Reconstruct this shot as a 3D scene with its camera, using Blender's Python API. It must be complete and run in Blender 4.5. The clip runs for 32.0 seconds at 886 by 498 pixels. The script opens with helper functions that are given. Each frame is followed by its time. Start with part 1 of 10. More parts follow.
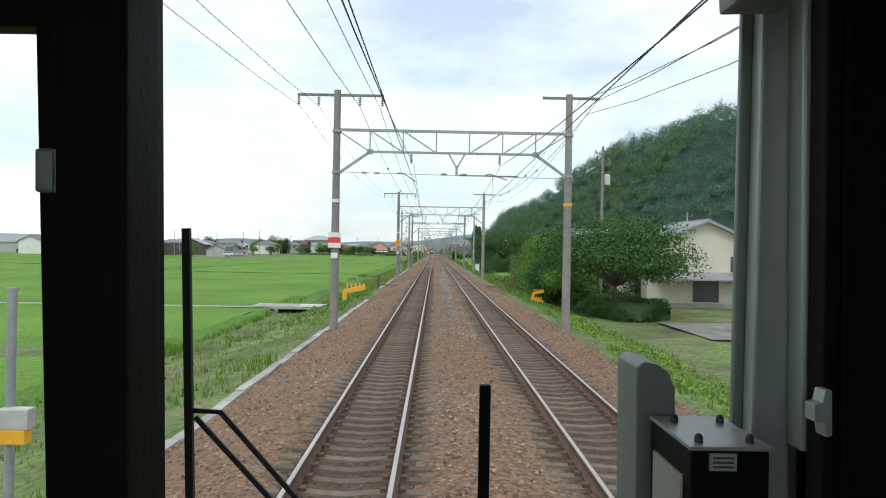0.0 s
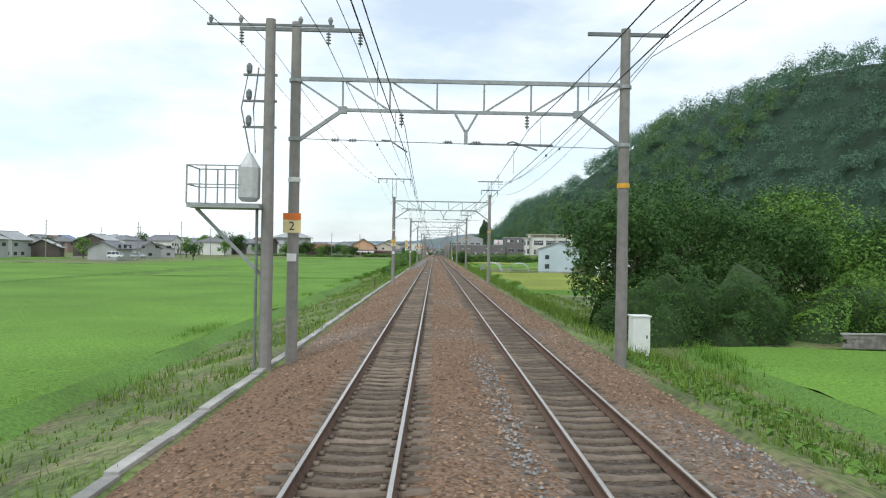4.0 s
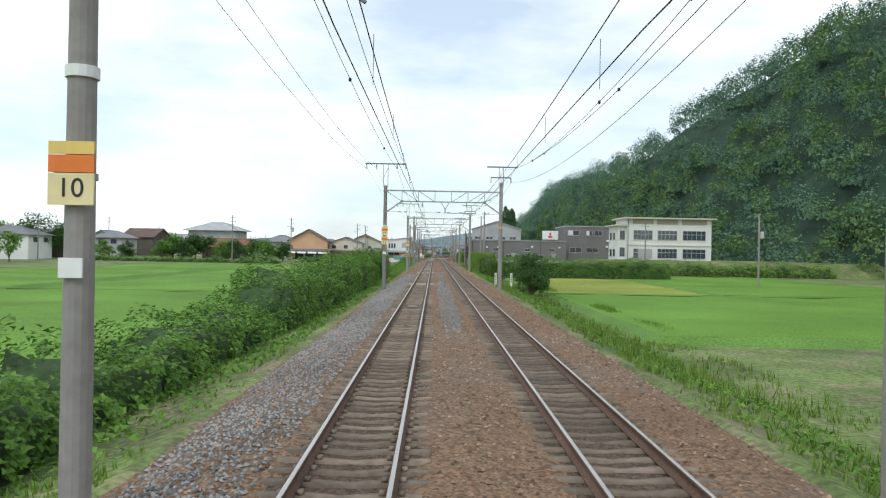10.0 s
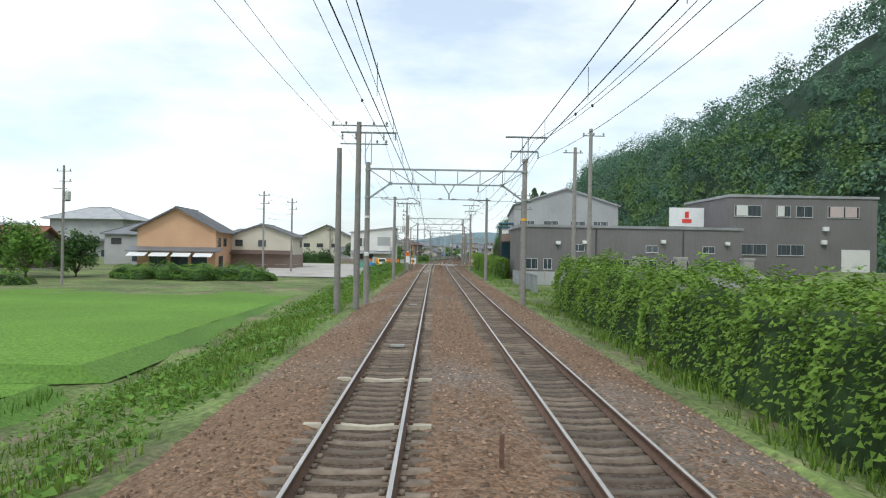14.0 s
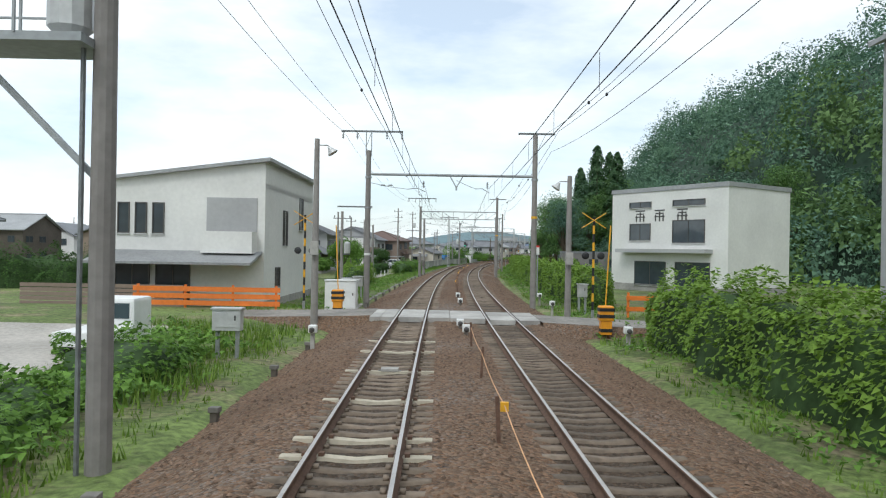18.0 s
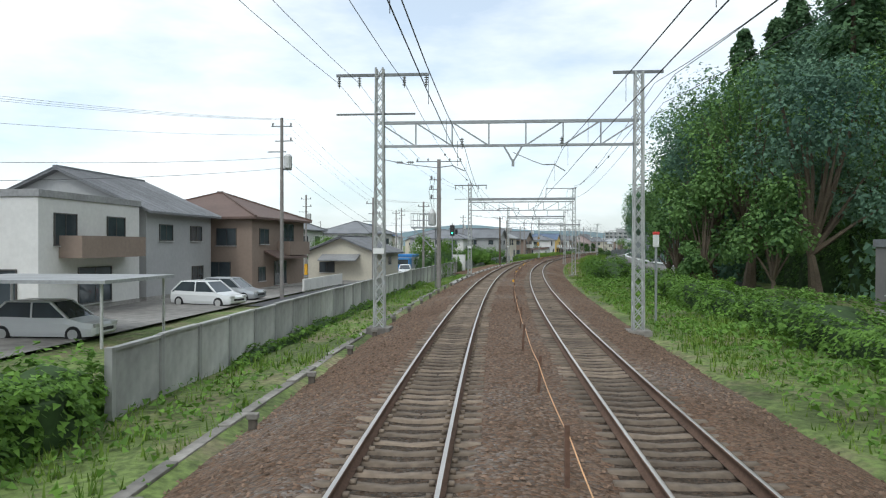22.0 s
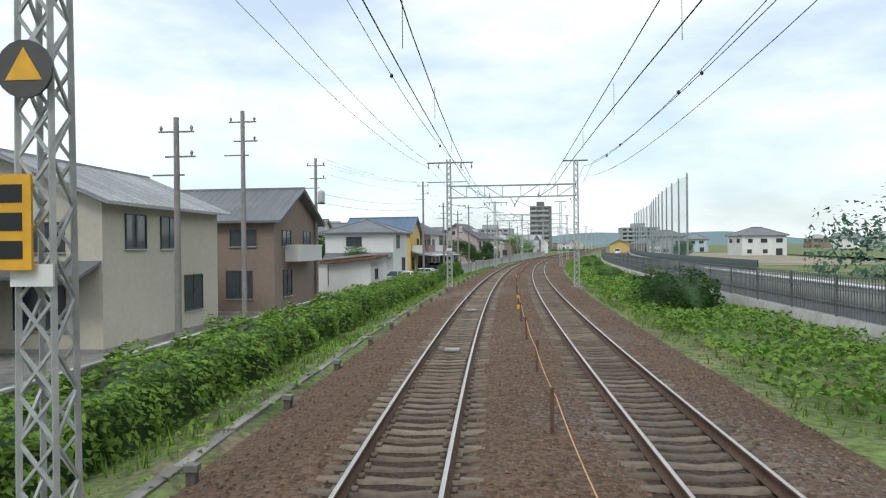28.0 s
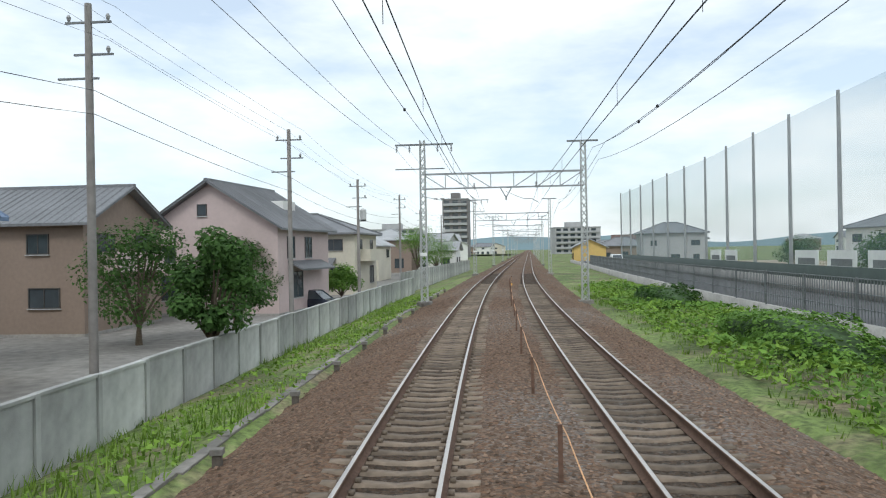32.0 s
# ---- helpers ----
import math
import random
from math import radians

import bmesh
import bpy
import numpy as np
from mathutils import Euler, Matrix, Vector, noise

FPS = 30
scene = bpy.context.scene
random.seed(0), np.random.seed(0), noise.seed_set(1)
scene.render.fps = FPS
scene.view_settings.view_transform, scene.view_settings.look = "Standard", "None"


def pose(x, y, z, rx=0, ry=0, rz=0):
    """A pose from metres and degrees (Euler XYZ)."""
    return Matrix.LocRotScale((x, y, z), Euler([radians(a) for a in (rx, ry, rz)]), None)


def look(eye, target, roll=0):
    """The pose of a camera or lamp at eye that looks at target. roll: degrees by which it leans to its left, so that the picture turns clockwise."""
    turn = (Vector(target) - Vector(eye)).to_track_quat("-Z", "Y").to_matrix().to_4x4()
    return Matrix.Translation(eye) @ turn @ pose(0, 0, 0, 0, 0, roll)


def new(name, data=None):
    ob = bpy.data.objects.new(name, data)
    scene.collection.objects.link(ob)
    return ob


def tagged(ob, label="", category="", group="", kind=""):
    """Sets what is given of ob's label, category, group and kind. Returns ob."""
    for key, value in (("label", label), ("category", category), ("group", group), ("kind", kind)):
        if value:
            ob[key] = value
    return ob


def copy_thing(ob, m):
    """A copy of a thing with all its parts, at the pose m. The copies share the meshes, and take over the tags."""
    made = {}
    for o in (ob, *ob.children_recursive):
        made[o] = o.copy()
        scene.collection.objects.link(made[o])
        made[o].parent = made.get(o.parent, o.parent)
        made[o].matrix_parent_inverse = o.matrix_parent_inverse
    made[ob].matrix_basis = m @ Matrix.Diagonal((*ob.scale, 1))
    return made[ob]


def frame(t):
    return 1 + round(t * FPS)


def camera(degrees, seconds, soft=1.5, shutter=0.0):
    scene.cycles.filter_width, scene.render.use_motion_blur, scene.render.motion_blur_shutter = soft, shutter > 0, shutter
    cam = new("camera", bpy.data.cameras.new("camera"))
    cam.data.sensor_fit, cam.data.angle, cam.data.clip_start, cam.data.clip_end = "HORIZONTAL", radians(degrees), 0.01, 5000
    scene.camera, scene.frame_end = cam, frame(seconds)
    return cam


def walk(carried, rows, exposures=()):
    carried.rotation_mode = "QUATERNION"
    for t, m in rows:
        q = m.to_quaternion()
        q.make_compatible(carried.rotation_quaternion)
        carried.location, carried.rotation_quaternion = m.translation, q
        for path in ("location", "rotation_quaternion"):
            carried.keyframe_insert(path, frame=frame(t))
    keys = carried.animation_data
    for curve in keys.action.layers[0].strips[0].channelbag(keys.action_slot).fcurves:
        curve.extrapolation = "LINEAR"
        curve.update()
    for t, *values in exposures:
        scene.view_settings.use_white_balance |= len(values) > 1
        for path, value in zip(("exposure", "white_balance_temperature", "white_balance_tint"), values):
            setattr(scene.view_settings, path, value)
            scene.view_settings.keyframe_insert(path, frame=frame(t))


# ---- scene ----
# ---- the railway line: arc length s, sideways offset o (right positive) from the left-hand track's centre ----
K0, KSTEP = 430.0, 25.0
KNOTS = (0, -0.116, -0.345, -0.636, -0.986, -1.123, -1.135, -1.136, -1.237, -1.435, -1.389, -1.525, -1.562, -1.154,
         -1.016, -1.143, -1.121, -1.056, -1.004, -0.725, -0.285, 0, 0)
S0, S1 = -300, 2600
LS = np.arange(S0, S1 + 1.0, 1.0)
LK = np.interp(LS, K0 + KSTEP * np.arange(len(KNOTS)), np.array(KNOTS) / 1000.0, left=0, right=0)
LPSI = np.concatenate([[0], np.cumsum((LK[1:] + LK[:-1]) / 2)])
LX = np.concatenate([[0], np.cumsum(-np.sin((LPSI[1:] + LPSI[:-1]) / 2))])
LY = np.concatenate([[0], np.cumsum(np.cos((LPSI[1:] + LPSI[:-1]) / 2))]) + S0


def heading(s):
    return float(np.interp(s, LS, LPSI))


def PN(s, o, z):
    """Arrays of line coordinates to world points."""
    s, o, z = np.broadcast_arrays(np.asarray(s, float), np.asarray(o, float), np.asarray(z, float))
    p = np.interp(s, LS, LPSI)
    return np.stack([np.interp(s, LS, LX) + o * np.cos(p), np.interp(s, LS, LY) + o * np.sin(p), z], -1)


def P(s, o, z=0.0):
    return Vector([float(c) for c in PN(s, o, z)])


def M(s, o, z=0.0, turn=0.0):
    """A pose beside the line: local y along the line, x to its right, turned left by turn degrees."""
    p = P(s, o, z)
    return pose(p.x, p.y, p.z, 0, 0, math.degrees(heading(s)) + turn)


def wide(s):
    """How far the right-hand track stands out from its usual place through the curve."""
    return np.interp(s, [560, 600, 645, 770, 815, 865], [0, 0.08, 0.2, 0.22, 0.16, 0])


# ---- camera ----
SPEED, EYE, SIDE = 26.5, 2.57, 0.99
cam = camera(64.2, 32.0, soft=1.15, shutter=0.0)
# seconds, turn from the line's heading (left positive), tilt, lean
LOOKS = ((0, -.7, .15, 1.0), (18, -.75, .13, 1.0), (18.5, -.55, .0, .95), (19, -.18, -.25, .88), (20, .95, -.23, .8),
         (21, 2.39, -.3, .35), (22, 3.03, -.32, .1), (23, 2.8, -.33, -.4), (24, 2.75, -.23, -.5), (25, 2.89, -.1, -.55),
         (28, 3.25, -.2, -.6), (29, 3.15, -.15, -.7), (30, 2.85, -.1, -.77), (31, 2.89, -.03, -.9), (32, 2.88, .1, -1.0))


def view(t):
    turn, tilt, lean = (float(np.interp(t, [r[0] for r in LOOKS], [r[i] for r in LOOKS])) for i in (1, 2, 3))
    p = P(SPEED * t, SIDE + float(np.interp(t, [20, 23], [0, 0.07])), EYE)
    return pose(p.x, p.y, p.z, 90 + tilt, 0, math.degrees(heading(SPEED * t)) + turn) @ pose(0, 0, 0, 0, 0, lean)


walk(cam, [(i * 0.5, view(i * 0.5)) for i in range(65)], exposures=((0, 0.0, 6250, 6.0), (32, 0.0, 6250, 6.0)))

# ---- world and sun: thin bright overcast ----
world = bpy.data.worlds.new("World")
scene.world = world
world.use_nodes = True
wn, wl = world.node_tree.nodes, world.node_tree.links
wn.clear()
w_out, w_bg = wn.new("ShaderNodeOutputWorld"), wn.new("ShaderNodeBackground")
w_sky = wn.new("ShaderNodeTexSky")
w_sky.sky_type, w_sky.sun_disc = "NISHITA", False
w_sky.sun_elevation, w_sky.sun_rotation = radians(55), radians(150)
w_sky.air_density, w_sky.dust_density, w_sky.ozone_density = 1.0, 2.0, 1.0
w_gain = wn.new("ShaderNodeMix")
w_gain.data_type, w_gain.blend_type = "RGBA", "MULTIPLY"
w_gain.inputs["Factor"].default_value = 1.0
w_gain.inputs["B"].default_value = (0.17, 0.185, 0.19, 1)
w_co, w_map = wn.new("ShaderNodeTexCoord"), wn.new("ShaderNodeMapping")
w_map.inputs["Scale"].default_value = (1.6, 1.6, 5.0)
w_noise = wn.new("ShaderNodeTexNoise")
w_noise.inputs["Scale"].default_value, w_noise.inputs["Detail"].default_value, w_noise.inputs["Roughness"].default_value = 1.7, 6, 0.55
w_ramp = wn.new("ShaderNodeValToRGB")
w_ramp.color_ramp.elements[0].position, w_ramp.color_ramp.elements[1].position = 0.36, 0.60
w_ramp.color_ramp.elements[0].color = (0.45, 0.45, 0.45, 1)
w_mix = wn.new("ShaderNodeMix")
w_mix.data_type = "RGBA"
w_mix.inputs["B"].default_value = (1.12, 1.15, 1.17, 1)
wl.new(w_co.outputs["Generated"], w_map.inputs["Vector"])
wl.new(w_map.outputs["Vector"], w_noise.inputs["Vector"])
wl.new(w_noise.outputs["Fac"], w_ramp.inputs["Fac"])
wl.new(w_ramp.outputs["Color"], w_mix.inputs["Factor"])
wl.new(w_sky.outputs["Color"], w_gain.inputs["A"])
wl.new(w_gain.outputs["Result"], w_mix.inputs["A"])
wl.new(w_mix.outputs["Result"], w_bg.inputs["Color"])
wl.new(w_bg.outputs["Background"], w_out.inputs["Surface"])
w_bg.inputs["Strength"].default_value = 1.0
sun = new("sun", bpy.data.lights.new("sun", "SUN"))
sun.data.energy, sun.data.angle, sun.data.color = 1.1, radians(14), (1.0, 0.98, 0.95)
sun.matrix_world = look((0, 0, 300), (60, 100, 155))

# ---- materials ----


def mat(name, base, rough=0.8, metal=0.0, spread=0.25, scale=6.0, stain=0.15, stain_scale=0.6, bump=0.15, bump_scale=40.0,
        coords="Object", island=0.0, objrand=0.0, spec=0.5, alpha=1.0):
    """A surface with grain at one scale and stains at another, and fine relief."""
    m = bpy.data.materials.new(name)
    m.use_nodes = True
    n, l = m.node_tree.nodes, m.node_tree.links
    b = n["Principled BSDF"]
    b.inputs["Roughness"].default_value, b.inputs["Metallic"].default_value = rough, metal
    b.inputs["Specular IOR Level"].default_value = spec
    co = n.new("ShaderNodeTexCoord")
    src = co.outputs[coords]
    val = None

    def noise_of(sc, det):
        t = n.new("ShaderNodeTexNoise")
        t.inputs["Scale"].default_value, t.inputs["Detail"].default_value = sc, det
        l.new(src, t.inputs["Vector"])
        return t.outputs["Fac"]

    def term(v, amount):
        nonlocal val
        r = n.new("ShaderNodeMapRange")
        r.inputs["From Min"].default_value, r.inputs["From Max"].default_value = 0.25, 0.75
        r.inputs["To Min"].default_value, r.inputs["To Max"].default_value = 1 - amount, 1 + amount
        l.new(v, r.inputs["Value"])
        if val is None:
            val = r.outputs["Result"]
        else:
            k = n.new("ShaderNodeMath")
            k.operation = "MULTIPLY"
            l.new(val, k.inputs[0]), l.new(r.outputs["Result"], k.inputs[1])
            val = k.outputs["Value"]

    term(noise_of(scale, 5), spread)
    term(noise_of(stain_scale, 3), stain)
    if island:
        g = n.new("ShaderNodeNewGeometry")
        term(g.outputs["Random Per Island"], island)
    if objrand:
        g = n.new("ShaderNodeObjectInfo")
        term(g.outputs["Random"], objrand)
    mul = n.new("ShaderNodeMix")
    mul.data_type, mul.blend_type = "RGBA", "MULTIPLY"
    mul.inputs["Factor"].default_value = 1.0
    mul.inputs["A"].default_value = (*base, 1)
    l.new(val, mul.inputs["B"])
    l.new(mul.outputs["Result"], b.inputs["Base Color"])
    if bump:
        bp = n.new("ShaderNodeBump")
        bp.inputs["Strength"].default_value, bp.inputs["Distance"].default_value = bump, 0.02
        l.new(noise_of(bump_scale, 4), bp.inputs["Height"])
        l.new(bp.outputs["Normal"], b.inputs["Normal"])
    return m


def leafmat(name, dark, light, rough=0.68, glow=0.25, patch=0.35, share=0.55, lo=0.15, hi=0.9):
    """Leaves: every leaf its own green, some light passing through."""
    m = bpy.data.materials.new(name)
    m.use_nodes = True
    n, l = m.node_tree.nodes, m.node_tree.links
    b = n["Principled BSDF"]
    b.inputs["Roughness"].default_value, b.inputs["Specular IOR Level"].default_value = rough, 0.2
    g, r = n.new("ShaderNodeNewGeometry"), n.new("ShaderNodeValToRGB")
    co, t, a = n.new("ShaderNodeTexCoord"), n.new("ShaderNodeTexNoise"), n.new("ShaderNodeMath")
    t.inputs["Scale"].default_value = patch
    a.operation = "MULTIPLY_ADD"
    a.inputs[1].default_value = share
    l.new(co.outputs["Object"], t.inputs["Vector"])
    l.new(g.outputs["Random Per Island"], a.inputs[0])
    k = n.new("ShaderNodeMath")
    k.operation = "MULTIPLY"
    k.inputs[1].default_value = 1.1 - share
    l.new(t.outputs["Fac"], k.inputs[0])
    l.new(k.outputs["Value"], a.inputs[2])
    r.color_ramp.elements[0].color, r.color_ramp.elements[1].color = (*dark, 1), (*light, 1)
    r.color_ramp.elements[0].position, r.color_ramp.elements[1].position = lo, hi
    l.new(a.outputs["Value"], r.inputs["Fac"])
    l.new(r.outputs["Color"], b.inputs["Base Color"])
    tr, mx = n.new("ShaderNodeBsdfTranslucent"), n.new("ShaderNodeMixShader")
    l.new(r.outputs["Color"], tr.inputs["Color"])
    mx.inputs["Fac"].default_value = glow
    l.new(b.outputs["BSDF"], mx.inputs[1]), l.new(tr.outputs["BSDF"], mx.inputs[2])
    l.new(mx.outputs["Shader"], n["Material Output"].inputs["Surface"])
    return m


def stonemat(name, brown, rust, grey, scale, patch=0.12):
    """Ballast: single stones, rust-brown with paler and grey ones, grey in stretches."""
    m = bpy.data.materials.new(name)
    m.use_nodes = True
    n, l = m.node_tree.nodes, m.node_tree.links
    b = n["Principled BSDF"]
    b.inputs["Roughness"].default_value = 0.92
    b.inputs["Specular IOR Level"].default_value = 0.2
    co = n.new("ShaderNodeTexCoord")
    vo = n.new("ShaderNodeTexVoronoi")
    vo.inputs["Scale"].default_value = scale
    l.new(co.outputs["Object"], vo.inputs["Vector"])
    big = n.new("ShaderNodeTexNoise")
    big.inputs["Scale"].default_value, big.inputs["Detail"].default_value = patch, 6
    l.new(co.outputs["Object"], big.inputs["Vector"])
    sep = n.new("ShaderNodeSeparateColor")
    l.new(vo.outputs["Color"], sep.inputs["Color"])
    add = n.new("ShaderNodeMath")
    add.operation = "MULTIPLY_ADD"
    add.inputs[1].default_value = 0.22
    l.new(sep.outputs["Red"], add.inputs[0]), l.new(big.outputs["Fac"], add.inputs[2])
    r = n.new("ShaderNodeValToRGB")
    r.color_ramp.elements[0].position, r.color_ramp.elements[1].position = 0.66, 0.9
    r.color_ramp.elements[0].color, r.color_ramp.elements[1].color = (0, 0, 0, 1), (1, 1, 1, 1)
    l.new(add.outputs["Value"], r.inputs["Fac"])
    xyz, along, kind, hue = n.new("ShaderNodeSeparateXYZ"), n.new("ShaderNodeMapRange"), n.new("ShaderNodeMix"), n.new("ShaderNodeMix")
    along.inputs["From Min"].default_value, along.inputs["From Max"].default_value = 380, 560
    l.new(co.outputs["Object"], xyz.inputs["Vector"]), l.new(xyz.outputs["Y"], along.inputs["Value"])
    kind.data_type = hue.data_type = "RGBA"
    kind.inputs["A"].default_value, kind.inputs["B"].default_value, hue.inputs["B"].default_value = (*brown, 1), (*rust, 1), (*grey, 1)
    l.new(along.outputs["Result"], kind.inputs["Factor"])
    l.new(kind.outputs["Result"], hue.inputs["A"]), l.new(r.outputs["Color"], hue.inputs["Factor"])
    v = n.new("ShaderNodeMapRange")
    v.inputs["To Min"].default_value, v.inputs["To Max"].default_value = 0.6, 1.4
    l.new(sep.outputs["Green"], v.inputs["Value"])
    tone = n.new("ShaderNodeMix")
    tone.data_type, tone.blend_type = "RGBA", "MULTIPLY"
    tone.inputs["Factor"].default_value = 0.55
    warm = n.new("ShaderNodeValToRGB")
    warm.color_ramp.elements[0].color, warm.color_ramp.elements[1].color = (1.0, 0.72, 0.52, 1), (0.92, 1.0, 1.06, 1)
    l.new(sep.outputs["Blue"], warm.inputs["Fac"])
    l.new(hue.outputs["Result"], tone.inputs["A"]), l.new(warm.outputs["Color"], tone.inputs["B"])
    mul = n.new("ShaderNodeMix")
    mul.data_type, mul.blend_type = "RGBA", "MULTIPLY"
    mul.inputs["Factor"].default_value = 1.0
    l.new(tone.outputs["Result"], mul.inputs["A"]), l.new(v.outputs["Result"], mul.inputs["B"])
    l.new(mul.outputs["Result"], b.inputs["Base Color"])
    bp = n.new("ShaderNodeBump")
    bp.invert = True
    bp.inputs["Strength"].default_value, bp.inputs["Distance"].default_value = 0.9, 0.04
    l.new(vo.outputs["Distance"], bp.inputs["Height"])
    l.new(bp.outputs["Normal"], b.inputs["Normal"])
    return m


def glassmat(name, tint, rough=0.05):
    m = mat(name, tint, rough, 0.0, 0.1, 2.0, 0.2, 0.5, 0.0)
    m.node_tree.nodes["Principled BSDF"].inputs["Specular IOR Level"].default_value = 0.8
    return m


BALLAST = stonemat("ballast_stone", (0.222, 0.15, 0.1), (0.15, 0.103, 0.073), (0.22, 0.215, 0.205), 19.0)
BALLAST_DARK = stonemat("fouled_ballast", (0.115, 0.09, 0.068), (0.075, 0.058, 0.044), (0.12, 0.112, 0.10), 22.0)
SLEEPER = mat("sleeper_concrete", (0.172, 0.134, 0.1), 0.9, 0, 0.3, 7, 0.3, 0.35, 0.3, 60, objrand=0.15, island=0.22)
SLEEPER_PALE = mat("sleeper_new_concrete", (0.46, 0.41, 0.32), 0.9, 0, 0.15, 9, 0.2, 0.5, 0.3, 60)
RAIL_TOP = mat("rail_head_steel", (0.56, 0.52, 0.48), 0.36, 0.8, 0.1, 30, 0.1, 1.0, 0.03)
RAIL_RUST = mat("rail_rust", (0.14, 0.082, 0.055), 0.85, 0.1, 0.3, 14, 0.2, 1.0, 0.2, 60)
GRASS_SOIL = mat("grassy_soil", (0.115, 0.16, 0.05), 0.95, 0, 0.6, 6.0, 0.5, 0.25, 1.0, 18)
g_n, g_l = GRASS_SOIL.node_tree.nodes, GRASS_SOIL.node_tree.links
g_co, g_no, g_rp, g_mx = g_n.new("ShaderNodeTexCoord"), g_n.new("ShaderNodeTexNoise"), g_n.new("ShaderNodeValToRGB"), g_n.new("ShaderNodeMix")
g_no.inputs["Scale"].default_value, g_no.inputs["Detail"].default_value, g_no.inputs["Roughness"].default_value = 0.45, 8, 0.65
g_rp.color_ramp.elements[0].position, g_rp.color_ramp.elements[1].position = 0.50, 0.66
g_mx.data_type = "RGBA"
g_mx.inputs["A"].default_value, g_mx.inputs["B"].default_value = (0.12, 0.165, 0.045, 1), (0.21, 0.175, 0.105, 1)
g_l.new(g_co.outputs["Object"], g_no.inputs["Vector"]), g_l.new(g_no.outputs["Fac"], g_rp.inputs["Fac"]), g_l.new(g_rp.outputs["Color"], g_mx.inputs["Factor"])
g_l.new(g_mx.outputs["Result"], next(q for q in g_n if q.type == "MIX" and q.blend_type == "MULTIPLY").inputs["A"])
SOIL = mat("bare_soil", (0.30, 0.25, 0.18), 0.95, 0, 0.25, 3, 0.25, 0.3, 0.5, 12)
GRAVEL = mat("pale_gravel", (0.42, 0.39, 0.35), 0.95, 0, 0.2, 8, 0.2, 0.3, 0.5, 30)
ASPHALT = mat("asphalt", (0.10, 0.10, 0.105), 0.9, 0, 0.2, 30, 0.25, 0.4, 0.3, 90)
CONCRETE = mat("concrete", (0.36, 0.345, 0.32), 0.9, 0, 0.18, 6, 0.25, 0.6, 0.25, 40, objrand=0.1)
CONCRETE_DARK = mat("weathered_concrete", (0.22, 0.205, 0.185), 0.92, 0, 0.3, 5, 0.35, 0.5, 0.35, 30, objrand=0.15)
POLE_CONCRETE = mat("pole_concrete", (0.27, 0.25, 0.235), 0.85, 0, 0.15, 5, 0.15, 0.4, 0.15, 50, objrand=0.1)
STEEL = mat("galvanised_steel", (0.34, 0.355, 0.36), 0.55, 0.4, 0.15, 8, 0.15, 0.7, 0.08, 40)
STEEL_DARK = mat("weathered_steel", (0.20, 0.21, 0.215), 0.6, 0.3, 0.2, 8, 0.2, 0.7, 0.1, 40)
LATTICE = mat("lattice_paint", (0.46, 0.47, 0.46), 0.6, 0.2, 0.15, 8, 0.2, 0.7, 0.08, 40)
WIRE = mat("wire_copper_dark", (0.045, 0.047, 0.05), 0.6, 0.4, 0.1, 4, 0.1, 0.5, 0.0)
PORCELAIN = mat("porcelain", (0.30, 0.30, 0.30), 0.25, 0, 0.1, 10, 0.1, 1, 0)
RICE = mat("rice_plants", (0.128, 0.245, 0.036), 0.85, 0, 0.45, 9.0, 0.24, 0.09, 1.0, 12.0, spec=0.15)
RICE_SIDE = mat("rice_stalks", (0.115, 0.225, 0.035), 0.9, 0, 0.35, 9, 0.2, 0.2, 1.0, 9)
LEAF_DARK = leafmat("leaf_dark", (0.022, 0.052, 0.016), (0.095, 0.19, 0.045), patch=0.9, share=0.45)
LEAF_MID = leafmat("leaf_mid", (0.05, 0.11, 0.022), (0.205, 0.37, 0.065), patch=0.9, share=0.45)
LEAF_PALE = leafmat("leaf_pale", (0.08, 0.155, 0.022), (0.27, 0.42, 0.07), patch=0.9, share=0.45)
# hill leaves: greens shifted paler and bluer to carry the haze of distance
LEAF_FOREST_HAZED = leafmat("leaf_forest", (0.062, 0.128, 0.10), (0.175, 0.295, 0.18), patch=0.13, share=0.2, lo=0.3, hi=0.75)
LEAF_CEDAR = leafmat("leaf_cedar", (0.03, 0.075, 0.038), (0.13, 0.23, 0.10), patch=0.5, share=0.3)
LEAF_FOOT = leafmat("leaf_forest_edge", (0.04, 0.095, 0.035), (0.19, 0.33, 0.095), patch=0.3, share=0.3, lo=0.25, hi=0.8)
BLADE = leafmat("grass_blades", (0.06, 0.13, 0.015), (0.25, 0.36, 0.07))
BARK = mat("bark", (0.11, 0.085, 0.06), 0.95, 0, 0.3, 12, 0.2, 1, 0.6, 30)
YELLOW = mat("yellow_paint", (0.80, 0.42, 0.03), 0.5, 0, 0.1, 6, 0.12, 1, 0.05)
ORANGE = mat("orange_paint", (0.78, 0.20, 0.03), 0.5, 0, 0.1, 6, 0.12, 1, 0.05)
RED = mat("red_paint", (0.70, 0.06, 0.05), 0.5, 0, 0.1, 6, 0.12, 1, 0.05)
WHITE = mat("white_paint", (0.78, 0.78, 0.76), 0.55, 0, 0.05, 4, 0.08, 0.5, 0.05)
BLACK = mat("black_paint", (0.02, 0.02, 0.022), 0.5, 0, 0.15, 8, 0.1, 1, 0.05)
BLUE = mat("blue_paint", (0.05, 0.22, 0.50), 0.5, 0, 0.1, 6, 0.12, 1, 0.05)
TEAL = mat("teal_steel_stairs", (0.06, 0.16, 0.22), 0.5, 0.1, 0.15, 6, 0.15, 1, 0.05)
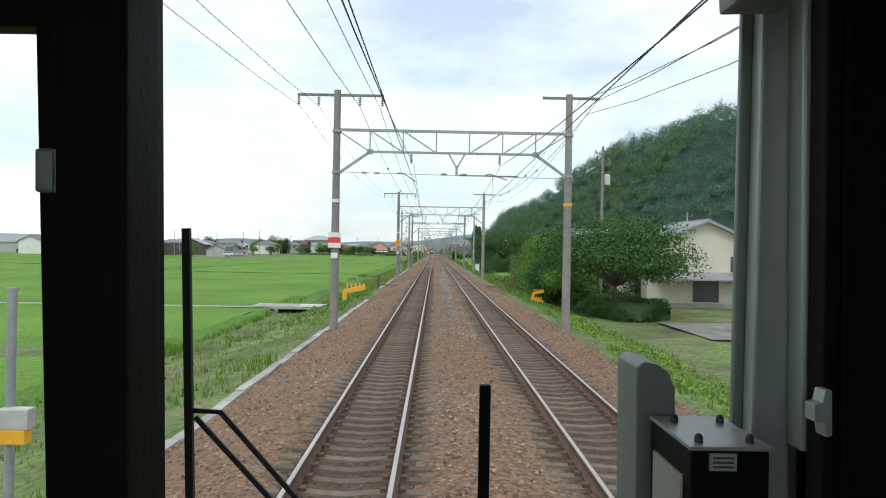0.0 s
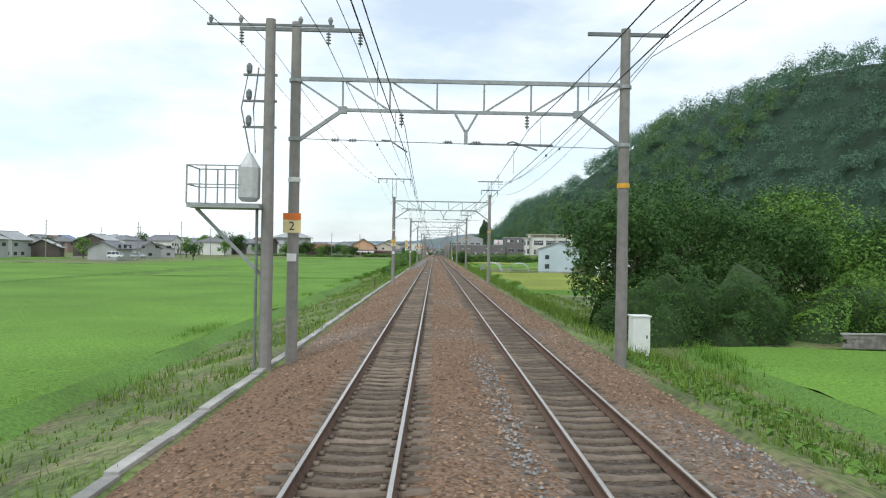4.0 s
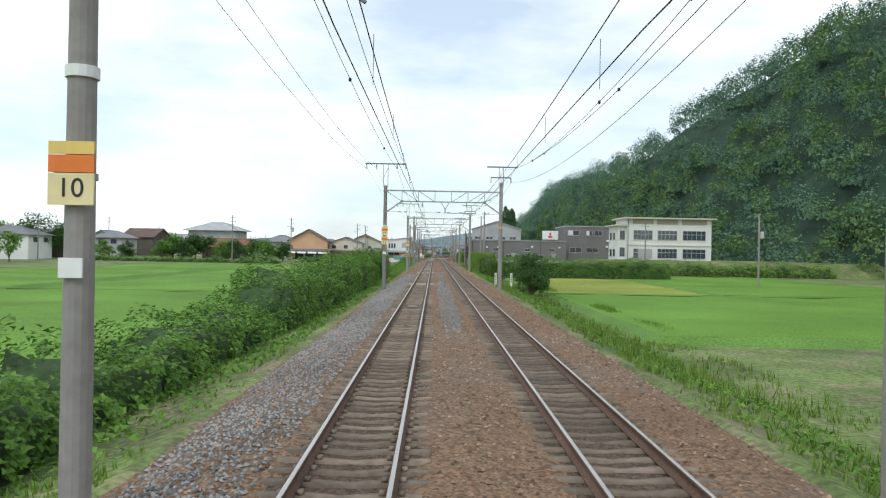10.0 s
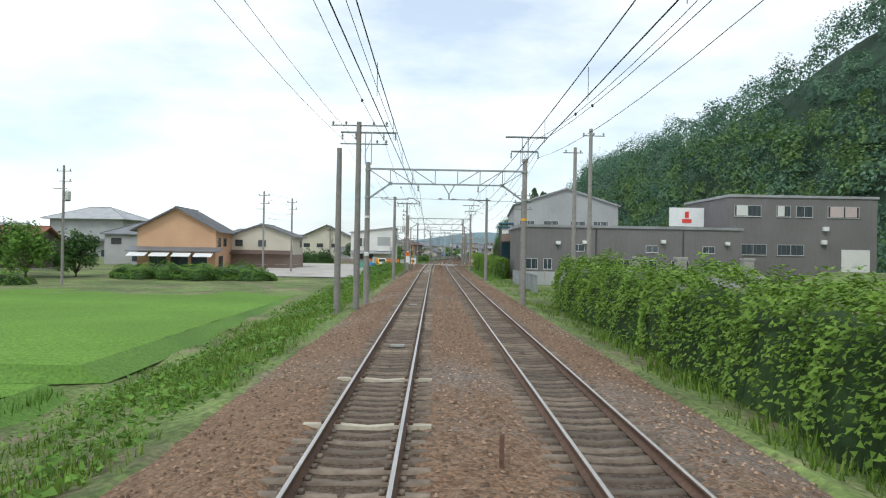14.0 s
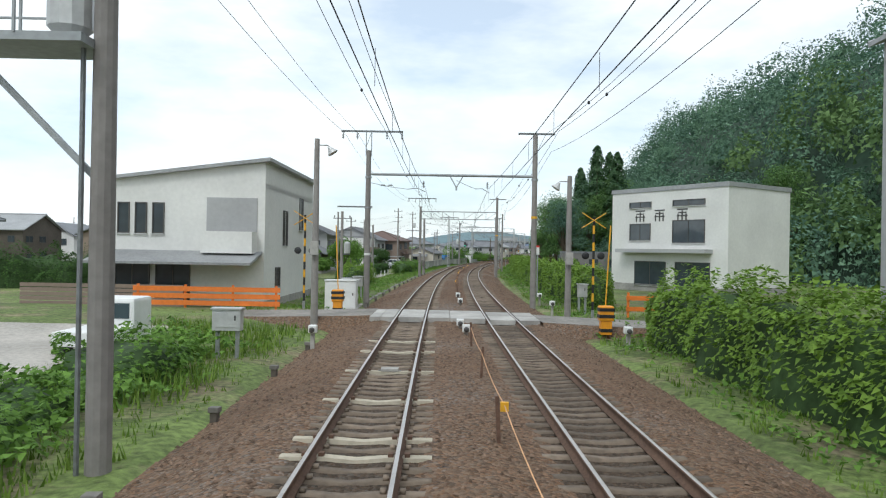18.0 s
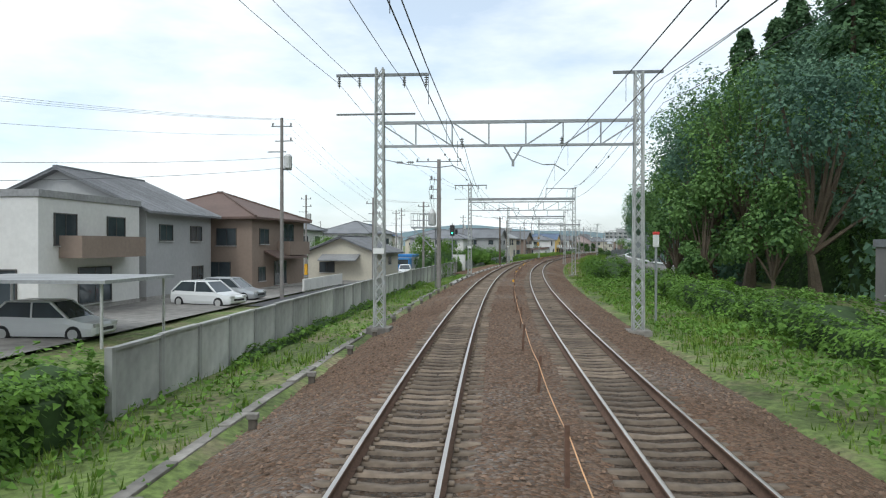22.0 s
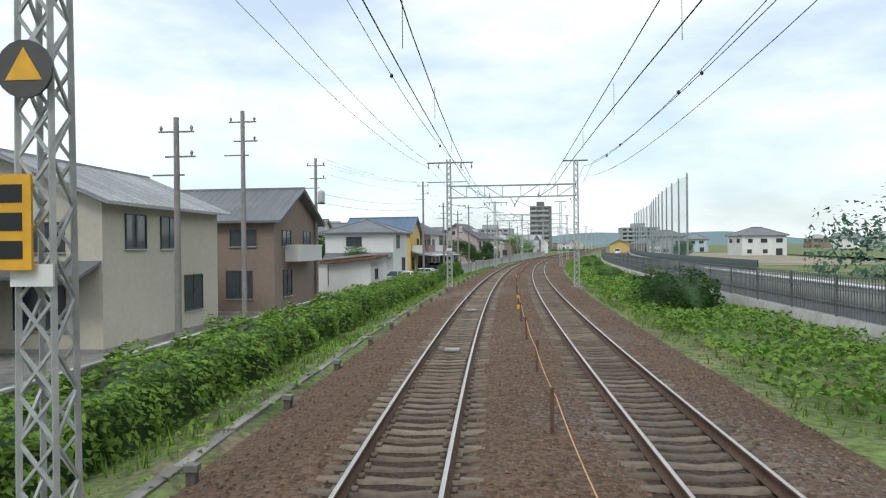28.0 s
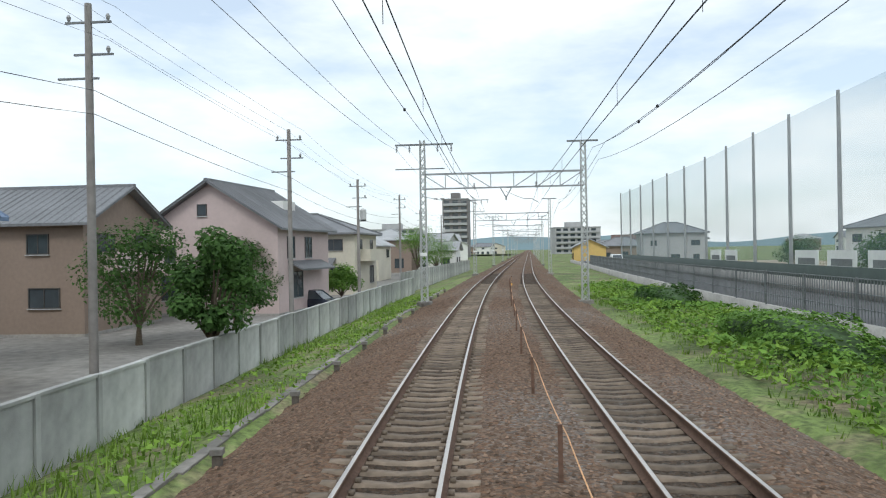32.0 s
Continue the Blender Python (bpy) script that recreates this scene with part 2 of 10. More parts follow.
GREEN_NET = mat("green_net_paint", (0.10, 0.32, 0.22), 0.6, 0, 0.1, 6, 0.12, 1, 0.05)
GLASS = glassmat("window_glass", (0.055, 0.07, 0.08))
FRAME_DARK = mat("dark_aluminium", (0.09, 0.085, 0.08), 0.45, 0.3, 0.1, 8, 0.1, 1, 0)
FRAME_PALE = mat("pale_aluminium", (0.55, 0.55, 0.54), 0.45, 0.3, 0.1, 8, 0.1, 1, 0)
WALLS = {
    "white": mat("white_render", (0.72, 0.71, 0.68), 0.85, 0, 0.05, 5, 0.10, 0.3, 0.08, 50),
    "cream": mat("cream_render", (0.60, 0.555, 0.455), 0.85, 0, 0.06, 5, 0.10, 0.3, 0.08, 50),
    "grey": mat("grey_siding", (0.40, 0.40, 0.40), 0.8, 0, 0.06, 5, 0.12, 0.3, 0.08, 50),
    "brown": mat("brown_render", (0.27, 0.205, 0.165), 0.85, 0, 0.08, 5, 0.12, 0.3, 0.08, 50),
    "pink": mat("pinkish_render", (0.55, 0.44, 0.42), 0.85, 0, 0.05, 5, 0.10, 0.3, 0.08, 50),
    "orange": mat("orange_render", (0.62, 0.38, 0.23), 0.85, 0, 0.06, 5, 0.10, 0.3, 0.08, 50),
    "yellow": mat("yellow_siding", (0.66, 0.46, 0.16), 0.85, 0, 0.06, 5, 0.10, 0.3, 0.08, 50),
    "wood": mat("old_board_wall", (0.105, 0.088, 0.073), 0.9, 0, 0.2, 6, 0.2, 0.4, 0.2, 50),
    "blue": mat("pale_blue_siding", (0.50, 0.57, 0.61), 0.8, 0, 0.05, 5, 0.10, 0.3, 0.08, 50),
    "brown_pale": mat("faded_brown_panel", (0.42, 0.345, 0.30), 0.85, 0, 0.06, 5, 0.12, 0.3, 0.08, 50),
    "taupe": mat("taupe_cladding", (0.185, 0.172, 0.17), 0.75, 0, 0.06, 5, 0.12, 0.3, 0.06, 50),
}
ROOFS = {
    "tile": mat("grey_roof_tiles", (0.17, 0.175, 0.185), 0.55, 0, 0.2, 8, 0.2, 0.5, 0.2, 20, island=0.12, objrand=0.1),
    "pale": mat("pale_roof_tiles", (0.33, 0.335, 0.34), 0.55, 0, 0.2, 8, 0.2, 0.5, 0.2, 20, island=0.12, objrand=0.1),
    "brown": mat("brown_roof_slates", (0.13, 0.085, 0.07), 0.7, 0, 0.2, 8, 0.2, 0.5, 0.2, 20, island=0.12, objrand=0.1),
    "blue": mat("blue_roof_tiles", (0.12, 0.17, 0.26), 0.5, 0, 0.2, 8, 0.2, 0.5, 0.2, 20, island=0.12, objrand=0.1),
    "rust": mat("rusty_sheet_roof", (0.25, 0.11, 0.07), 0.8, 0.1, 0.3, 5, 0.3, 0.6, 0.2, 20),
    "flat": mat("flat_roof", (0.30, 0.30, 0.30), 0.9, 0, 0.2, 5, 0.2, 0.5, 0.2, 20),
}

# ---- building helpers ----


def mesh_of(name, verts, faces, material):
    """A mesh from arrays of points and of faces that all have the same number of corners."""
    verts, faces = np.ascontiguousarray(verts, np.float32).reshape(-1, 3), np.ascontiguousarray(faces, np.int32)
    me = bpy.data.meshes.new(name)
    k = faces.shape[1]
    me.vertices.add(len(verts))
    me.vertices.foreach_set("co", verts.ravel())
    me.loops.add(faces.size)
    me.loops.foreach_set("vertex_index", faces.ravel())
    me.polygons.add(len(faces))
    me.polygons.foreach_set("loop_start", np.arange(0, faces.size, k, dtype=np.int32))
    me.update(calc_edges=True)
    me.materials.append(material)
    return me


def empty(name, m, label="", category="", group="", kind=""):
    ob = new(name)
    ob.empty_display_size = 0.2
    ob.matrix_world = m
    return tagged(ob, label, category, group, kind)


def bm_mesh(name, bm, material):
    me = bpy.data.meshes.new(name)
    bm.to_mesh(me)
    bm.free()
    for mm in (material if isinstance(material, (list, tuple)) else [material]):
        me.materials.append(mm)
    return me


def part(name, bm, material, parent=None, label="", at=None):
    """One mesh object under a thing or a part."""
    me = bm if isinstance(bm, bpy.types.Mesh) else bm_mesh(name, bm, material)
    ob = new(name, me)
    if parent is not None:
        ob.parent = parent
    if at is not None:
        ob.matrix_basis = at
    return tagged(ob, label)


def box(bm, x0, y0, z0, x1, y1, z1, bevel=0.0, m=None, mi=0):
    """An upright block between two corners."""
    vs = [bm.verts.new(c) for c in ((x0, y0, z0), (x1, y0, z0), (x1, y1, z0), (x0, y1, z0), (x0, y0, z1), (x1, y0, z1), (x1, y1, z1), (x0, y1, z1))]
    fs = [bm.faces.new([vs[i] for i in q]) for q in ((0, 3, 2, 1), (4, 5, 6, 7), (0, 1, 5, 4), (1, 2, 6, 5), (2, 3, 7, 6), (3, 0, 4, 7))]
    for q in fs:
        q.material_index = mi
    if m is not None:
        bmesh.ops.transform(bm, matrix=m, verts=vs)
    if bevel:
        bmesh.ops.bevel(bm, geom=list({e for q in fs for e in q.edges}), offset=bevel, segments=2, affect="EDGES", profile=0.6)
    return bm


def block(x0, y0, z0, x1, y1, z1, bevel=0.0):
    return box(bmesh.new(), x0, y0, z0, x1, y1, z1, bevel)


def bar(bm, a, b, w, h=None, sides=4):
    """A straight bar from a to b; sides 4 gives a square section w by h, more a round one of diameter w."""
    a, b = Vector(a), Vector(b)
    d = b - a
    q = d.to_track_quat("Z", "Y" if abs(d.normalized().y) < 0.9 else "X").to_matrix()
    h = h or w
    ring = []
    for c in (a, b):
        if sides == 4:
            pts = ((-w / 2, -h / 2), (w / 2, -h / 2), (w / 2, h / 2), (-w / 2, h / 2))
        else:
            pts = [(w / 2 * math.cos(2 * math.pi * i / sides), w / 2 * math.sin(2 * math.pi * i / sides)) for i in range(sides)]
        ring.append([bm.verts.new(c + q @ Vector((x, y, 0))) for x, y in pts])
    n = len(ring[0])
    for i in range(n):
        bm.faces.new((ring[0][i], ring[0][(i + 1) % n], ring[1][(i + 1) % n], ring[1][i]))
    bm.faces.new(ring[0][::-1]), bm.faces.new(ring[1])
    return bm


def tube(bm, pts, r, sides=6, taper=None):
    """A round tube along points; taper: the radius at the far end."""
    pts = [Vector(p) for p in pts]
    rings = []
    for i, p in enumerate(pts):
        d = (pts[min(i + 1, len(pts) - 1)] - pts[max(i - 1, 0)]).normalized()
        q = d.to_track_quat("Z", "Y" if abs(d.y) < 0.9 else "X").to_matrix()
        rr = r if taper is None else r + (taper - r) * i / (len(pts) - 1)
        rings.append([bm.verts.new(p + q @ Vector((rr * math.cos(2 * math.pi * k / sides), rr * math.sin(2 * math.pi * k / sides), 0))) for k in range(sides)])
    for a, b in zip(rings, rings[1:]):
        for k in range(sides):
            bm.faces.new((a[k], a[(k + 1) % sides], b[(k + 1) % sides], b[k]))
    bm.faces.new(rings[0][::-1]), bm.faces.new(rings[-1])
    return bm


def lathe(bm, prof, sides=10, cx=0, cy=0):
    """A turned shape round an upright axis from (radius, height) pairs."""
    rings = [[bm.verts.new((cx + r * math.cos(2 * math.pi * k / sides), cy + r * math.sin(2 * math.pi * k / sides), z)) for k in range(sides)] for r, z in prof]
    for a, b in zip(rings, rings[1:]):
        for k in range(sides):
            bm.faces.new((a[k], a[(k + 1) % sides], b[(k + 1) % sides], b[k]))
    bm.faces.new(rings[0][::-1]), bm.faces.new(rings[-1])
    return bm


def sweep(name, section, ss, material, closed=True, aside=None):
    """A section of (offset, height) pairs drawn along the line."""
    sec = np.array(section, float)
    ss = np.asarray(ss, float)
    n, k = len(ss), len(sec)
    V = PN(ss[:, None], sec[None, :, 0] + (0 if aside is None else aside(ss)[:, None]), sec[None, :, 1]).reshape(-1, 3)
    kk = k if closed else k - 1
    i, j = np.meshgrid(np.arange(n - 1), np.arange(kk), indexing="ij")
    a, b = i * k + j, i * k + (j + 1) % k
    F = np.stack([a, b, b + k, a + k], -1).reshape(-1, 4)
    return mesh_of(name, V, F, material)


def sheet(name, ss, oo, zfun, material, bed=False):
    """A surface over a grid of line coordinates."""
    sg, og = np.meshgrid(np.asarray(ss, float), np.asarray(oo, float), indexing="ij")
    V = PN(sg, og + (wide(sg) * np.clip((og - 1.6) / 1.0, 0, 1) if bed else 0), zfun(sg, og)).reshape(-1, 3)
    n, k = sg.shape
    i, j = np.meshgrid(np.arange(n - 1), np.arange(k - 1), indexing="ij")
    a = i * k + j
    F = np.stack([a, a + 1, a + k + 1, a + k], -1).reshape(-1, 4)
    return mesh_of(name, V, F, material)


def wobble(s, o, seed=0, f=1.0):
    """Smooth unevenness between about -1 and 1."""
    r = np.random.RandomState(seed)
    w = 0
    for k in range(6):
        a, b, c = r.uniform(0.3, 1.6) * f, r.uniform(0.3, 1.6) * f, r.uniform(0, 6.3)
        w = w + np.sin(a * s + b * o * (1 if k % 2 else -1) + c)
    return w / 3.5


def leaf_mesh(name, pts, size, material, rng, up=0.35, normals=None, long=1.3, three=False):
    """One small folded leaf at each point."""
    n = len(pts)
    nn = rng.normal(size=(n, 3))
    nn[:, 2] = np.abs(nn[:, 2]) + up
    if normals is not None:
        nn = nn * 0.6 + normals
    nn /= np.linalg.norm(nn, axis=1, keepdims=True)
    t = np.cross(nn, rng.normal(size=(n, 3)))
    t /= np.linalg.norm(t, axis=1, keepdims=True) + 1e-9
    b = np.cross(nn, t)
    sz = size * rng.uniform(0.6, 1.35, (n, 1))
    V = np.empty((n, 4, 3))
    V[:, 0], V[:, 2] = pts - t * sz * long * 0.5, pts + t * sz * long * 0.5
    V[:, 1], V[:, 3] = pts + b * sz * 0.5 - nn * sz * 0.12, pts - b * sz * 0.5 - nn * sz * 0.12
    if three:
        V[:, 1] += t * sz * 0.3
        return mesh_of(name, V[:, [0, 1, 3]], np.arange(n * 3).reshape(n, 3), material)
    F = np.arange(n * 4).reshape(n, 4)
    return mesh_of(name, V, F, material)


def ball_points(n, rng, hollow=0.55):
    d = rng.normal(size=(n, 3))
    d /= np.linalg.norm(d, axis=1, keepdims=True)
    return d * (hollow + (1 - hollow) * rng.uniform(0, 1, (n, 1)) ** 0.6), d

# ---- the ground ----


def base_left(s):
    return np.interp(s, [-300, 395, 455, 500, 503, 509, 515, 560, 640, 680, 2600], [-2.0, -2.0, -0.9, -0.55, -0.22, -0.22, -0.6, -0.9, -1.0, -1.65, -1.65])


def base_right(s):
    return np.interp(s, [-300, 380, 420, 495, 503, 509, 515, 560, 2600], [-1.9, -1.9, -0.9, -0.6, -0.22, -0.22, -0.4, -0.6, -0.7])


def sink(s, o):
    """How much deeper than the line's shoulder the town beside it lies."""
    return 0.65 * min(1.0, max(0.0, (s - 640) / 40.0)) if o < -8 else 0.0


def ground_z(s, o):
    l = np.interp(o, [-9, -3.7, -3.2], [0, 0.75, 1])
    zl = base_left(s) + (np.minimum(-0.62, base_left(s) + 1.3) - base_left(s)) * np.clip((o + 8.5) / 5.1, 0, 1)
    zr = base_right(s) + (np.minimum(-0.60, base_right(s) + 1.3) - base_right(s)) * np.clip((11.0 - o) / 4.4, 0, 1)
    return np.where(o < 1.8, zl, zr) - np.where((o > -3.2) & (o < 6.6), 0.25, 0)


near_o = [-60, -45, -34, -26, -20, -16, -13, -11, -9.5, -8.5, -7.5, -6.5, -5.5, -4.7, -4.0, -3.4, -2.6, 1.8, 6.0, 6.6, 7.3, 8.0, 9, 10, 11, 12.5, 15, 18, 22, 27, 34, 45, 60]
tagged(new("ground", sheet("ground", np.arange(-60, 1300, 2.0), near_o, lambda s, o: ground_z(s, o) + 0.07 * wobble(s, o, 3, 0.9) * (np.abs(o - 1.7) > 5.2), GRASS_SOIL)),
       "grassy embankment and level ground along the railway", "ground", kind="structure")
far_o_l = [-4200, -2200, -1200, -700, -450, -300, -200, -140, -100, -75, -59.5]
far_o_r = [59.5, 75, 100, 140, 200, 300, 420, 560, 720]
tagged(new("ground_plain", sheet("ground_plain", [-300, -60, 200, 395, 455, 500, 560, 640, 680, 1000, 1300, 1800, 2600], far_o_l, lambda s, o: base_left(s) + 0 * o, GRASS_SOIL)),
       "level farmland and town ground reaching to the horizon", "ground", kind="structure")
tagged(new("ground_plain_east", sheet("ground_plain_east", [-300, -60, 200, 395, 460, 500, 700, 1000, 1300, 1800, 2600], far_o_r, lambda s, o: base_right(s) + 0 * o, GRASS_SOIL)),
       "level ground at the foot of the wooded hill", "ground", kind="structure")
tagged(new("ground_ahead", sheet("ground_ahead", [1299, 1500, 2000, 2600], [-60, -3, 7, 60], lambda s, o: -0.6 + 0 * o, GRASS_SOIL)), "level ground along the line far ahead", "ground", kind="structure")
bm = bmesh.new()
ring = [(-5000, -3000, -2.6), (5000, -3000, -2.6), (5000, 5000, -2.6), (-5000, 5000, -2.6)]
bm.faces.new([bm.verts.new(c) for c in ring])
tagged(part("ground_horizon", bm, GRASS_SOIL), "plain land out to the horizon", "ground", kind="structure")

# ---- ballast bed ----
bal_o = np.array([-3.35, -3.0, -2.6, -2.2, -1.8, -1.45, -1.2, -0.95, -0.7, -0.5, 0, 0.5, 0.7, 0.95, 1.2, 1.45, 1.76, 2.05, 2.3, 2.55, 2.82, 3.02, 3.52, 4.02, 4.22, 4.47, 4.72, 5.05, 5.4, 5.8, 6.2, 6.6])
bal_z = np.interp(bal_o, [-3.35, -2.9, -1.55, -1.2, -0.95, -0.7, -0.5, 0.5, 0.7, 0.95, 1.2, 1.76, 2.3, 2.55, 2.82, 3.02, 4.02, 4.22, 4.47, 4.72, 5.05, 6.3, 6.6],
                  [-0.75, -0.64, -0.215, -0.168, -0.181, -0.235, -0.29, -0.29, -0.235, -0.181, -0.168, -0.17, -0.228, -0.242, -0.295, -0.34, -0.34, -0.295, -0.242, -0.228, -0.24, -0.6, -0.72])
rb = np.random.RandomState(4)


def ballast_z(s, o):
    return np.interp(o, bal_o, bal_z) + rb.uniform(-0.022, 0.018, s.shape) + 0.014 * wobble(s, o, 8, 1.1)


tagged(new("ballast_bed", sheet("ballast_bed", np.arange(-30, 960, 0.4), bal_o, ballast_z, BALLAST, True)), "rust-brown crushed stone ballast under both tracks", "ballast", kind="structure")
tagged(new("ballast_bed_far", sheet("ballast_bed_far", np.arange(960, 2400, 8.0), bal_o[::3], ballast_z, BALLAST)), "rust-brown ballast far along the line", "ballast", kind="structure")

for off, z in ((0.0, -0.208), (3.52, -0.268)):
    tagged(new("fouled_ballast", sheet("fouled_ballast", np.arange(-20, 930, 0.5), off + np.array([-0.9, -0.7, -0.5, -0.2, 0.2, 0.5, 0.7, 0.9]), lambda s, o: z - 0.012 * (np.abs(o - off) < 0.3) + rb.uniform(-0.022, 0.012, s.shape), BALLAST_DARK, True)),
           "dark brown ballast between the sleepers", "ballast", kind="structure")

# loose stones proud of the bed
rs = np.random.RandomState(11)


def stones(name, n, s_lo, s_hi, o_lo, o_hi, material, label, big=0.042, ragged=False):
    s, o = rs.uniform(s_lo, s_hi, n), rs.uniform(o_lo, o_hi, n)
    keep = (np.abs(o) > 1.05) & (np.abs(o - 3.52) > 1.05) | (rs.uniform(0, 1, n) < 0.05)
    if ragged:
        keep &= wobble(s, o * 2, 19, 0.3) + 2.2 * np.minimum(np.minimum(o - o_lo, o_hi - o) / 0.5, np.minimum(s - s_lo, s_hi - s) / 6) + rs.uniform(-0.6, 0.6, n) > 0.6
    s, o = s[keep], o[keep]
    z = np.interp(o, bal_o, bal_z) + 0.012
    c = PN(s, o + wide(s) * np.clip((o - 1.6) / 1.0, 0, 1), z)
    wedge = np.array([(1, -0.6, 0), (0.2, 0.95, 0), (-1, 0.3, 0), (-0.3, -1, 0), (0.45, 0.1, 0.75), (-0.4, -0.05, 0.85)], float)
    k, turn = len(s), rs.uniform(0, 6.283, (len(s), 1))
    w = wedge[None] * rs.uniform(big * 0.55, big, (k, 1, 3)) * rs.uniform(0.8, 1.2, (k, 6, 1)) + rs.uniform(-0.004, 0.004, (k, 6, 3))
    V = c[:, None] + np.stack([w[..., 0] * np.cos(turn) - w[..., 1] * np.sin(turn), w[..., 0] * np.sin(turn) + w[..., 1] * np.cos(turn), w[..., 2]], -1)
    tri = np.array([(0, 1, 4), (1, 2, 5), (1, 5, 4), (2, 3, 5), (3, 0, 4), (3, 4, 5)])
    F = (np.arange(k)[:, None, None] * 6 + tri[None]).reshape(-1, 3)
    tagged(new(name, mesh_of(name, V, F, material)), label, "stones", kind="stuff")


BALLAST_STONE = mat("loose_stone", (0.252, 0.17, 0.116), 0.92, 0, 0.2, 20, 0.35, 0.12, 0.1, 60, island=0.5, spec=0.2)
RUST_STONE = mat("rust_stone", (0.178, 0.12, 0.085), 0.92, 0, 0.2, 20, 0.35, 0.12, 0.1, 60, island=0.4, spec=0.2)
GREY_STONE = mat("fresh_grey_stone", (0.225, 0.222, 0.215), 0.92, 0, 0.2, 20, 0.2, 0.12, 0.1, 60, island=0.4, spec=0.2)
stones("ballast_stones", 76000, -5, 470, -3.2, 6.5, BALLAST_STONE, "loose tan and rust-brown ballast stones lying on the bed")
stones("rusty_stones", 66000, 470, 905, -3.2, 6.5, RUST_STONE, "loose dark rust-brown ballast stones lying on the bed")
for a, b, p, q, k in ((222, 348, -3.2, -0.75, 170), (28, 72, 1.5, 2.3, 90), (72, 125, 1.9, 2.6, 110), (70, 118, 5.2, 6.5, 70), (285, 350, 1.25, 2.2, 150)):
    stones("grey_stones", int((b - a) * (q - p) * k * 0.8), a, b, p, q, GREY_STONE, "fresh grey ballast stones spread over the older bed", 0.04, True)

# ---- the two tracks ----
RAIL_SEC = [(-0.062, -0.174), (0.062, -0.174), (0.062, -0.160), (0.010, -0.140), (0.010, -0.045), (0.032, -0.035), (0.032, -0.004), (0.026, 0.0), (-0.026, 0.0), (-0.032, -0.004), (-0.032, -0.035), (-0.010, -0.045), (-0.010, -0.140), (-0.062, -0.160)]
rail_s = np.concatenate([np.arange(-20, 1000, 2.0), np.arange(1000, 2400, 20.0)])
SLEEP = 0.44


def sleeper_mesh(name, material, clips=True):
    bm = bmesh.new()
    sec = [(-1.0, 0.02), (-0.95, 0.0), (-0.42, 0.0), (0, -0.035), (0.42, 0.0), (0.95, 0.0), (1.0, 0.02)]
    rows = []
    for x, dz in sec:
        zt = -0.176 + dz - (0.02 if abs(x) > 0.99 else 0)
        rows.append([bm.verts.new(c) for c in ((x, -0.10, zt - 0.10), (x, -0.078, zt), (x, 0.078, zt), (x, 0.10, zt - 0.10))])
    for a, b in zip(rows, rows[1:]):
        for k in range(3):
            bm.faces.new((a[k], b[k], b[k + 1], a[k + 1]))
    bm.faces.new(rows[0]), bm.faces.new(rows[-1][::-1])
    if clips:
        for r in (-0.566, 0.566):
            for d in (-0.11, 0.11):
                box(bm, r + d - 0.035, -0.05, -0.178, r + d + 0.035, 0.05, -0.130, mi=1)
    me = bm_mesh(name, bm, [material, RAIL_RUST])
    return me


SL_PLAIN = sleeper_mesh("sleeper_plain", SLEEPER, False)
SL_MESH, SL_PALE = sleeper_mesh("sleeper", SLEEPER), sleeper_mesh("sleeper_pale", SLEEPER_PALE)


def joined_sleepers(name, ss, off, me, parent):
    n = len(me.vertices)
    co = np.empty(n * 3, np.float32)
    me.vertices.foreach_get("co", co)
    co = co.reshape(n, 3)
    p = np.interp(ss, LS, LPSI)
    c = PN(ss, off + (0 if off < 1 else wide(ss)), 0.0 if off < 1 else RDROP)
    jit = np.random.RandomState(5).uniform(-0.008, 0.008, len(ss))
    V = np.empty((len(ss), n, 3))
    V[..., 0] = c[:, None, 0] + co[None, :, 0] * np.cos(p)[:, None] - co[None, :, 1] * np.sin(p)[:, None]
    V[..., 1] = c[:, None, 1] + co[None, :, 0] * np.sin(p)[:, None] + co[None, :, 1] * np.cos(p)[:, None]
    V[..., 2] = c[:, None, 2] + co[None, :, 2] + jit[:, None]
    quads = np.array([q.vertices[:] for q in me.polygons if len(q.vertices) == 4])
    F = (np.arange(len(ss))[:, None, None] * n + quads[None]).reshape(-1, 4)
    ob = part(name, mesh_of(name, V, F, SLEEPER), None, parent)
    ob["kind"] = "stuff"


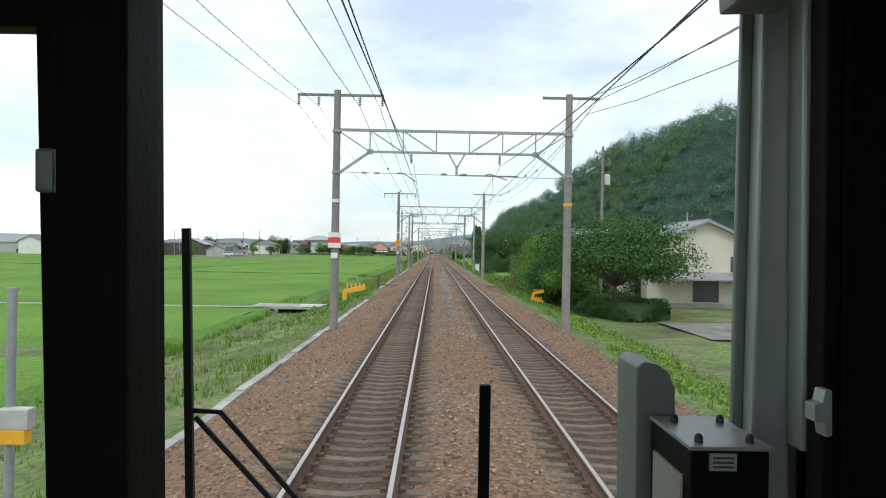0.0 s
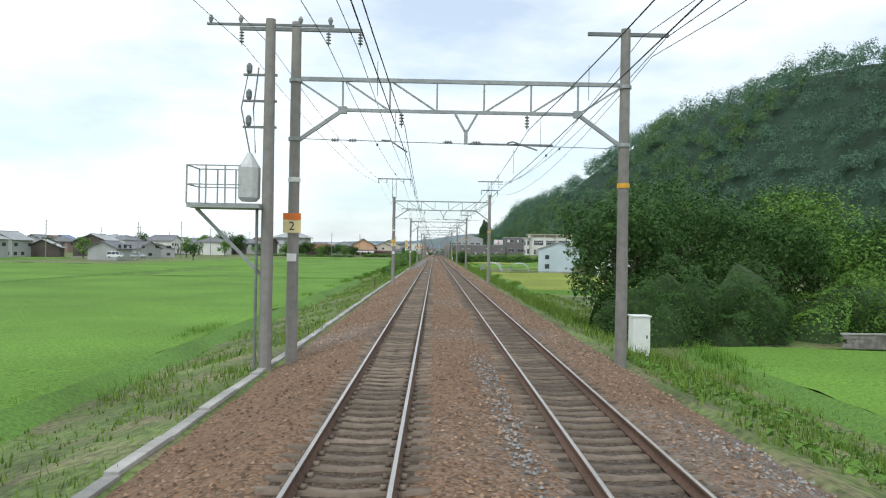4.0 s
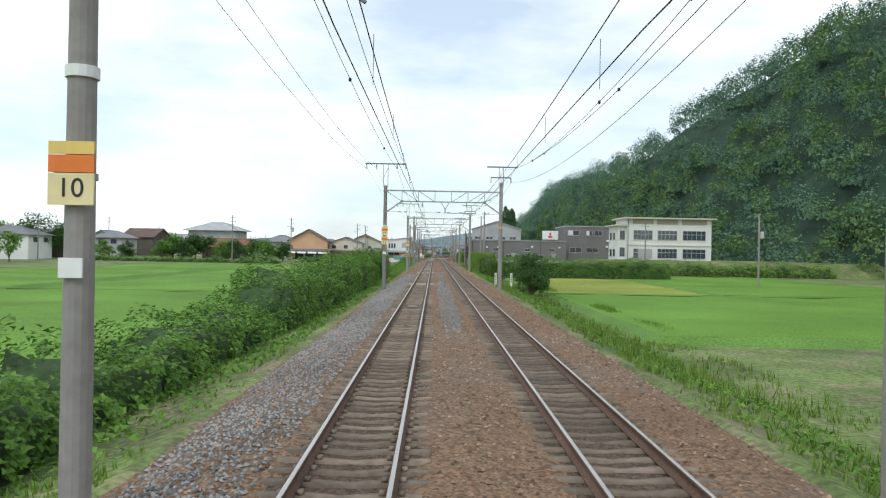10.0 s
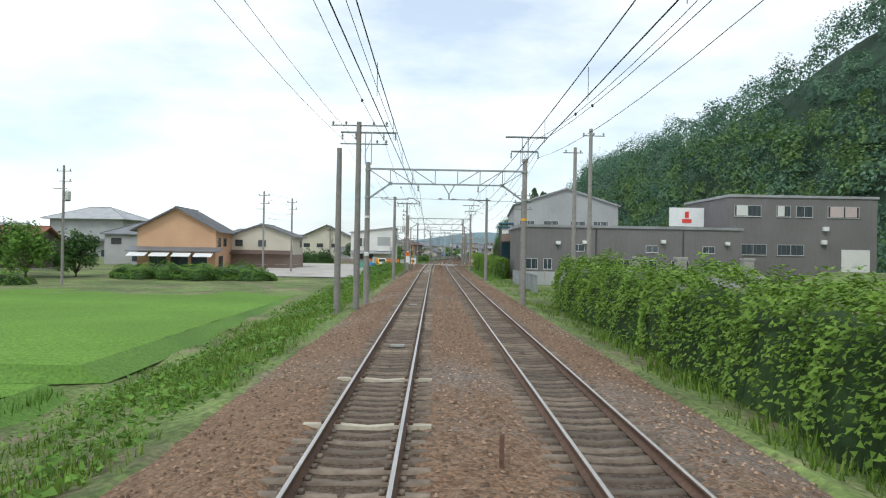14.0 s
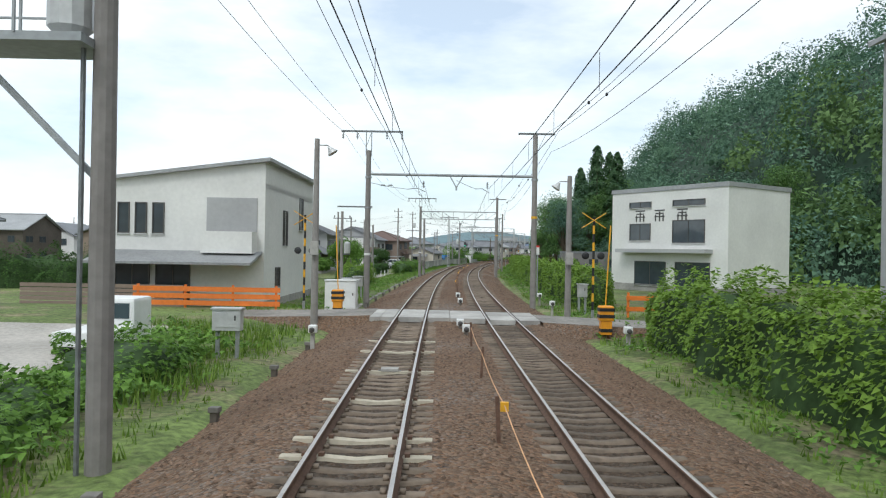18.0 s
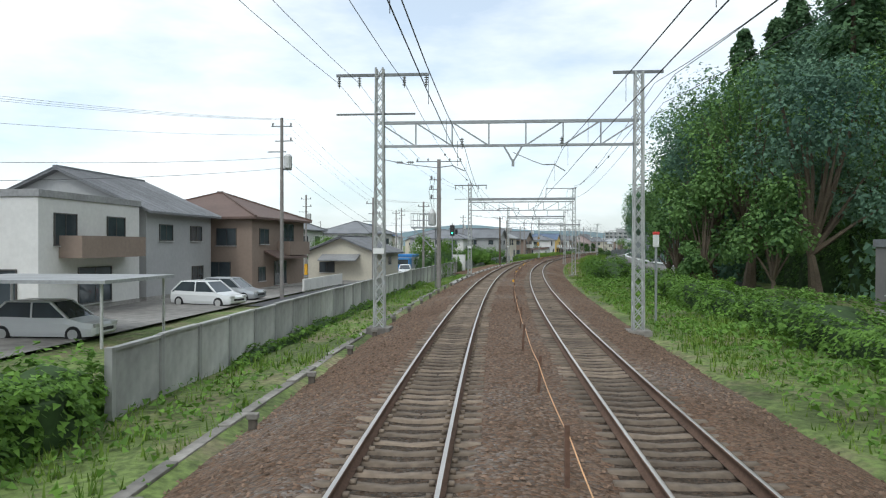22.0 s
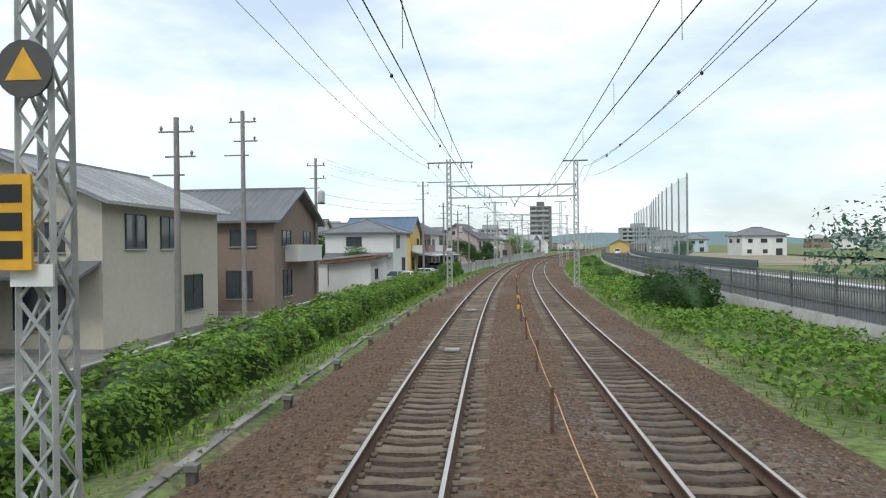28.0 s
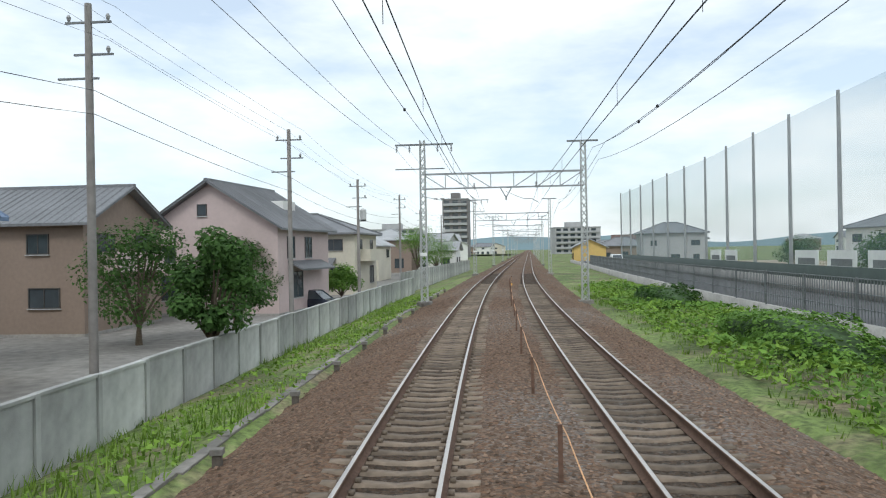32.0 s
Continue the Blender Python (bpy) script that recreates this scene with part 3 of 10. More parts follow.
RDROP = -0.06
PALE_S = (321.5, 322.8, 324.1, 338.2, 348, 352.0, 352.44, 352.88, 353.32, 353.76, 354.2, 360, 366, 369.5, 375.6, 378.0, 381.9, 386, 460.0, 461.3, 463.1, 465.3, 468.0, 469.8, 472.5, 475, 478, 482.2, 486.5, 487.4, 490, 493, 496, 498)
for off, nm in ((0.0, "down"), (3.52, "up")):
    z = 0.0 if off < 1 else RDROP
    track = empty("railway_track", M(0, off, 0), "main-line railway track with worn steel rails on concrete sleepers", "railway track", "running lines", "structure")
    for r in (-0.566, 0.566):
        me = sweep("rail", [(off + r + a, z + b) for a, b in RAIL_SEC], rail_s, RAIL_RUST, aside=wide if off > 1 else None)
        me.materials.append(RAIL_TOP)
        top = np.zeros(len(me.polygons), np.int32)
        k = len(RAIL_SEC)
        for j in (7,):
            top[j::k] = 1
        me.polygons.foreach_set("material_index", top)
        ob = part("rail", me, None, track, "worn steel rail with a bright running surface and rusty web")
        ob.matrix_parent_inverse = track.matrix_world.inverted()
    all_s = np.arange(-10, 905, SLEEP)
    pale = np.zeros(len(all_s), bool)
    if off < 1:
        for q in PALE_S:
            pale[int(round((q + 10) / SLEEP))] = True
    single = (all_s > 3) & (all_s < (110 if off < 1 else 40))
    for s in all_s[single & ~pale]:
        ob = new("sleeper", SL_MESH)
        ob.parent = track
        ob.matrix_parent_inverse = track.matrix_world.inverted()
        ob.matrix_basis = M(float(s), off, z)
    for s in all_s[pale]:
        ob = new("sleeper", SL_PALE)
        ob.parent = track
        ob.matrix_parent_inverse = track.matrix_world.inverted()
        ob.matrix_basis = M(float(s), off, z + 0.022)
    ob = joined_sleepers("sleepers_joined", all_s[~single & ~pale], off, SL_MESH if off < 1 else SL_PLAIN, track)
    for ob in track.children:
        if ob.name.startswith("sleepers_joined"):
            ob.matrix_parent_inverse = track.matrix_world.inverted()

# ---- overhead line ----


def concrete_mast(parent, o, top, base=-0.9, d=0.34):
    bm = bmesh.new()
    lathe(bm, [(d / 2, base), (d / 2 * 0.98, base + 2), (d / 2 * 0.80, top - 0.05), (d / 2 * 0.78, top)], 14, o)
    return part("mast", bm, POLE_CONCRETE, parent, "round grey concrete mast")


def band(parent, o, z, material, h=0.13, d=0.36, label=""):
    bm = bmesh.new()
    lathe(bm, [(d / 2, z - h / 2), (d / 2, z + h / 2)], 14, o)
    return part("band", bm, material, parent, label)


def lattice_mast(parent, o, top, base=-0.45, w=0.36):
    bm = bmesh.new()
    h = top - base
    for x in (-1, 1):
        for y in (-1, 1):
            tw = w * 0.5
            bar(bm, (o + x * tw, y * tw, base), (o + x * tw * 0.72, y * tw * 0.72, top), 0.05)
    n = int(h / 0.42)
    for i in range(n):
        a, b = base + h * i / n, base + h * (i + 1) / n
        ta, tb = w * 0.5 * (1 - 0.28 * i / n), w * 0.5 * (1 - 0.28 * (i + 1) / n)
        for y in (-1, 1):
            bar(bm, (o - ta, y * ta, a), (o + tb, y * tb, b), 0.028)
            bar(bm, (o + ta, y * ta, a), (o - tb, y * tb, b), 0.028)
        sg = 1 if i % 2 else -1
        for x in (-1, 1):
            bar(bm, (o + x * ta, -sg * ta, a), (o + x * tb, sg * tb, b), 0.028)
    ob = part("mast", bm, LATTICE, parent, "riveted steel lattice mast")
    part("footing", block(o - 0.42, -0.42, base - 0.7, o + 0.42, 0.42, base + 0.04, 0.03), CONCRETE_DARK, parent, "square concrete footing")
    return ob


def insulator(bm, x, y, z, n=4, r=0.075, step=0.085):
    prof = [(0.012, z)]
    for i in range(n):
        q = z - 0.06 - i * step
        prof += [(0.02, q + 0.03), (r, q), (r * 0.8, q - 0.018), (0.02, q - 0.03)]
    prof.append((0.012, z - 0.08 - n * step))
    lathe(bm, prof, 8, x, y)


def cross_arm(parent, o, z, x0, x1, hangs, y=0.0):
    bm = bmesh.new()
    box(bm, x0, y - 0.04, z - 0.05, x1, y + 0.04, z + 0.05)
    arm = part("cross_arm", bm, STEEL_DARK, parent, "steel cross-arm for feeder wires")
    for h in hangs:
        bm = bmesh.new()
        insulator(bm, h, y, z - 0.05)
        part("insulator", bm, PORCELAIN, arm, "string of disc insulators")
    return arm


def truss(parent, x0, x1, zt, zb, bays, knees=True, steel=STEEL, trapez=True):
    """The cross beam: two chords with uprights and slanting braces, and knee braces to the masts."""
    bm = bmesh.new()
    bar(bm, (x0, 0, zt), (x1, 0, zt), 0.09, 0.11)
    inset = (x1 - x0) / (bays + 1) if trapez else 0
    bar(bm, (x0 + inset, 0, zb), (x1 - inset, 0, zb), 0.08, 0.09)
    beam = part("beam", bm, steel, parent, "galvanised steel truss beam")
    xs = [x0 + (x1 - x0) * i / (bays + 1) for i in range(bays + 2)]
    mid = (x0 + x1) / 2
    for x in xs[1:-1]:
        part("upright", bar(bmesh.new(), (x, 0, zb), (x, 0, zt), 0.05), steel, beam)
    for a, b in zip(xs, xs[1:]):
        if (a + b) / 2 < mid - 0.01:
            part("brace", bar(bmesh.new(), (a, 0, zt), (b, 0, zb), 0.05), steel, beam)
        elif (a + b) / 2 > mid + 0.01:
            part("brace", bar(bmesh.new(), (b, 0, zt), (a, 0, zb), 0.05), steel, beam)
    if knees:
        for x, q, sg in ((x0, x0 + inset, 1), (x1, x1 - inset, -1)):
            bm = bar(bmesh.new(), (x, 0, zb - 0.95), (q, 0, zb), 0.10)
            box(bm, q - 0.12, -0.05, zb - 0.1, q + 0.12, 0.05, zb + 0.1)
            part("knee_brace", bm, steel, beam, "slanting knee brace")
    return beam


def drop_v(parent, zb, depth=0.9, o=1.83):
    bm = bmesh.new()
    bar(bm, (o - 0.34, 0, zb), (o, 0, zb - 0.6), 0.06), bar(bm, (o + 0.34, 0, zb), (o, 0, zb - 0.6), 0.06)
    bar(bm, (o, 0, zb - 0.5), (o, 0, zb - depth), 0.10)
    part("drop_bracket", bm, STEEL, parent, "vee-shaped drop bracket")


def steady(parent, z, curved):
    """The pull-off wire across both tracks, its insulators and the two steady arms."""
    bm = bmesh.new()
    if curved:
        tube(bm, [(-2.95, 0, z + 0.55), (-2.0, 0, z + 0.35), (-0.9, 0, z + 0.22)], 0.014, 5)
        tube(bm, [(-0.9, 0, z + 0.22), (-0.35, 0.1, z + 0.3), (0.1, 0.1, z + 0.1)], 0.02, 5)
        tube(bm, [(1.83, 0, z + 0.75), (2.5, 0, z + 0.45), (2.9, 0, z + 0.3)], 0.014, 5)
        tube(bm, [(2.9, 0, z + 0.3), (3.3, 0.1, z + 0.32), (3.7, 0.1, z + 0.08)], 0.02, 5)
    else:
        tube(bm, [(-2.95, 0, z + 0.12), (6.3, 0, z)], 0.011, 5)
        tube(bm, [(-0.55, 0, z + 0.12), (-0.3, -0.05, z + 0.1), (0.18, -0.1, z - 0.22)], 0.024, 5)
        tube(bm, [(3.0, 0, z + 0.1), (3.15, -0.05, z + 0.14), (3.85, -0.1, z - 0.1)], 0.024, 5)
        bar(bm, (1.9, 0, z + 0.06), (4.3, 0, z + 0.06), 0.05)
    pull = part("pull_off_wire", bm, STEEL_DARK, parent, "pull-off wire with curved steady arms")
    pull["kind"] = "stuff"
    for x in ((-2.3, -1.9) if curved else (-1.9, -1.4, 1.3, 2.1)):
        zz = z + (0.42 if curved else 0.1)
        c = bmesh.new()
        insulator(c, 0, 0, 0.16, 3, 0.06, 0.07)
        bmesh.ops.transform(c, matrix=Matrix.Translation((x, 0, zz)) @ Matrix.Rotation(radians(90), 4, "Y"), verts=c.verts)
        part("insulator", c, PORCELAIN, pull, "string of disc insulators")
    for x in (0.0, 3.56):
        bm = bmesh.new()
        insulator(bm, x, 0, 6.45, 4)
        part("insulator", bm, PORCELAIN, pull, "hanging disc insulators")


def gantry_a(tall=True, mount=False, left_arm=True):
    """Two concrete masts with a truss between them."""
    g = empty("catenary_gantry", M(0, 0), "concrete-masted catenary gantry with a steel truss over both tracks", "gantry", "catenary gantries")
    lt = 8.95 if tall else 7.75
    concrete_mast(g, -3.0, lt), concrete_mast(g, 6.33, 8.95 if tall else 8.1)
    truss(g, -3.0, 6.33, 7.36, 6.5, 6)
    drop_v(g, 6.5)
    steady(g, 5.55, False)
    if tall:
        cross_arm(g, -3, 8.75, -4.6, -1.15, (-4.55, -3.75, -2.1, -1.2))
        cross_arm(g, 6.3, 8.8, 5.25, 7.55, ())
    else:
        bm = bmesh.new()
        bar(bm, (-3.18, 0, 7.6), (-3.18, 0, 9.5), 0.05), bar(bm, (-2.82, 0, 7.6), (-2.82, 0, 9.5), 0.05)
        bar(bm, (-3.18, 0, 8.3), (-2.82, 0, 9.2), 0.03)
        part("bracket", bm, STEEL, g, "steel extension frame on the mast head")
        cross_arm(g, -3, 9.5, -4.65, -1.35, (-4.55, -3.75, -2.1, -1.4))
        bm = bmesh.new()
        bar(bm, (6.15, 0, 7.9), (6.15, 0, 9.45), 0.05), bar(bm, (6.5, 0, 7.9), (6.5, 0, 9.45), 0.05)
        bar(bm, (6.15, 0, 8.6), (6.5, 0, 9.4), 0.03), bar(bm, (6.5, 0, 8.0), (6.15, 0, 8.6), 0.03)
        part("bracket", bm, STEEL, g, "steel extension frame on the mast head")
        cross_arm(g, 6.3, 9.4, 5.15, 7.6, ())
        cross_arm(g, 6.3, 8.55, 5.5, 7.1, (5.5, 7.1))
    for o, z, mm in ((-3.0, 4.5, WHITE), (6.33, 4.5, YELLOW)):
        band(g, o, z, mm, label="painted band")
    for o, z in ((-3.0, 7.3), (-3.0, 5.65), (6.33, 7.3), (6.33, 5.65)):
        band(g, o, z, STEEL, 0.1, 0.37, "steel clamp band")
    part("number_plate", block(-3.13, -0.205, 2.2, -2.87, -0.17, 2.42), WHITE, g, "small white enamel plate")
    return g


def gantry_b(heavy=False, far_mast=6.25):
    """Two steel lattice masts."""
    g = empty("catenary_gantry", M(0, 0), "steel lattice catenary gantry on concrete footings over both tracks", "gantry", "catenary gantries")
    lattice_mast(g, -3.0, 9.0), lattice_mast(g, far_mast, 8.7 if not heavy else 8.3)
    truss(g, -3.0, far_mast, 7.0, 6.15, 6, knees=False, trapez=False)
    drop_v(g, 6.15, 0.75)
    steady(g, 5.15, True)
    cross_arm(g, -3, 8.75, -4.6, -1.2, (-4.5, -3.75, -2.1, -1.3))
    part("side_arm", block(-4.6, -0.03, 7.3, -1.7, 0.03, 7.36), STEEL_DARK, g, "long thin side arm")
    if heavy:
        part("heavy_beam", block(-3.1, -0.16, 7.18, far_mast + 0.15, 0.16, 7.42, 0.02), STEEL, g, "deep plate girder above the truss")
        bm = bmesh.new()
        bar(bm, (far_mast - 2.8, 0, 7.42), (far_mast - 2.8, 0, 8.35), 0.08), bar(bm, (far_mast - 2.8, 0, 8.35), (far_mast, 0, 8.35), 0.08)
        part("side_frame", bm, STEEL, g, "angular steel frame on the beam")
    else:
        cross_arm(g, 6.25, 8.7, 5.35, 7.1, ())
    part("number_plate", block(-3.2, -0.23, 2.25, -2.8, -0.2, 2.45), WHITE, g, "small white enamel plate")
    return g


def gantry_c(pipe):
    """Concrete masts with a plain pipe beam, or with a shallow truss and no knee braces."""
    g = empty("catenary_gantry", M(0, 0), "concrete-masted catenary gantry with a plain steel pipe beam" if pipe else "concrete-masted catenary gantry with a straight truss beam", "gantry", "catenary gantries")
    concrete_mast(g, -3.1, 8.1 if pipe else 7.9), concrete_mast(g, 6.2, 9.1)
    if pipe:
        part("beam", bar(bmesh.new(), (-3.2, 0, 6.78), (6.3, 0, 6.78), 0.15, sides=10), STEEL, g, "round steel pipe beam")
        drop_v(g, 6.7, 0.75)
        steady(g, 5.75, True)
    else:
        truss(g, -3.1, 6.2, 7.3, 6.4, 6, knees=False, trapez=False)
        drop_v(g, 6.4, 0.75)
        steady(g, 5.45, True)
    z = 9.17 if pipe else 8.88
    bm = bmesh.new()
    bar(bm, (-3.25, 0, 7.8), (-3.25, 0, z), 0.05), bar(bm, (-2.95, 0, 7.8), (-2.95, 0, z), 0.05), bar(bm, (-3.25, 0, 8.3), (-2.95, 0, z), 0.03)
    part("bracket", bm, STEEL, g, "steel extension frame on the mast head")
    cross_arm(g, -3, z, -4.65, -1.2, (-4.55, -3.75, -2.1, -1.25))
    cross_arm(g, 6.3, z, 5.25, 7.3, ())
    part("side_arm", block(-4.8, -0.04, 4.9, -2.85, 0.04, 4.98), STEEL_DARK, g, "thin side arm low on the mast")
    for o, q in ((-3.1, 6.6), (6.2, 6.6), (-3.1, 4.9)):
        band(g, o, q, STEEL, 0.1, 0.37, "steel clamp band")
    band(g, 6.2, 4.5, YELLOW, label="painted band"), band(g, -3.1, 2.3, WHITE, label="painted band")
    return g


GA_TALL, GA_EXT, GB, GB_HEAVY, GB_WIDE, GC_PIPE, GC_TRUSS = gantry_a(True), gantry_a(False), gantry_b(), gantry_b(True), gantry_b(True, 7.6), gantry_c(True), gantry_c(False)
GANTRY_S = [(28.4, GA_TALL), (77.4, GA_TALL), (126, GA_TALL), (175, GA_EXT), (224.2, GA_EXT), (273, GA_EXT), (322, GA_EXT), (371, GA_EXT),
            (413, GA_EXT), (477, GA_EXT), (516.5, GC_PIPE), (563, GC_TRUSS), (608.5, GB), (656, GB_WIDE), (701.5, GB_HEAVY), (748.3, GB_HEAVY),
            (794, GB), (843, GB), (889, GB), (936, GB), (983, GB), (1030, GB), (1077, GB), (1124, GB), (1171, GB), (1218, GB), (1265, GB)]
used = set()
for gs_, g in GANTRY_S:
    mm = M(gs_, -0.2 if gs_ == 656 else 0)
    if g.name in used:
        copy_thing(g, mm)
    else:
        g.matrix_world = mm
        used.add(g.name)

# ---- wires ----
NODES = [-40.0] + [q[0] for q in GANTRY_S]


def wire(name, o, z, sag, r, label, nodes=NODES, steps=10, zig=0.0, group="overhead wires"):
    """One wire from gantry to gantry with its sag; z: one height or one for each support."""
    ss, zs, os_ = [], [], []
    for i, (a, b) in enumerate(zip(nodes, nodes[1:])):
        za, zb = (z, z) if np.isscalar(z) else (z[i], z[i + 1])
        for k in range(steps):
            u = k / steps
            ss.append(a + (b - a) * u)
            zs.append(za + (zb - za) * u - 4 * sag * u * (1 - u) * ((b - a) / 49.0) ** 2)
            w0, w1 = zig * (1 if i % 2 else -1), zig * (-1 if i % 2 else 1)
            os_.append(o + w0 + (w1 - w0) * u)
    c = PN(np.array(ss), np.array(os_), np.array(zs))
    p = np.interp(ss, LS, LPSI)
    side = np.stack([np.cos(p), np.sin(p), 0 * p], -1)
    upv = np.array([0, 0, 1.0])
    ang = [0.5, 2.6, 4.7]
    V = np.stack([c + r * (math.cos(q) * side + math.sin(q) * upv) for q in ang], 1)
    n = len(c)
    i, j = np.meshgrid(np.arange(n - 1), np.arange(3), indexing="ij")
    a, b = i * 3 + j, i * 3 + (j + 1) % 3
    F = np.stack([a, b, b + 3, a + 3], -1).reshape(-1, 4)
    return tagged(new(name, mesh_of(name, V.reshape(-1, 3), F, WIRE)), label, "wire", group)


def zrow(z_a, z_ext, z_b):
    out = [z_a]
    for q, g in GANTRY_S:
        out.append(z_a if g is GA_TALL else z_ext if g in (GA_EXT, GC_PIPE) else z_b)
    return out


for o in (0.0, 3.52):
    wire("contact_wire", o, 5.12, 0.02, 0.011, "taut copper contact wire above the track", zig=0.2)
    wire("messenger_wire", o, 6.05, 0.62, 0.012, "sagging messenger wire of the overhead line", zig=0.1)
    bmv, bmf = [], []
    k = 0
    for a, b in zip(NODES[1:-1], NODES[2:]):
        if a > 900:
            break
        for u in np.linspace(0.06, 0.94, 9):
            q = P(a + (b - a) * u, o, 0)
            zt = 6.05 - 4 * 0.62 * u * (1 - u) * ((b - a) / 49.0) ** 2
            bmv += [(q.x - 0.005, q.y, 5.12), (q.x + 0.005, q.y, 5.12), (q.x + 0.005, q.y, zt), (q.x - 0.005, q.y, zt)]
            bmf.append((k, k + 1, k + 2, k + 3))
            k += 4
    tagged(new("droppers", mesh_of("droppers", np.array(bmv), np.array(bmf), WIRE)), "thin dropper wires between messenger and contact wire", "wire", kind="stuff")
for o in (-4.5, -3.75, -2.1):
    wire("feeder_wire", o, zrow(8.3, 9.1, 8.45), 0.7 if o < -3 else 0.55, 0.009 if o < -3 else 0.013, "feeder wire hung from mast cross-arms")
wire("feeder_wire", -1.3, zrow(8.3, 9.1, 8.45)[:12], 0.5, 0.013, "feeder wire hung from mast cross-arms", nodes=NODES[:12])
wire("feeder_wire", 7.5, zrow(8.75, 9.35, 8.6), 1.0, 0.014, "heavy feeder wire hung from mast cross-arms")
wire("feeder_wire", 6.8, zrow(8.75, 9.2, 8.3), 1.35, 0.012, "slack feeder wire hung from mast cross-arms")
wire("feeder_wire", 7.1, zrow(8.2, 8.2, 7.6), 1.3, 0.011, "thin feeder wire hung from mast brackets")

# ---- rice fields ----


def paddy(s0, s1, o0, o1, z, side, h=0.42, tone=RICE, skew=0.0):
    """A block of standing rice with a ragged edge."""
    r = np.random.RandomState(int(abs(s0 * 7 + o0 * 13)) % 10000)
    ss = np.linspace(s0, s1, max(3, int((s1 - s0) / 1.2)))
    n = max(4, int(abs(o1 - o0) / 2.5))
    oo = np.linspace(min(o0, o1), max(o0, o1), n)
    ob = empty("rice_field", M((s0 + s1) / 2, (o0 + o1) / 2, z), "field of dense bright green rice plants", "rice field", "rice fields", "structure")
    inv = ob.matrix_world.inverted()
    me = sheet("crop", ss, oo, lambda s, o: z + h + r.uniform(-0.05, 0.05, s.shape) + 0.05 * wobble(s, o, 2, 0.4), tone)
    c = part("crop", me, None, ob)
    c.matrix_parent_inverse = inv
    edge = o1 if side < 0 else o0
    me = sweep("crop_edge", [(edge, z + h + 0.02), (edge + 0.9 * (1 if side < 0 else -1), z - 0.12)], ss, RICE_SIDE, closed=False)
    c = part("crop_edge", me, None, ob, "darker stalks at the edge of the crop")
    c.matrix_parent_inverse = inv
    for q in (s0, s1):
        low_s, low_o = np.full(n, q + (0.9 if q == s1 else -0.9)), oo.copy()
        k = n - 1 if side < 0 else 0
        low_s[k], low_o[k] = q, edge + 0.9 * (1 if side < 0 else -1)
        V = PN(np.concatenate([np.full(n, q), low_s]), np.concatenate([oo, low_o]), np.concatenate([np.full(n, z + h + 0.02), np.full(n, z - 0.12)]))
        i = np.arange(n - 1)
        c = part("crop_edge", mesh_of("crop_edge", V, np.stack([i, i + 1, i + 1 + n, i + n], -1), RICE_SIDE), None, ob)
        c.matrix_parent_inverse = inv


zl, zr = -2.0, -1.9
for s0, s1, o0, o1 in ((-40, 26, -60, -10.6), (32, 49, -55, -10.6), (52.5, 118, -48, -10.2), (120, 205, -44, -9.6), (207, 262, -40, -11.0), (264, 330, -38, -10.8), (332, 392, -36, -10.4),
                       (-40, 49, -125, -62), (52.5, 150, -120, -50), (152, 262, -110, -46), (264, 392, -70, -40), (-40, 150, -230, -128), (152, 330, -200, -114), (-40, 260, -420, -235), (394, 434, -60, -10.4)):
    paddy(s0, s1, o0, o1, zl if s0 < 393 else -1.78, -1, tone=RICE)
RICE_RIPE = mat("ripening_rice", (0.23, 0.27, 0.05), 0.85, 0, 0.45, 9.0, 0.24, 0.09, 1.0, 9.0, spec=0.15)
for s0, s1, o0, o1, tn in ((103, 137, 12.5, 62, RICE), (182, 246, 11.5, 42, RICE_RIPE), (300, 334, 12.4, 60, RICE), (285, 299, 26, 60, RICE_RIPE), (336, 394, 30.5, 62, RICE), (336, 376, 12.6, 29.5, RICE_RIPE)):
    paddy(s0, s1, o0, o1, zr, 1, tone=tn)
tagged(new("lane", sheet("lane", [36.5, 39, 42, 45.5], [15.5, 18, 24, 32, 42], lambda s, o: -1.8 + 0 * o, CONCRETE_DARK)), "narrow grey concrete lane beside houses", "road", kind="structure")
part("field_road", sheet("field_road", [49.6, 52.0], [-140, -60, -30, -9.0], lambda s, o: -1.72 + 0 * o, CONCRETE), None)
tagged(bpy.data.objects["field_road"], "narrow pale concrete farm road across the rice fields", "road", kind="structure")

# ---- the wooded hill ----
RIDGE_S = [150, 250, 400, 430, 490, 530, 560, 600, 640, 690, 740, 785, 825]
RIDGE_O = [230, 205, 173, 164, 146, 126, 103, 80, 61, 58, 58, 50, 52]
RIDGE_H = [74, 78, 80, 81, 79, 69, 50, 38, 34, 38, 38, 24, 0]
FOOT_O = [150, 128, 88, 79, 66, 56, 44, 33, 25, 24, 25, 30, 42]


def hill_z(s, o):
    ro, rh, fo = np.interp(s, RIDGE_S, RIDGE_O), np.interp(s, RIDGE_S, RIDGE_H), np.interp(s, RIDGE_S, FOOT_O)
    u = np.clip((o - fo) / (ro - fo), 0, 1.0)
    d = np.clip((o - ro) / 160.0, 0, 1)
    z = rh * np.sin(u * math.pi / 2) ** 1.15 * (1 - d ** 2)
    end = np.clip((s - 60) / 120.0, 0, 1)
    return np.where(u <= 0.0, -3.5, -1.0) + z * end * (1 + 0.06 * wobble(s, o, 5, 0.05) + 0.025 * wobble(s, o, 6, 0.14))


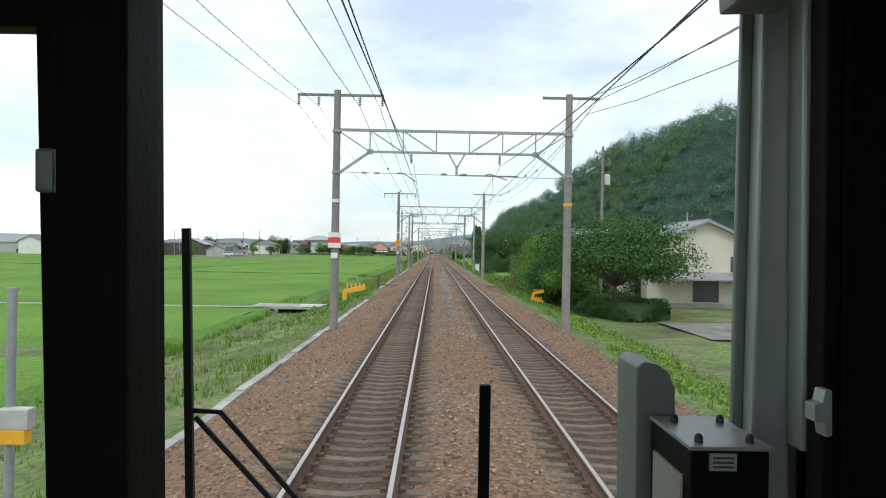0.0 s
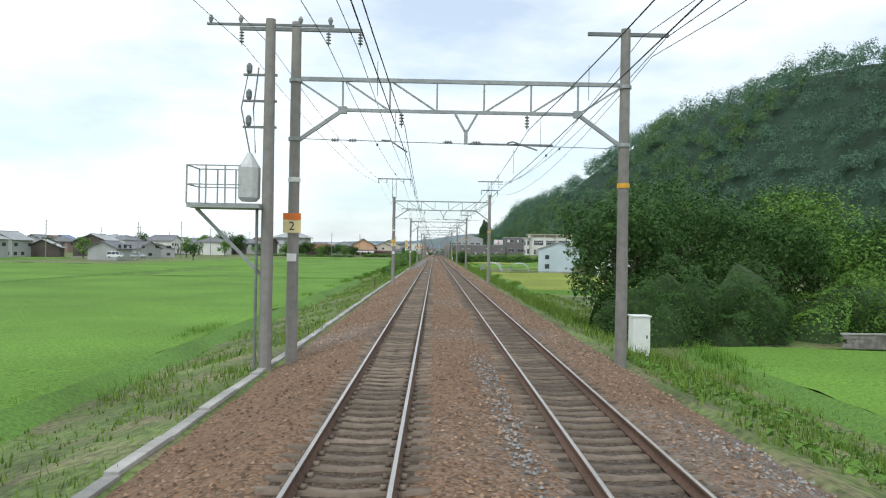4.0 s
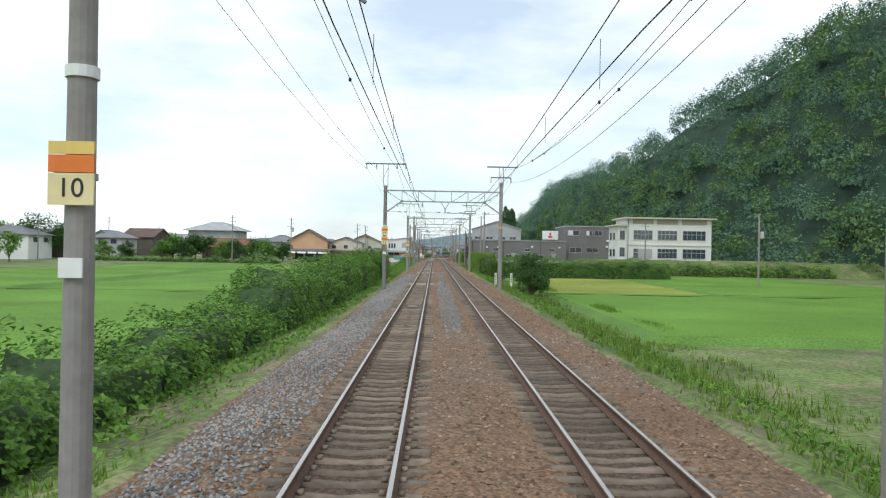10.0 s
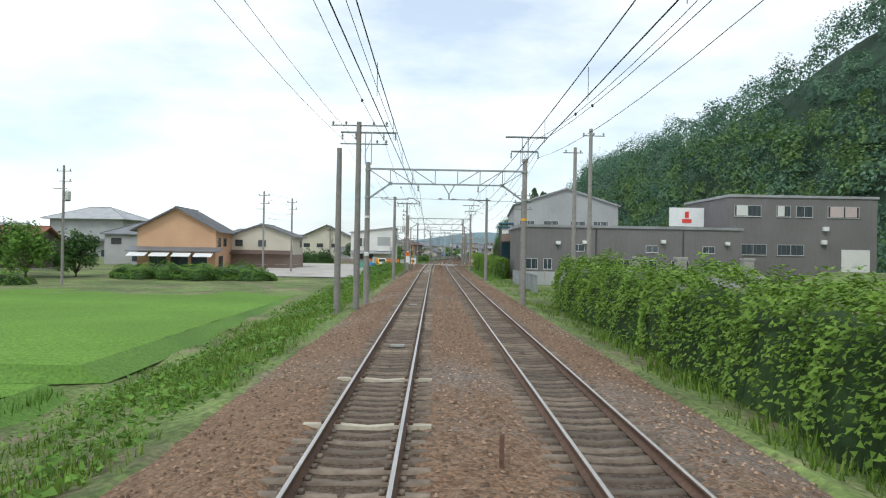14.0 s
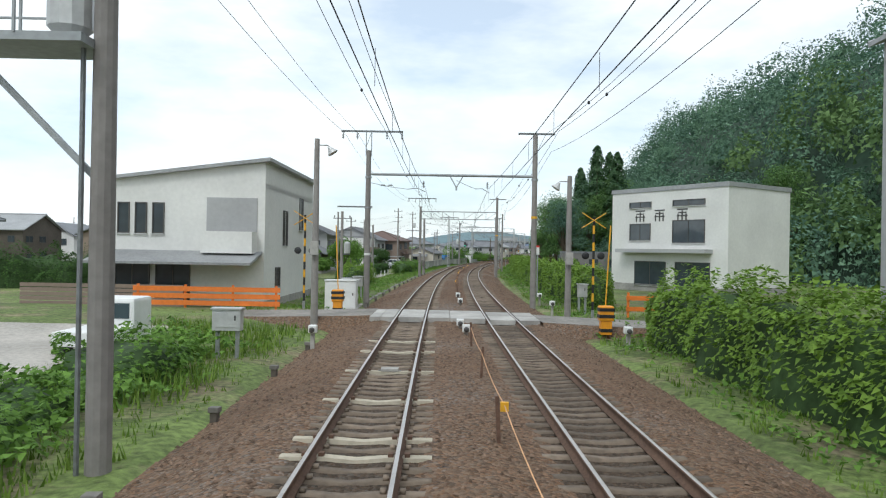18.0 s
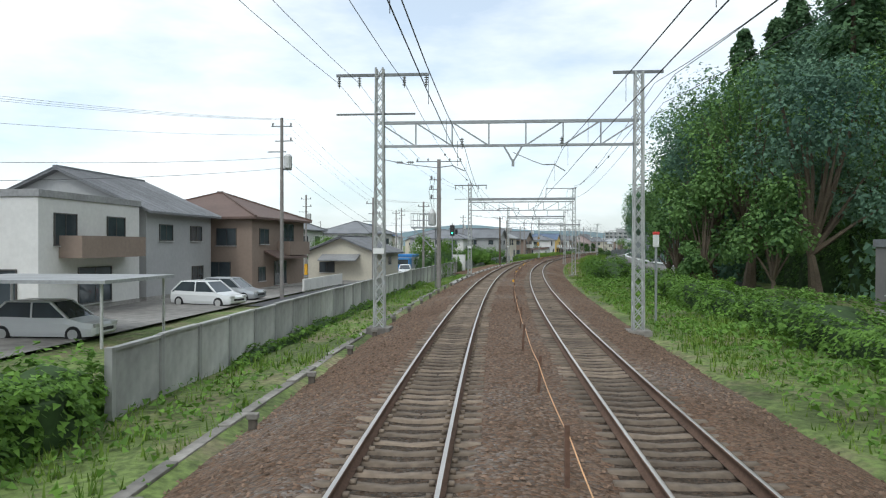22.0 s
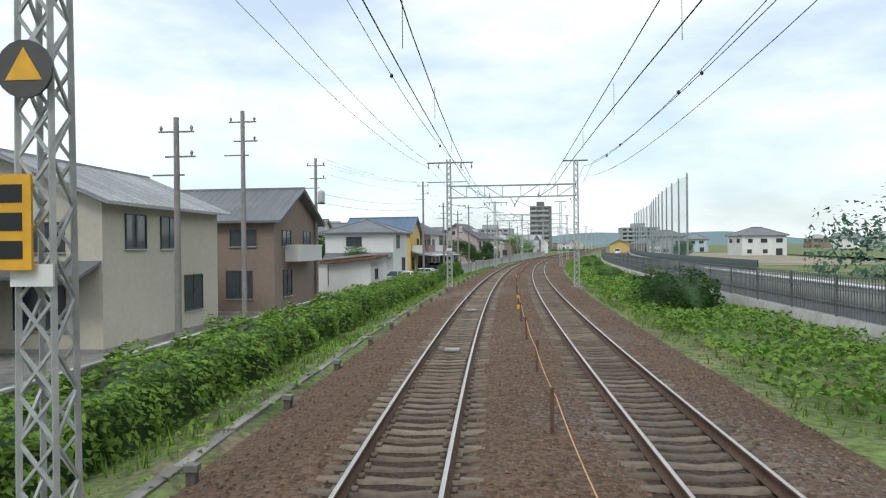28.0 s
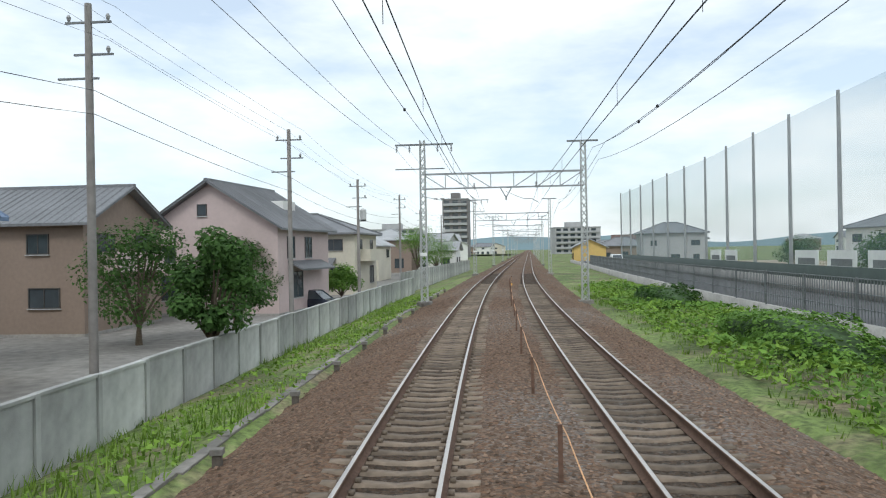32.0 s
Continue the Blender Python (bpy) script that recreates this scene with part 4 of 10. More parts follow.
# leaf green darkened so that gaps between the crowns look shaded
hill_gap_shade = mat("hill_floor", (0.028, 0.058, 0.034), 0.95, 0, 0.4, 0.5, 0.3, 0.05, 0.5, 4)
hs = np.arange(60, 860, 8.0)
tagged(new("hill", sheet("hill", hs, np.concatenate([np.arange(22, 150, 6.0), np.arange(150, 420, 15.0)]), hill_z, hill_gap_shade)), "steep hill under dense woods", "hill", kind="structure")


def crowns(name, pts, radius, leaves, size, material, seed, label, squash=1.25):
    """Many tree crowns of loose leaf clusters in one object."""
    rng = np.random.RandomState(seed)
    n = len(pts)
    c = np.repeat(pts, leaves, 0)
    r = np.repeat(radius, leaves)[:, None]
    q, d = ball_points(n * leaves, rng, 0.62)
    near = (d[:, 0] < 0.45) | (d[:, 1] < -0.5)
    c, r, q, d = c[near], r[near], q[near], d[near]
    q[:, 2] = np.abs(q[:, 2]) * squash - 0.15
    lump = 1 + 0.28 * np.sin(d[:, :1] * 5 + c[:, :1]) * np.cos(d[:, 1:2] * 4 + c[:, 1:2])
    me = leaf_mesh(name, c + q * r * lump, size, material, rng, 0.3, normals=d * 2.6, three=True)
    return tagged(new(name, me), label, "woods", kind="stuff")


rh = np.random.RandomState(21)
n = 6000
ps, po = rh.uniform(80, 815, n), rh.uniform(0, 1, n)
fo, ro = np.interp(ps, RIDGE_S, FOOT_O), np.interp(ps, RIDGE_S, RIDGE_O)
po = fo - 3 + (ro - fo + 22) * po
rr = rh.uniform(3.0, 6.2, n) * rh.uniform(0.85, 1.25, n)
# trees keep their distance, so that each crown stands out as a dome
order = np.argsort(-rr * rh.uniform(0.6, 1.0, n))
keep = []
for j in order:
    k = np.array(keep, int)
    if not keep or np.all((ps[k] - ps[j]) ** 2 + (po[k] - po[j]) ** 2 > (0.62 * (rr[k] + rr[j])) ** 2):
        keep.append(j)
ps, po, rr = ps[keep], po[keep], rr[keep]
hp = PN(ps, po, hill_z(ps, po) + rr * 0.45)
close = (ps > 520) & (po < 75)
crowns("hill_woods", hp[~close], rr[~close], 620, 0.62, LEAF_FOREST_HAZED, 22, "dense mixed woods covering the hill, green tinted with blue haze")
crowns("hill_woods", hp[close], rr[close], 1000, 0.5, LEAF_FOREST_HAZED, 23, "dense mixed woods on the near end of the hill, green tinted with blue haze")

BAMBOO = leafmat("bamboo_leaf", (0.07, 0.135, 0.05), (0.21, 0.325, 0.12), patch=0.2, share=0.25, lo=0.25, hi=0.8)
nb_ = 420
bs, bu = rh.uniform(380, 600, nb_), rh.uniform(0, 1, nb_)
bo = np.interp(bs, RIDGE_S, FOOT_O) - 2 + np.where(bs < 490, 58, 26) * bu ** 1.2
br = rh.uniform(2.0, 4.2, nb_)
crowns("bamboo_grove", PN(bs, bo, hill_z(bs, bo) + br * 0.9 + 1.5), br, 150, 0.7, BAMBOO, 24, "pale feathery bamboo at the foot of the hill", 1.5)

# far ridges on the horizon, the blue of distance haze put into their colour
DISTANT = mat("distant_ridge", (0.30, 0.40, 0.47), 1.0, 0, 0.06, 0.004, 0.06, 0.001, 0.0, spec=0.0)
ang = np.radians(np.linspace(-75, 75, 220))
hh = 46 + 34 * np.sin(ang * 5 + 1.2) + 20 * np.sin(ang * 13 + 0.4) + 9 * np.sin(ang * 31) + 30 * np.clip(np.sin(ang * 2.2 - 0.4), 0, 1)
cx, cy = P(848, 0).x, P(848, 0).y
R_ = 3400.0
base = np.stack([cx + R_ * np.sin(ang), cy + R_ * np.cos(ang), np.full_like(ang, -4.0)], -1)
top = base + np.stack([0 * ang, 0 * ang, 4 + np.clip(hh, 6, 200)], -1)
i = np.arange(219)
tagged(new("far_ridges", mesh_of("far_ridges", np.concatenate([base, top]), np.stack([i, i + 1, i + 221, i + 220], -1), DISTANT)), "mountain ridge on the horizon with blue haze in its colour", "mountains", kind="structure")

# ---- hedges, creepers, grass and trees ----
# leaf green darkened to stand for the shade behind the outer leaves
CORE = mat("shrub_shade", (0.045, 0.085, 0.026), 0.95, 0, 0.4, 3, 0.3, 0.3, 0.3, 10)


def hedge(s0, s1, o0, o1, zb, h, material, seed, label="dense leafy hedge overgrown with broad creeper leaves", per=100, size=0.124, rag=0.3, name="hedge", across=False):
    """A leafy bank: leaves over an uneven hull, a core in shade colour inside."""
    rng = np.random.RandomState(seed)
    if not across:
        zb, h = zb - sink((s0 + s1) / 2, max(o0, o1)), h + 0.5 * sink((s0 + s1) / 2, max(o0, o1))
    at_ = (lambda a, b, z: PN(b, a, z)) if across else PN
    ob = empty(name, M((o0 + o1) / 2, (s0 + s1) / 2, zb) if across else M((s0 + s1) / 2, (o0 + o1) / 2, zb), label, "hedge", "hedges beside the line")
    inv = ob.matrix_world.inverted()
    om, hw = (o0 + o1) / 2, abs(o1 - o0) / 2

    def hull(s, th):
        lump = 1 + rag * (0.5 * wobble(s, th * 1.3, seed, 1.1) + 0.5 * wobble(s, th * 2, seed + 1, 2.6))
        fade = np.clip(np.minimum(s - s0, s1 - s) / 2.0, 0.0004, 1) ** 0.5
        c, n = np.cos(th), np.sin(th)
        return om + np.sign(c) * np.abs(c) ** 0.5 * hw * lump * fade, zb + n ** 0.5 * h * lump * fade

    area = (s1 - s0) * (2 * h + 2 * hw)
    n = int(area * per)
    s, th = rng.uniform(s0, s1, n), math.pi / 2 * rng.uniform(0, 1, n) ** 1.05
    th = np.where(rng.uniform(0, 1, n) < 0.5, th, math.pi - th)
    o, z = hull(s, th)
    d = rng.uniform(0, 0.18, n) ** 1.3
    o, z = om + (o - om) * (1 - d), zb + (z - zb) * (1 - d)
    p = np.interp((o0 + o1) / 2 if across else s, LS, LPSI) + 0 * s
    nx = np.cos(th)
    nor = np.stack([-nx * np.sin(p), nx * np.cos(p), np.sin(th) + 0.2], -1) if across else np.stack([nx * np.cos(p), nx * np.sin(p), np.sin(th) + 0.2], -1)
    c = part("leaves", leaf_mesh("leaves", at_(s, o, z), size * 1.1, material, rng, 0.3, nor, three=True), None, ob)
    c.matrix_parent_inverse = inv
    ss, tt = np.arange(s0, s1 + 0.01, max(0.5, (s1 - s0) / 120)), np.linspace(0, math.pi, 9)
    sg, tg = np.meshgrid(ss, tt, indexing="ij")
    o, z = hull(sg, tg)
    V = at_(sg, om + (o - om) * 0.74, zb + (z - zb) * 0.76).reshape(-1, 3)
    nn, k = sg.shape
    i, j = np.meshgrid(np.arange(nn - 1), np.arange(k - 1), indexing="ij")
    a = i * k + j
    c = part("inner_growth", mesh_of("inner_growth", V, np.stack([a, a + 1, a + k + 1, a + k], -1).reshape(-1, 4), CORE), None, ob, "dark inner core coloured like shaded leaves")
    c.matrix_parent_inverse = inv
    return ob


def carpet(s0, s1, o0, o1, material, seed, per=38, size=0.13, h=0.28, label="low creeper leaves covering the bank"):
    """Creepers lying on the ground."""
    rng = np.random.RandomState(seed)
    n = int((s1 - s0) * abs(o1 - o0) * per)
    s, o = rng.uniform(s0, s1, n), rng.uniform(min(o0, o1), max(o0, o1), n)
    keep = wobble(s, o, seed, 0.7) + rng.uniform(-0.6, 0.6, n) > -0.55
    s, o = s[keep], o[keep]
    z = ground_z(s, o) + 0.05 + h * np.clip(0.45 + 0.6 * wobble(s, o, seed + 3, 0.9), 0.05, 1.2) * rng.uniform(0.5, 1.1, len(s))
    tagged(new("creepers", leaf_mesh("creepers", PN(s, o, z), size * 1.15, material, rng, 1.0, three=True)), label, "creepers", kind="stuff")


def tufts(name, n, s0, s1, o0, o1, seed, h=0.32, zf=ground_z, material=BLADE, blades=4, lean=0.5, dens=-0.3):
    """Tufts of grass, a few blades each."""
    rng = np.random.RandomState(seed)
    s, o = rng.uniform(s0, s1, n), rng.uniform(o0, o1, n)
    keep = wobble(s, o, seed, 0.8) + rng.uniform(-0.7, 0.7, n) > dens
    s, o = s[keep], o[keep]
    n = len(s)
    c = np.repeat(PN(s, o, zf(s, o) - 0.02), blades, 0)
    m = n * blades
    a = rng.uniform(0, 6.283, m)
    hh = h * rng.uniform(0.45, 1.3, m) * np.repeat(0.7 + 0.5 * np.clip(wobble(s, o, seed + 1, 0.35), -0.6, 1), blades)
    w = rng.uniform(0.012, 0.03, m) * (h / 0.32) ** 0.5
    dx, dy = np.cos(a), np.sin(a)
    le = hh * lean * rng.uniform(0.3, 1.2, m)
    c[:, 0] += rng.normal(0, 0.07, m)
    c[:, 1] += rng.normal(0, 0.07, m)
    V = np.empty((m, 3, 3))
    V[:, 0] = c + np.stack([-dy * w, dx * w, 0 * w], -1)
    V[:, 1] = c + np.stack([dy * w, -dx * w, 0 * w], -1)
    V[:, 2] = c + np.stack([dx * le, dy * le, hh], -1)
    tagged(new(name, mesh_of(name, V, np.arange(m * 3).reshape(m, 3), material)), "rough green grass growing beside the ballast", "grass", kind="stuff")


def tree(s, o, zb, h, r, material, seed, label="broad leafy tree with a rounded crown", leaves=3000, size=0.24, low=0.28, name="tree", lobes=9, squash=0.8, three=False):
    """Tapered trunk, forking limbs and a crown of leaf clumps."""
    rng = np.random.RandomState(seed)
    zb -= sink(s, o)
    ob = empty(name, M(s, o, zb), label, "tree", "trees beside the line")
    bm = bmesh.new()
    fork = h * max(low, 0.2)
    bend = rng.uniform(-0.15, 0.15, 2) * h * 0.3
    tube(bm, [(0, 0, -0.2), (bend[0] * 0.3, bend[1] * 0.3, fork * 0.5), (bend[0] * 0.6, bend[1] * 0.6, fork), (bend[0], bend[1], h * 0.75)], 0.028 * h + 0.03, 8, 0.02)
    cl = []
    for i in range(lobes):
        a = 6.283 * i / lobes * 1.618 * 2
        rad = r * rng.uniform(0.35, 0.68)
        zc = fork + (h - fork) * rng.uniform(0.18, 0.86)
        rad *= 1.15 - 0.75 * max(0, (zc - fork) / (h - fork) - 0.35)
        c = Vector((rad * math.cos(a), rad * math.sin(a), zc))
        cl.append(c)
        tube(bm, [(bend[0] * 0.6, bend[1] * 0.6, fork * 0.85), (c.x * 0.5, c.y * 0.5, (fork + c.z) / 2), (c.x, c.y, c.z)], 0.012 * h + 0.01, 5, 0.012)
    cl.append(Vector((bend[0], bend[1], h * 0.86)))
    part("trunk", bm, BARK, ob, "brown trunk and forking limbs")
    k = len(cl)
    idx = rng.randint(0, k, leaves)
    q, d = ball_points(leaves, rng, 0.35)
    q[:, 2] *= squash
    sz = rng.uniform(0.36, 0.55, k)[idx][:, None] * r
    pts = np.array([tuple(c) for c in cl])[idx] + q * sz
    pts[:, 2] = np.maximum(pts[:, 2], fork * 0.55)
    part("crown", leaf_mesh("crown", pts, size, material, rng, 0.45, d * 0.8, three=three), None, ob)
    return ob


hedge(46, 66, 11.5, 17.5, -1.9, 1.3, LEAF_DARK, 157, "dark undergrowth below lineside trees")
hedge(816, 834, -7.15, -6.45, -0.4, 0.95, LEAF_MID, 158, "creepers hanging over the panel fence")
BLADE_RICE = leafmat("rice_blades", (0.08, 0.17, 0.02), (0.18, 0.32, 0.05))


def cedar(s, o, zb, h, seed):
    """A tall dark conifer: straight trunk and drooping tiers of needles."""
    rng = np.random.RandomState(seed)
    ob = empty("cedar_tree", M(s, o, zb), "tall dark green cedar in the hillside woods", "tree", "cedars on the hill")
    part("trunk", tube(bmesh.new(), [(0, 0, -0.3), (0.1, 0, h * 0.5), (0, 0, h * 0.98)], 0.02 * h, 8, 0.03), BARK, ob)
    n = 6000
    u = rng.uniform(0.12, 1, n) ** 0.8
    a = rng.uniform(0, 6.283, n)
    tier = 0.75 + 0.25 * np.sin(u * h * 2.4 + np.sin(a * 3 + seed) * 1.5)
    r = h * 0.17 * (1 - u) ** 0.5 * tier * rng.uniform(0.55, 1.1, n) + 0.15
    pts = np.stack([r * np.cos(a), r * np.sin(a), u * h - 0.25 * r], -1)
    part("crown", leaf_mesh("crown", pts, 0.42, LEAF_CEDAR, rng, 0.2, np.stack([np.cos(a), np.sin(a), 0.5 + 0 * a], -1) * 0.9, three=True), None, ob)


for i, (s, o, h) in enumerate(((638, 26.5, 27), (634, 30.5, 25), (642, 29.5, 26), (645, 23.5, 22), (651, 27, 26), (655, 23.5, 24))):
    cedar(s, o, -0.5 + max(0, o - 28) * 0.5, h - max(0, o - 28) * 0.5, 500 + i)
for i in range(12):
    tree(330 + i * 13, -75 - (i * 41 % 90), -1.8, 5.5 + i % 3 * 1.5, 3.4, (LEAF_DARK, LEAF_MID)[i % 2], 700 + i, "distant round tree beyond the rice fields", 500, 0.6, 0.1, three=True)
# left-hand bank
tufts("grass_left", 34000, -5, 662, -9.5, -3.5, 31, 0.30)
tufts("grass_left", 11500, 704, 905, -9.5, -3.5, 30, 0.30)
tufts("grass_right", 34000, -5, 905, 6.7, 11.5, 32, 0.30)
tufts("weeds_yard", 8000, 380, 503, -8.4, -4.1, 34, 0.45)
tufts("rice_edge", 15000, -5, 392, -10.9, -9.9, 28, 0.55, zf=lambda s, o: -2.0 + 0 * s, material=BLADE_RICE, dens=-0.9)
tufts("rice_edge", 3000, 300, 352, 13.1, 14.0, 27, 0.6, zf=lambda s, o: -1.9 + 0 * s, material=BLADE_RICE, dens=-0.9)
tufts("rice_edge", 3000, 182, 246, 11.1, 12.0, 26, 0.6, zf=lambda s, o: -1.9 + 0 * s, material=BLADE_RICE, dens=-0.9)
tufts("rice_edge", 2200, 103, 137, 12.1, 13.0, 25, 0.6, zf=lambda s, o: -1.9 + 0 * s, material=BLADE_RICE, dens=-0.9)
carpet(385, 442, -8.5, -3.8, LEAF_MID, 40, 22, 0.12, 0.6)
tufts("weeds_field_edge", 14000, 100, 400, 7.2, 13.5, 35, 0.5)
tufts("weeds_cutting", 8000, 662, 750, -10.5, -6.0, 36, 0.5, lean=0.9)
carpet(668, 750, -9.5, -5.8, LEAF_MID, 29, 16, 0.12, 0.5)
tufts("weeds_cutting_right", 6000, 600, 740, 7.2, 12.5, 37, 0.38, lean=0.9)
carpet(40, 75, -7.5, -4.2, LEAF_MID, 41)
carpet(205, 400, -7.6, -3.7, LEAF_MID, 42, 26)
carpet(330, 372, -9.5, -3.6, LEAF_MID, 43, 34)
carpet(0, 45, 6.9, 10.5, LEAF_PALE, 44, 32, 0.11)
carpet(45, 130, 6.9, 10.5, LEAF_MID, 45, 24)
carpet(275, 380, 7.0, 10.5, LEAF_MID, 46, 18)
carpet(590, 655, 8.0, 12.7, LEAF_MID, 47, 26, 0.15, 0.6)
carpet(655, 740, 9.6, 12.7, LEAF_MID, 23, 16, 0.13, 0.4)
tufts("tall_weeds", 5200, 658, 745, 9.0, 12.8, 22, 1.15, lean=0.35, dens=0.0)
carpet(740, 905, 7.2, 12.7, LEAF_PALE, 39, 34, 0.16, 0.55)
carpet(740, 905, 7.6, 12.7, LEAF_MID, 38, 16, 0.16, 0.6)
carpet(440, 500, -8.2, -4.4, LEAF_MID, 48, 40, 0.13, 0.9)
carpet(512, 600, -7.0, -4.2, LEAF_MID, 49, 18)
carpet(720, 905, -6.3, -3.3, LEAF_PALE, 50, 26, 0.11, 0.2)
carpet(445, 645, 6.9, 8.9, LEAF_MID, 193, 26, 0.12, 0.35)
carpet(512, 660, -5.4, -3.3, LEAF_MID, 24, 14, 0.11, 0.2)
hedge(233, 262, -8.6, -6.0, -1.9, 1.3, LEAF_MID, 51)
hedge(262, 298, -8.8, -5.6, -1.9, 2.0, LEAF_MID, 52, "thick shrubs on the embankment edge", rag=0.5)
hedge(296, 317, -9.2, -5.2, -1.9, 3.0, LEAF_MID, 53, "tall thick shrubs on the embankment edge", rag=0.5)
hedge(334, 352, -9.0, -5.4, -1.9, 3.3, LEAF_MID, 92, "thick shrubs on the embankment edge", rag=0.45)
hedge(345, 358, -8.6, -4.7, -1.7, 3.9, LEAF_MID, 190, "tall rounded shrubs on the embankment edge", rag=0.4)
hedge(315, 336, -9.0, -5.2, -1.9, 3.3, LEAF_MID, 54, "tall thick shrubs on the embankment edge", rag=0.5)
hedge(376, 416, 8.2, 11.2, -1.4, 3.5, LEAF_PALE, 56, "tall wild hedge smothered in creepers", rag=0.22)
for i, (s, o, h, r) in enumerate(((333, 10.3, 4.4, 2.0), (329, 9.9, 3.0, 1.6), (335.5, 10.8, 3.4, 1.7))):
    tree(s, o, -1.9, h, r, LEAF_DARK, 176 + i, "big dark ragged bush on the embankment", 3600, 0.15, 0.06, "bush", 11, 0.8, True)
hedge(9.5, 40, 378.5, 383.0, -1.9, 3.4, LEAF_MID, 156, "long dark hedge across the end of a field", across=True)
hedge(456, 490, 8.4, 10.4, -0.9, 2.7, LEAF_PALE, 57, rag=0.16, per=120)
hedge(487, 503, 8.0, 10.4, -0.7, 2.5, LEAF_PALE, 66, "bushy pale green shrubs beside the crossing")
hedge(514, 596, 8.5, 10.6, -0.7, 2.5, LEAF_PALE, 58, "rambling pale green hedge along the line", rag=0.22)
hedge(590, 640, 10.5, 13.5, -0.7, 1.3, LEAF_MID, 59, "rambling creepers over a low bank", rag=0.5)
hedge(735, 806, -7.2, -5.1, -1.25, 1.6, LEAF_PALE, 62, "bright green hedge over a low wall")
hedge(552, 586, -11.6, -9.9, -0.9, 1.35, LEAF_DARK, 64, "clipped dark hedge beside a footpath", rag=0.1)
hedge(456, 498, -7.8, -5.2, -1.05, 1.15, LEAF_MID, 192, "low tangled shrubs between a yard and the line", rag=0.6)
hedge(537, 547, -8.6, -6.0, -0.9, 2.0, LEAF_PALE, 63, "rounded yellow-green shrub beside the line", rag=0.4)
hedge(547, 552, -10.5, -8.0, -0.9, 1.8, LEAF_DARK, 61, "dark overgrown shrubs beside the line", rag=0.4)
hedge(576, 597, -8.6, -5.6, -0.9, 1.6, LEAF_MID, 65, "mixed shrubs and brambles beside the line", rag=0.5)
hedge(582, 597, -8.0, -6.0, -0.95, 1.35, LEAF_MID, 169, "brambles and shrubs smothering the end of a fence", rag=0.6)
hedge(600, 644, -6.0, -5.6, -0.95, 0.4, LEAF_MID, 170, "weeds and creepers along the foot of a fence", rag=0.8)
hedge(650, 674, -6.5, -6.05, -1.0, 1.6, LEAF_MID, 177, "ivy and brambles smothering a wire fence", rag=0.7)
hedge(672, 700, -12.6, -9.8, -1.0, 2.3, LEAF_DARK, 171, "overgrown shrubs along a wire fence", rag=0.5)
hedge(698, 746, -13.5, -10.2, -1.0, 2.5, LEAF_MID, 172, "overgrown shrubs along a wire fence", rag=0.6)
hedge(674, 690, -24, -19, -1.0, 3.6, LEAF_DARK, 173, "dense trees and shrubs round a yard", rag=0.5)
hedge(808, 834, -6.75, -6.2, -1.1, 0.8, LEAF_MID, 174, "weeds along the foot of a fence", rag=0.8)
hedge(706, 724, -18.0, -15.5, -0.9, 1.7, LEAF_MID, 67, "clipped shrubs along a car park", rag=0.15)
hedge(724, 745, -12.0, -9.5, -0.9, 1.4, LEAF_DARK, 68, "clipped hedge along a yard")
hedge(646, 667, 8.8, 12.4, -0.7, 1.7, LEAF_MID, 175, "dense bushes and ivy on the bank below the road", rag=0.5)
hedge(668, 684, 9.4, 11.6, -0.7, 1.2, LEAF_PALE, 69, "rank weeds and creepers on the bank")
hedge(720, 735, 8.8, 11.6, -0.7, 1.0, LEAF_PALE, 70, "rank weeds on the bank")
hedge(774.5, 782.5, 8.4, 11.6, -0.75, 1.9, LEAF_DARK, 93, "rounded dark bush on the bank", rag=0.4)
for i, (a, b) in enumerate(((810, 818), (838, 843), (866, 876), (884, 892))):
    hedge(a, b, 9.2, 11.8, -0.75, 1.1, LEAF_DARK if i % 2 else LEAF_MID, 71 + i, "mound of creepers on the bank")
hedge(60, 86, 9.8, 14.0, -1.9, 2.9, LEAF_MID, 80, "rambling shrubs and creepers on the bank", per=70, rag=0.5)
hedge(93, 103, 9.0, 11.0, -1.9, 1.1, LEAF_PALE, 81, "pale creepers and tall grass on the bank", rag=0.4)
hedge(9.2, 19.5, 139.5, 146.0, -1.9, 3.6, LEAF_DARK, 82, "dense dark thicket at the end of a rice field", across=True, rag=0.5)
hedge(19.5, 32, 142, 148, -1.9, 3.0, LEAF_MID, 83, "overgrown thicket behind a block wall", across=True, rag=0.5)
# trees
tree(50.5, 14.0, -1.9, 6.9, 6.0, LEAF_DARK, 101, "broad dark spreading tree with layered foliage over a short trunk", 22000, 0.17, 0.36, lobes=30, squash=0.42, three=True)
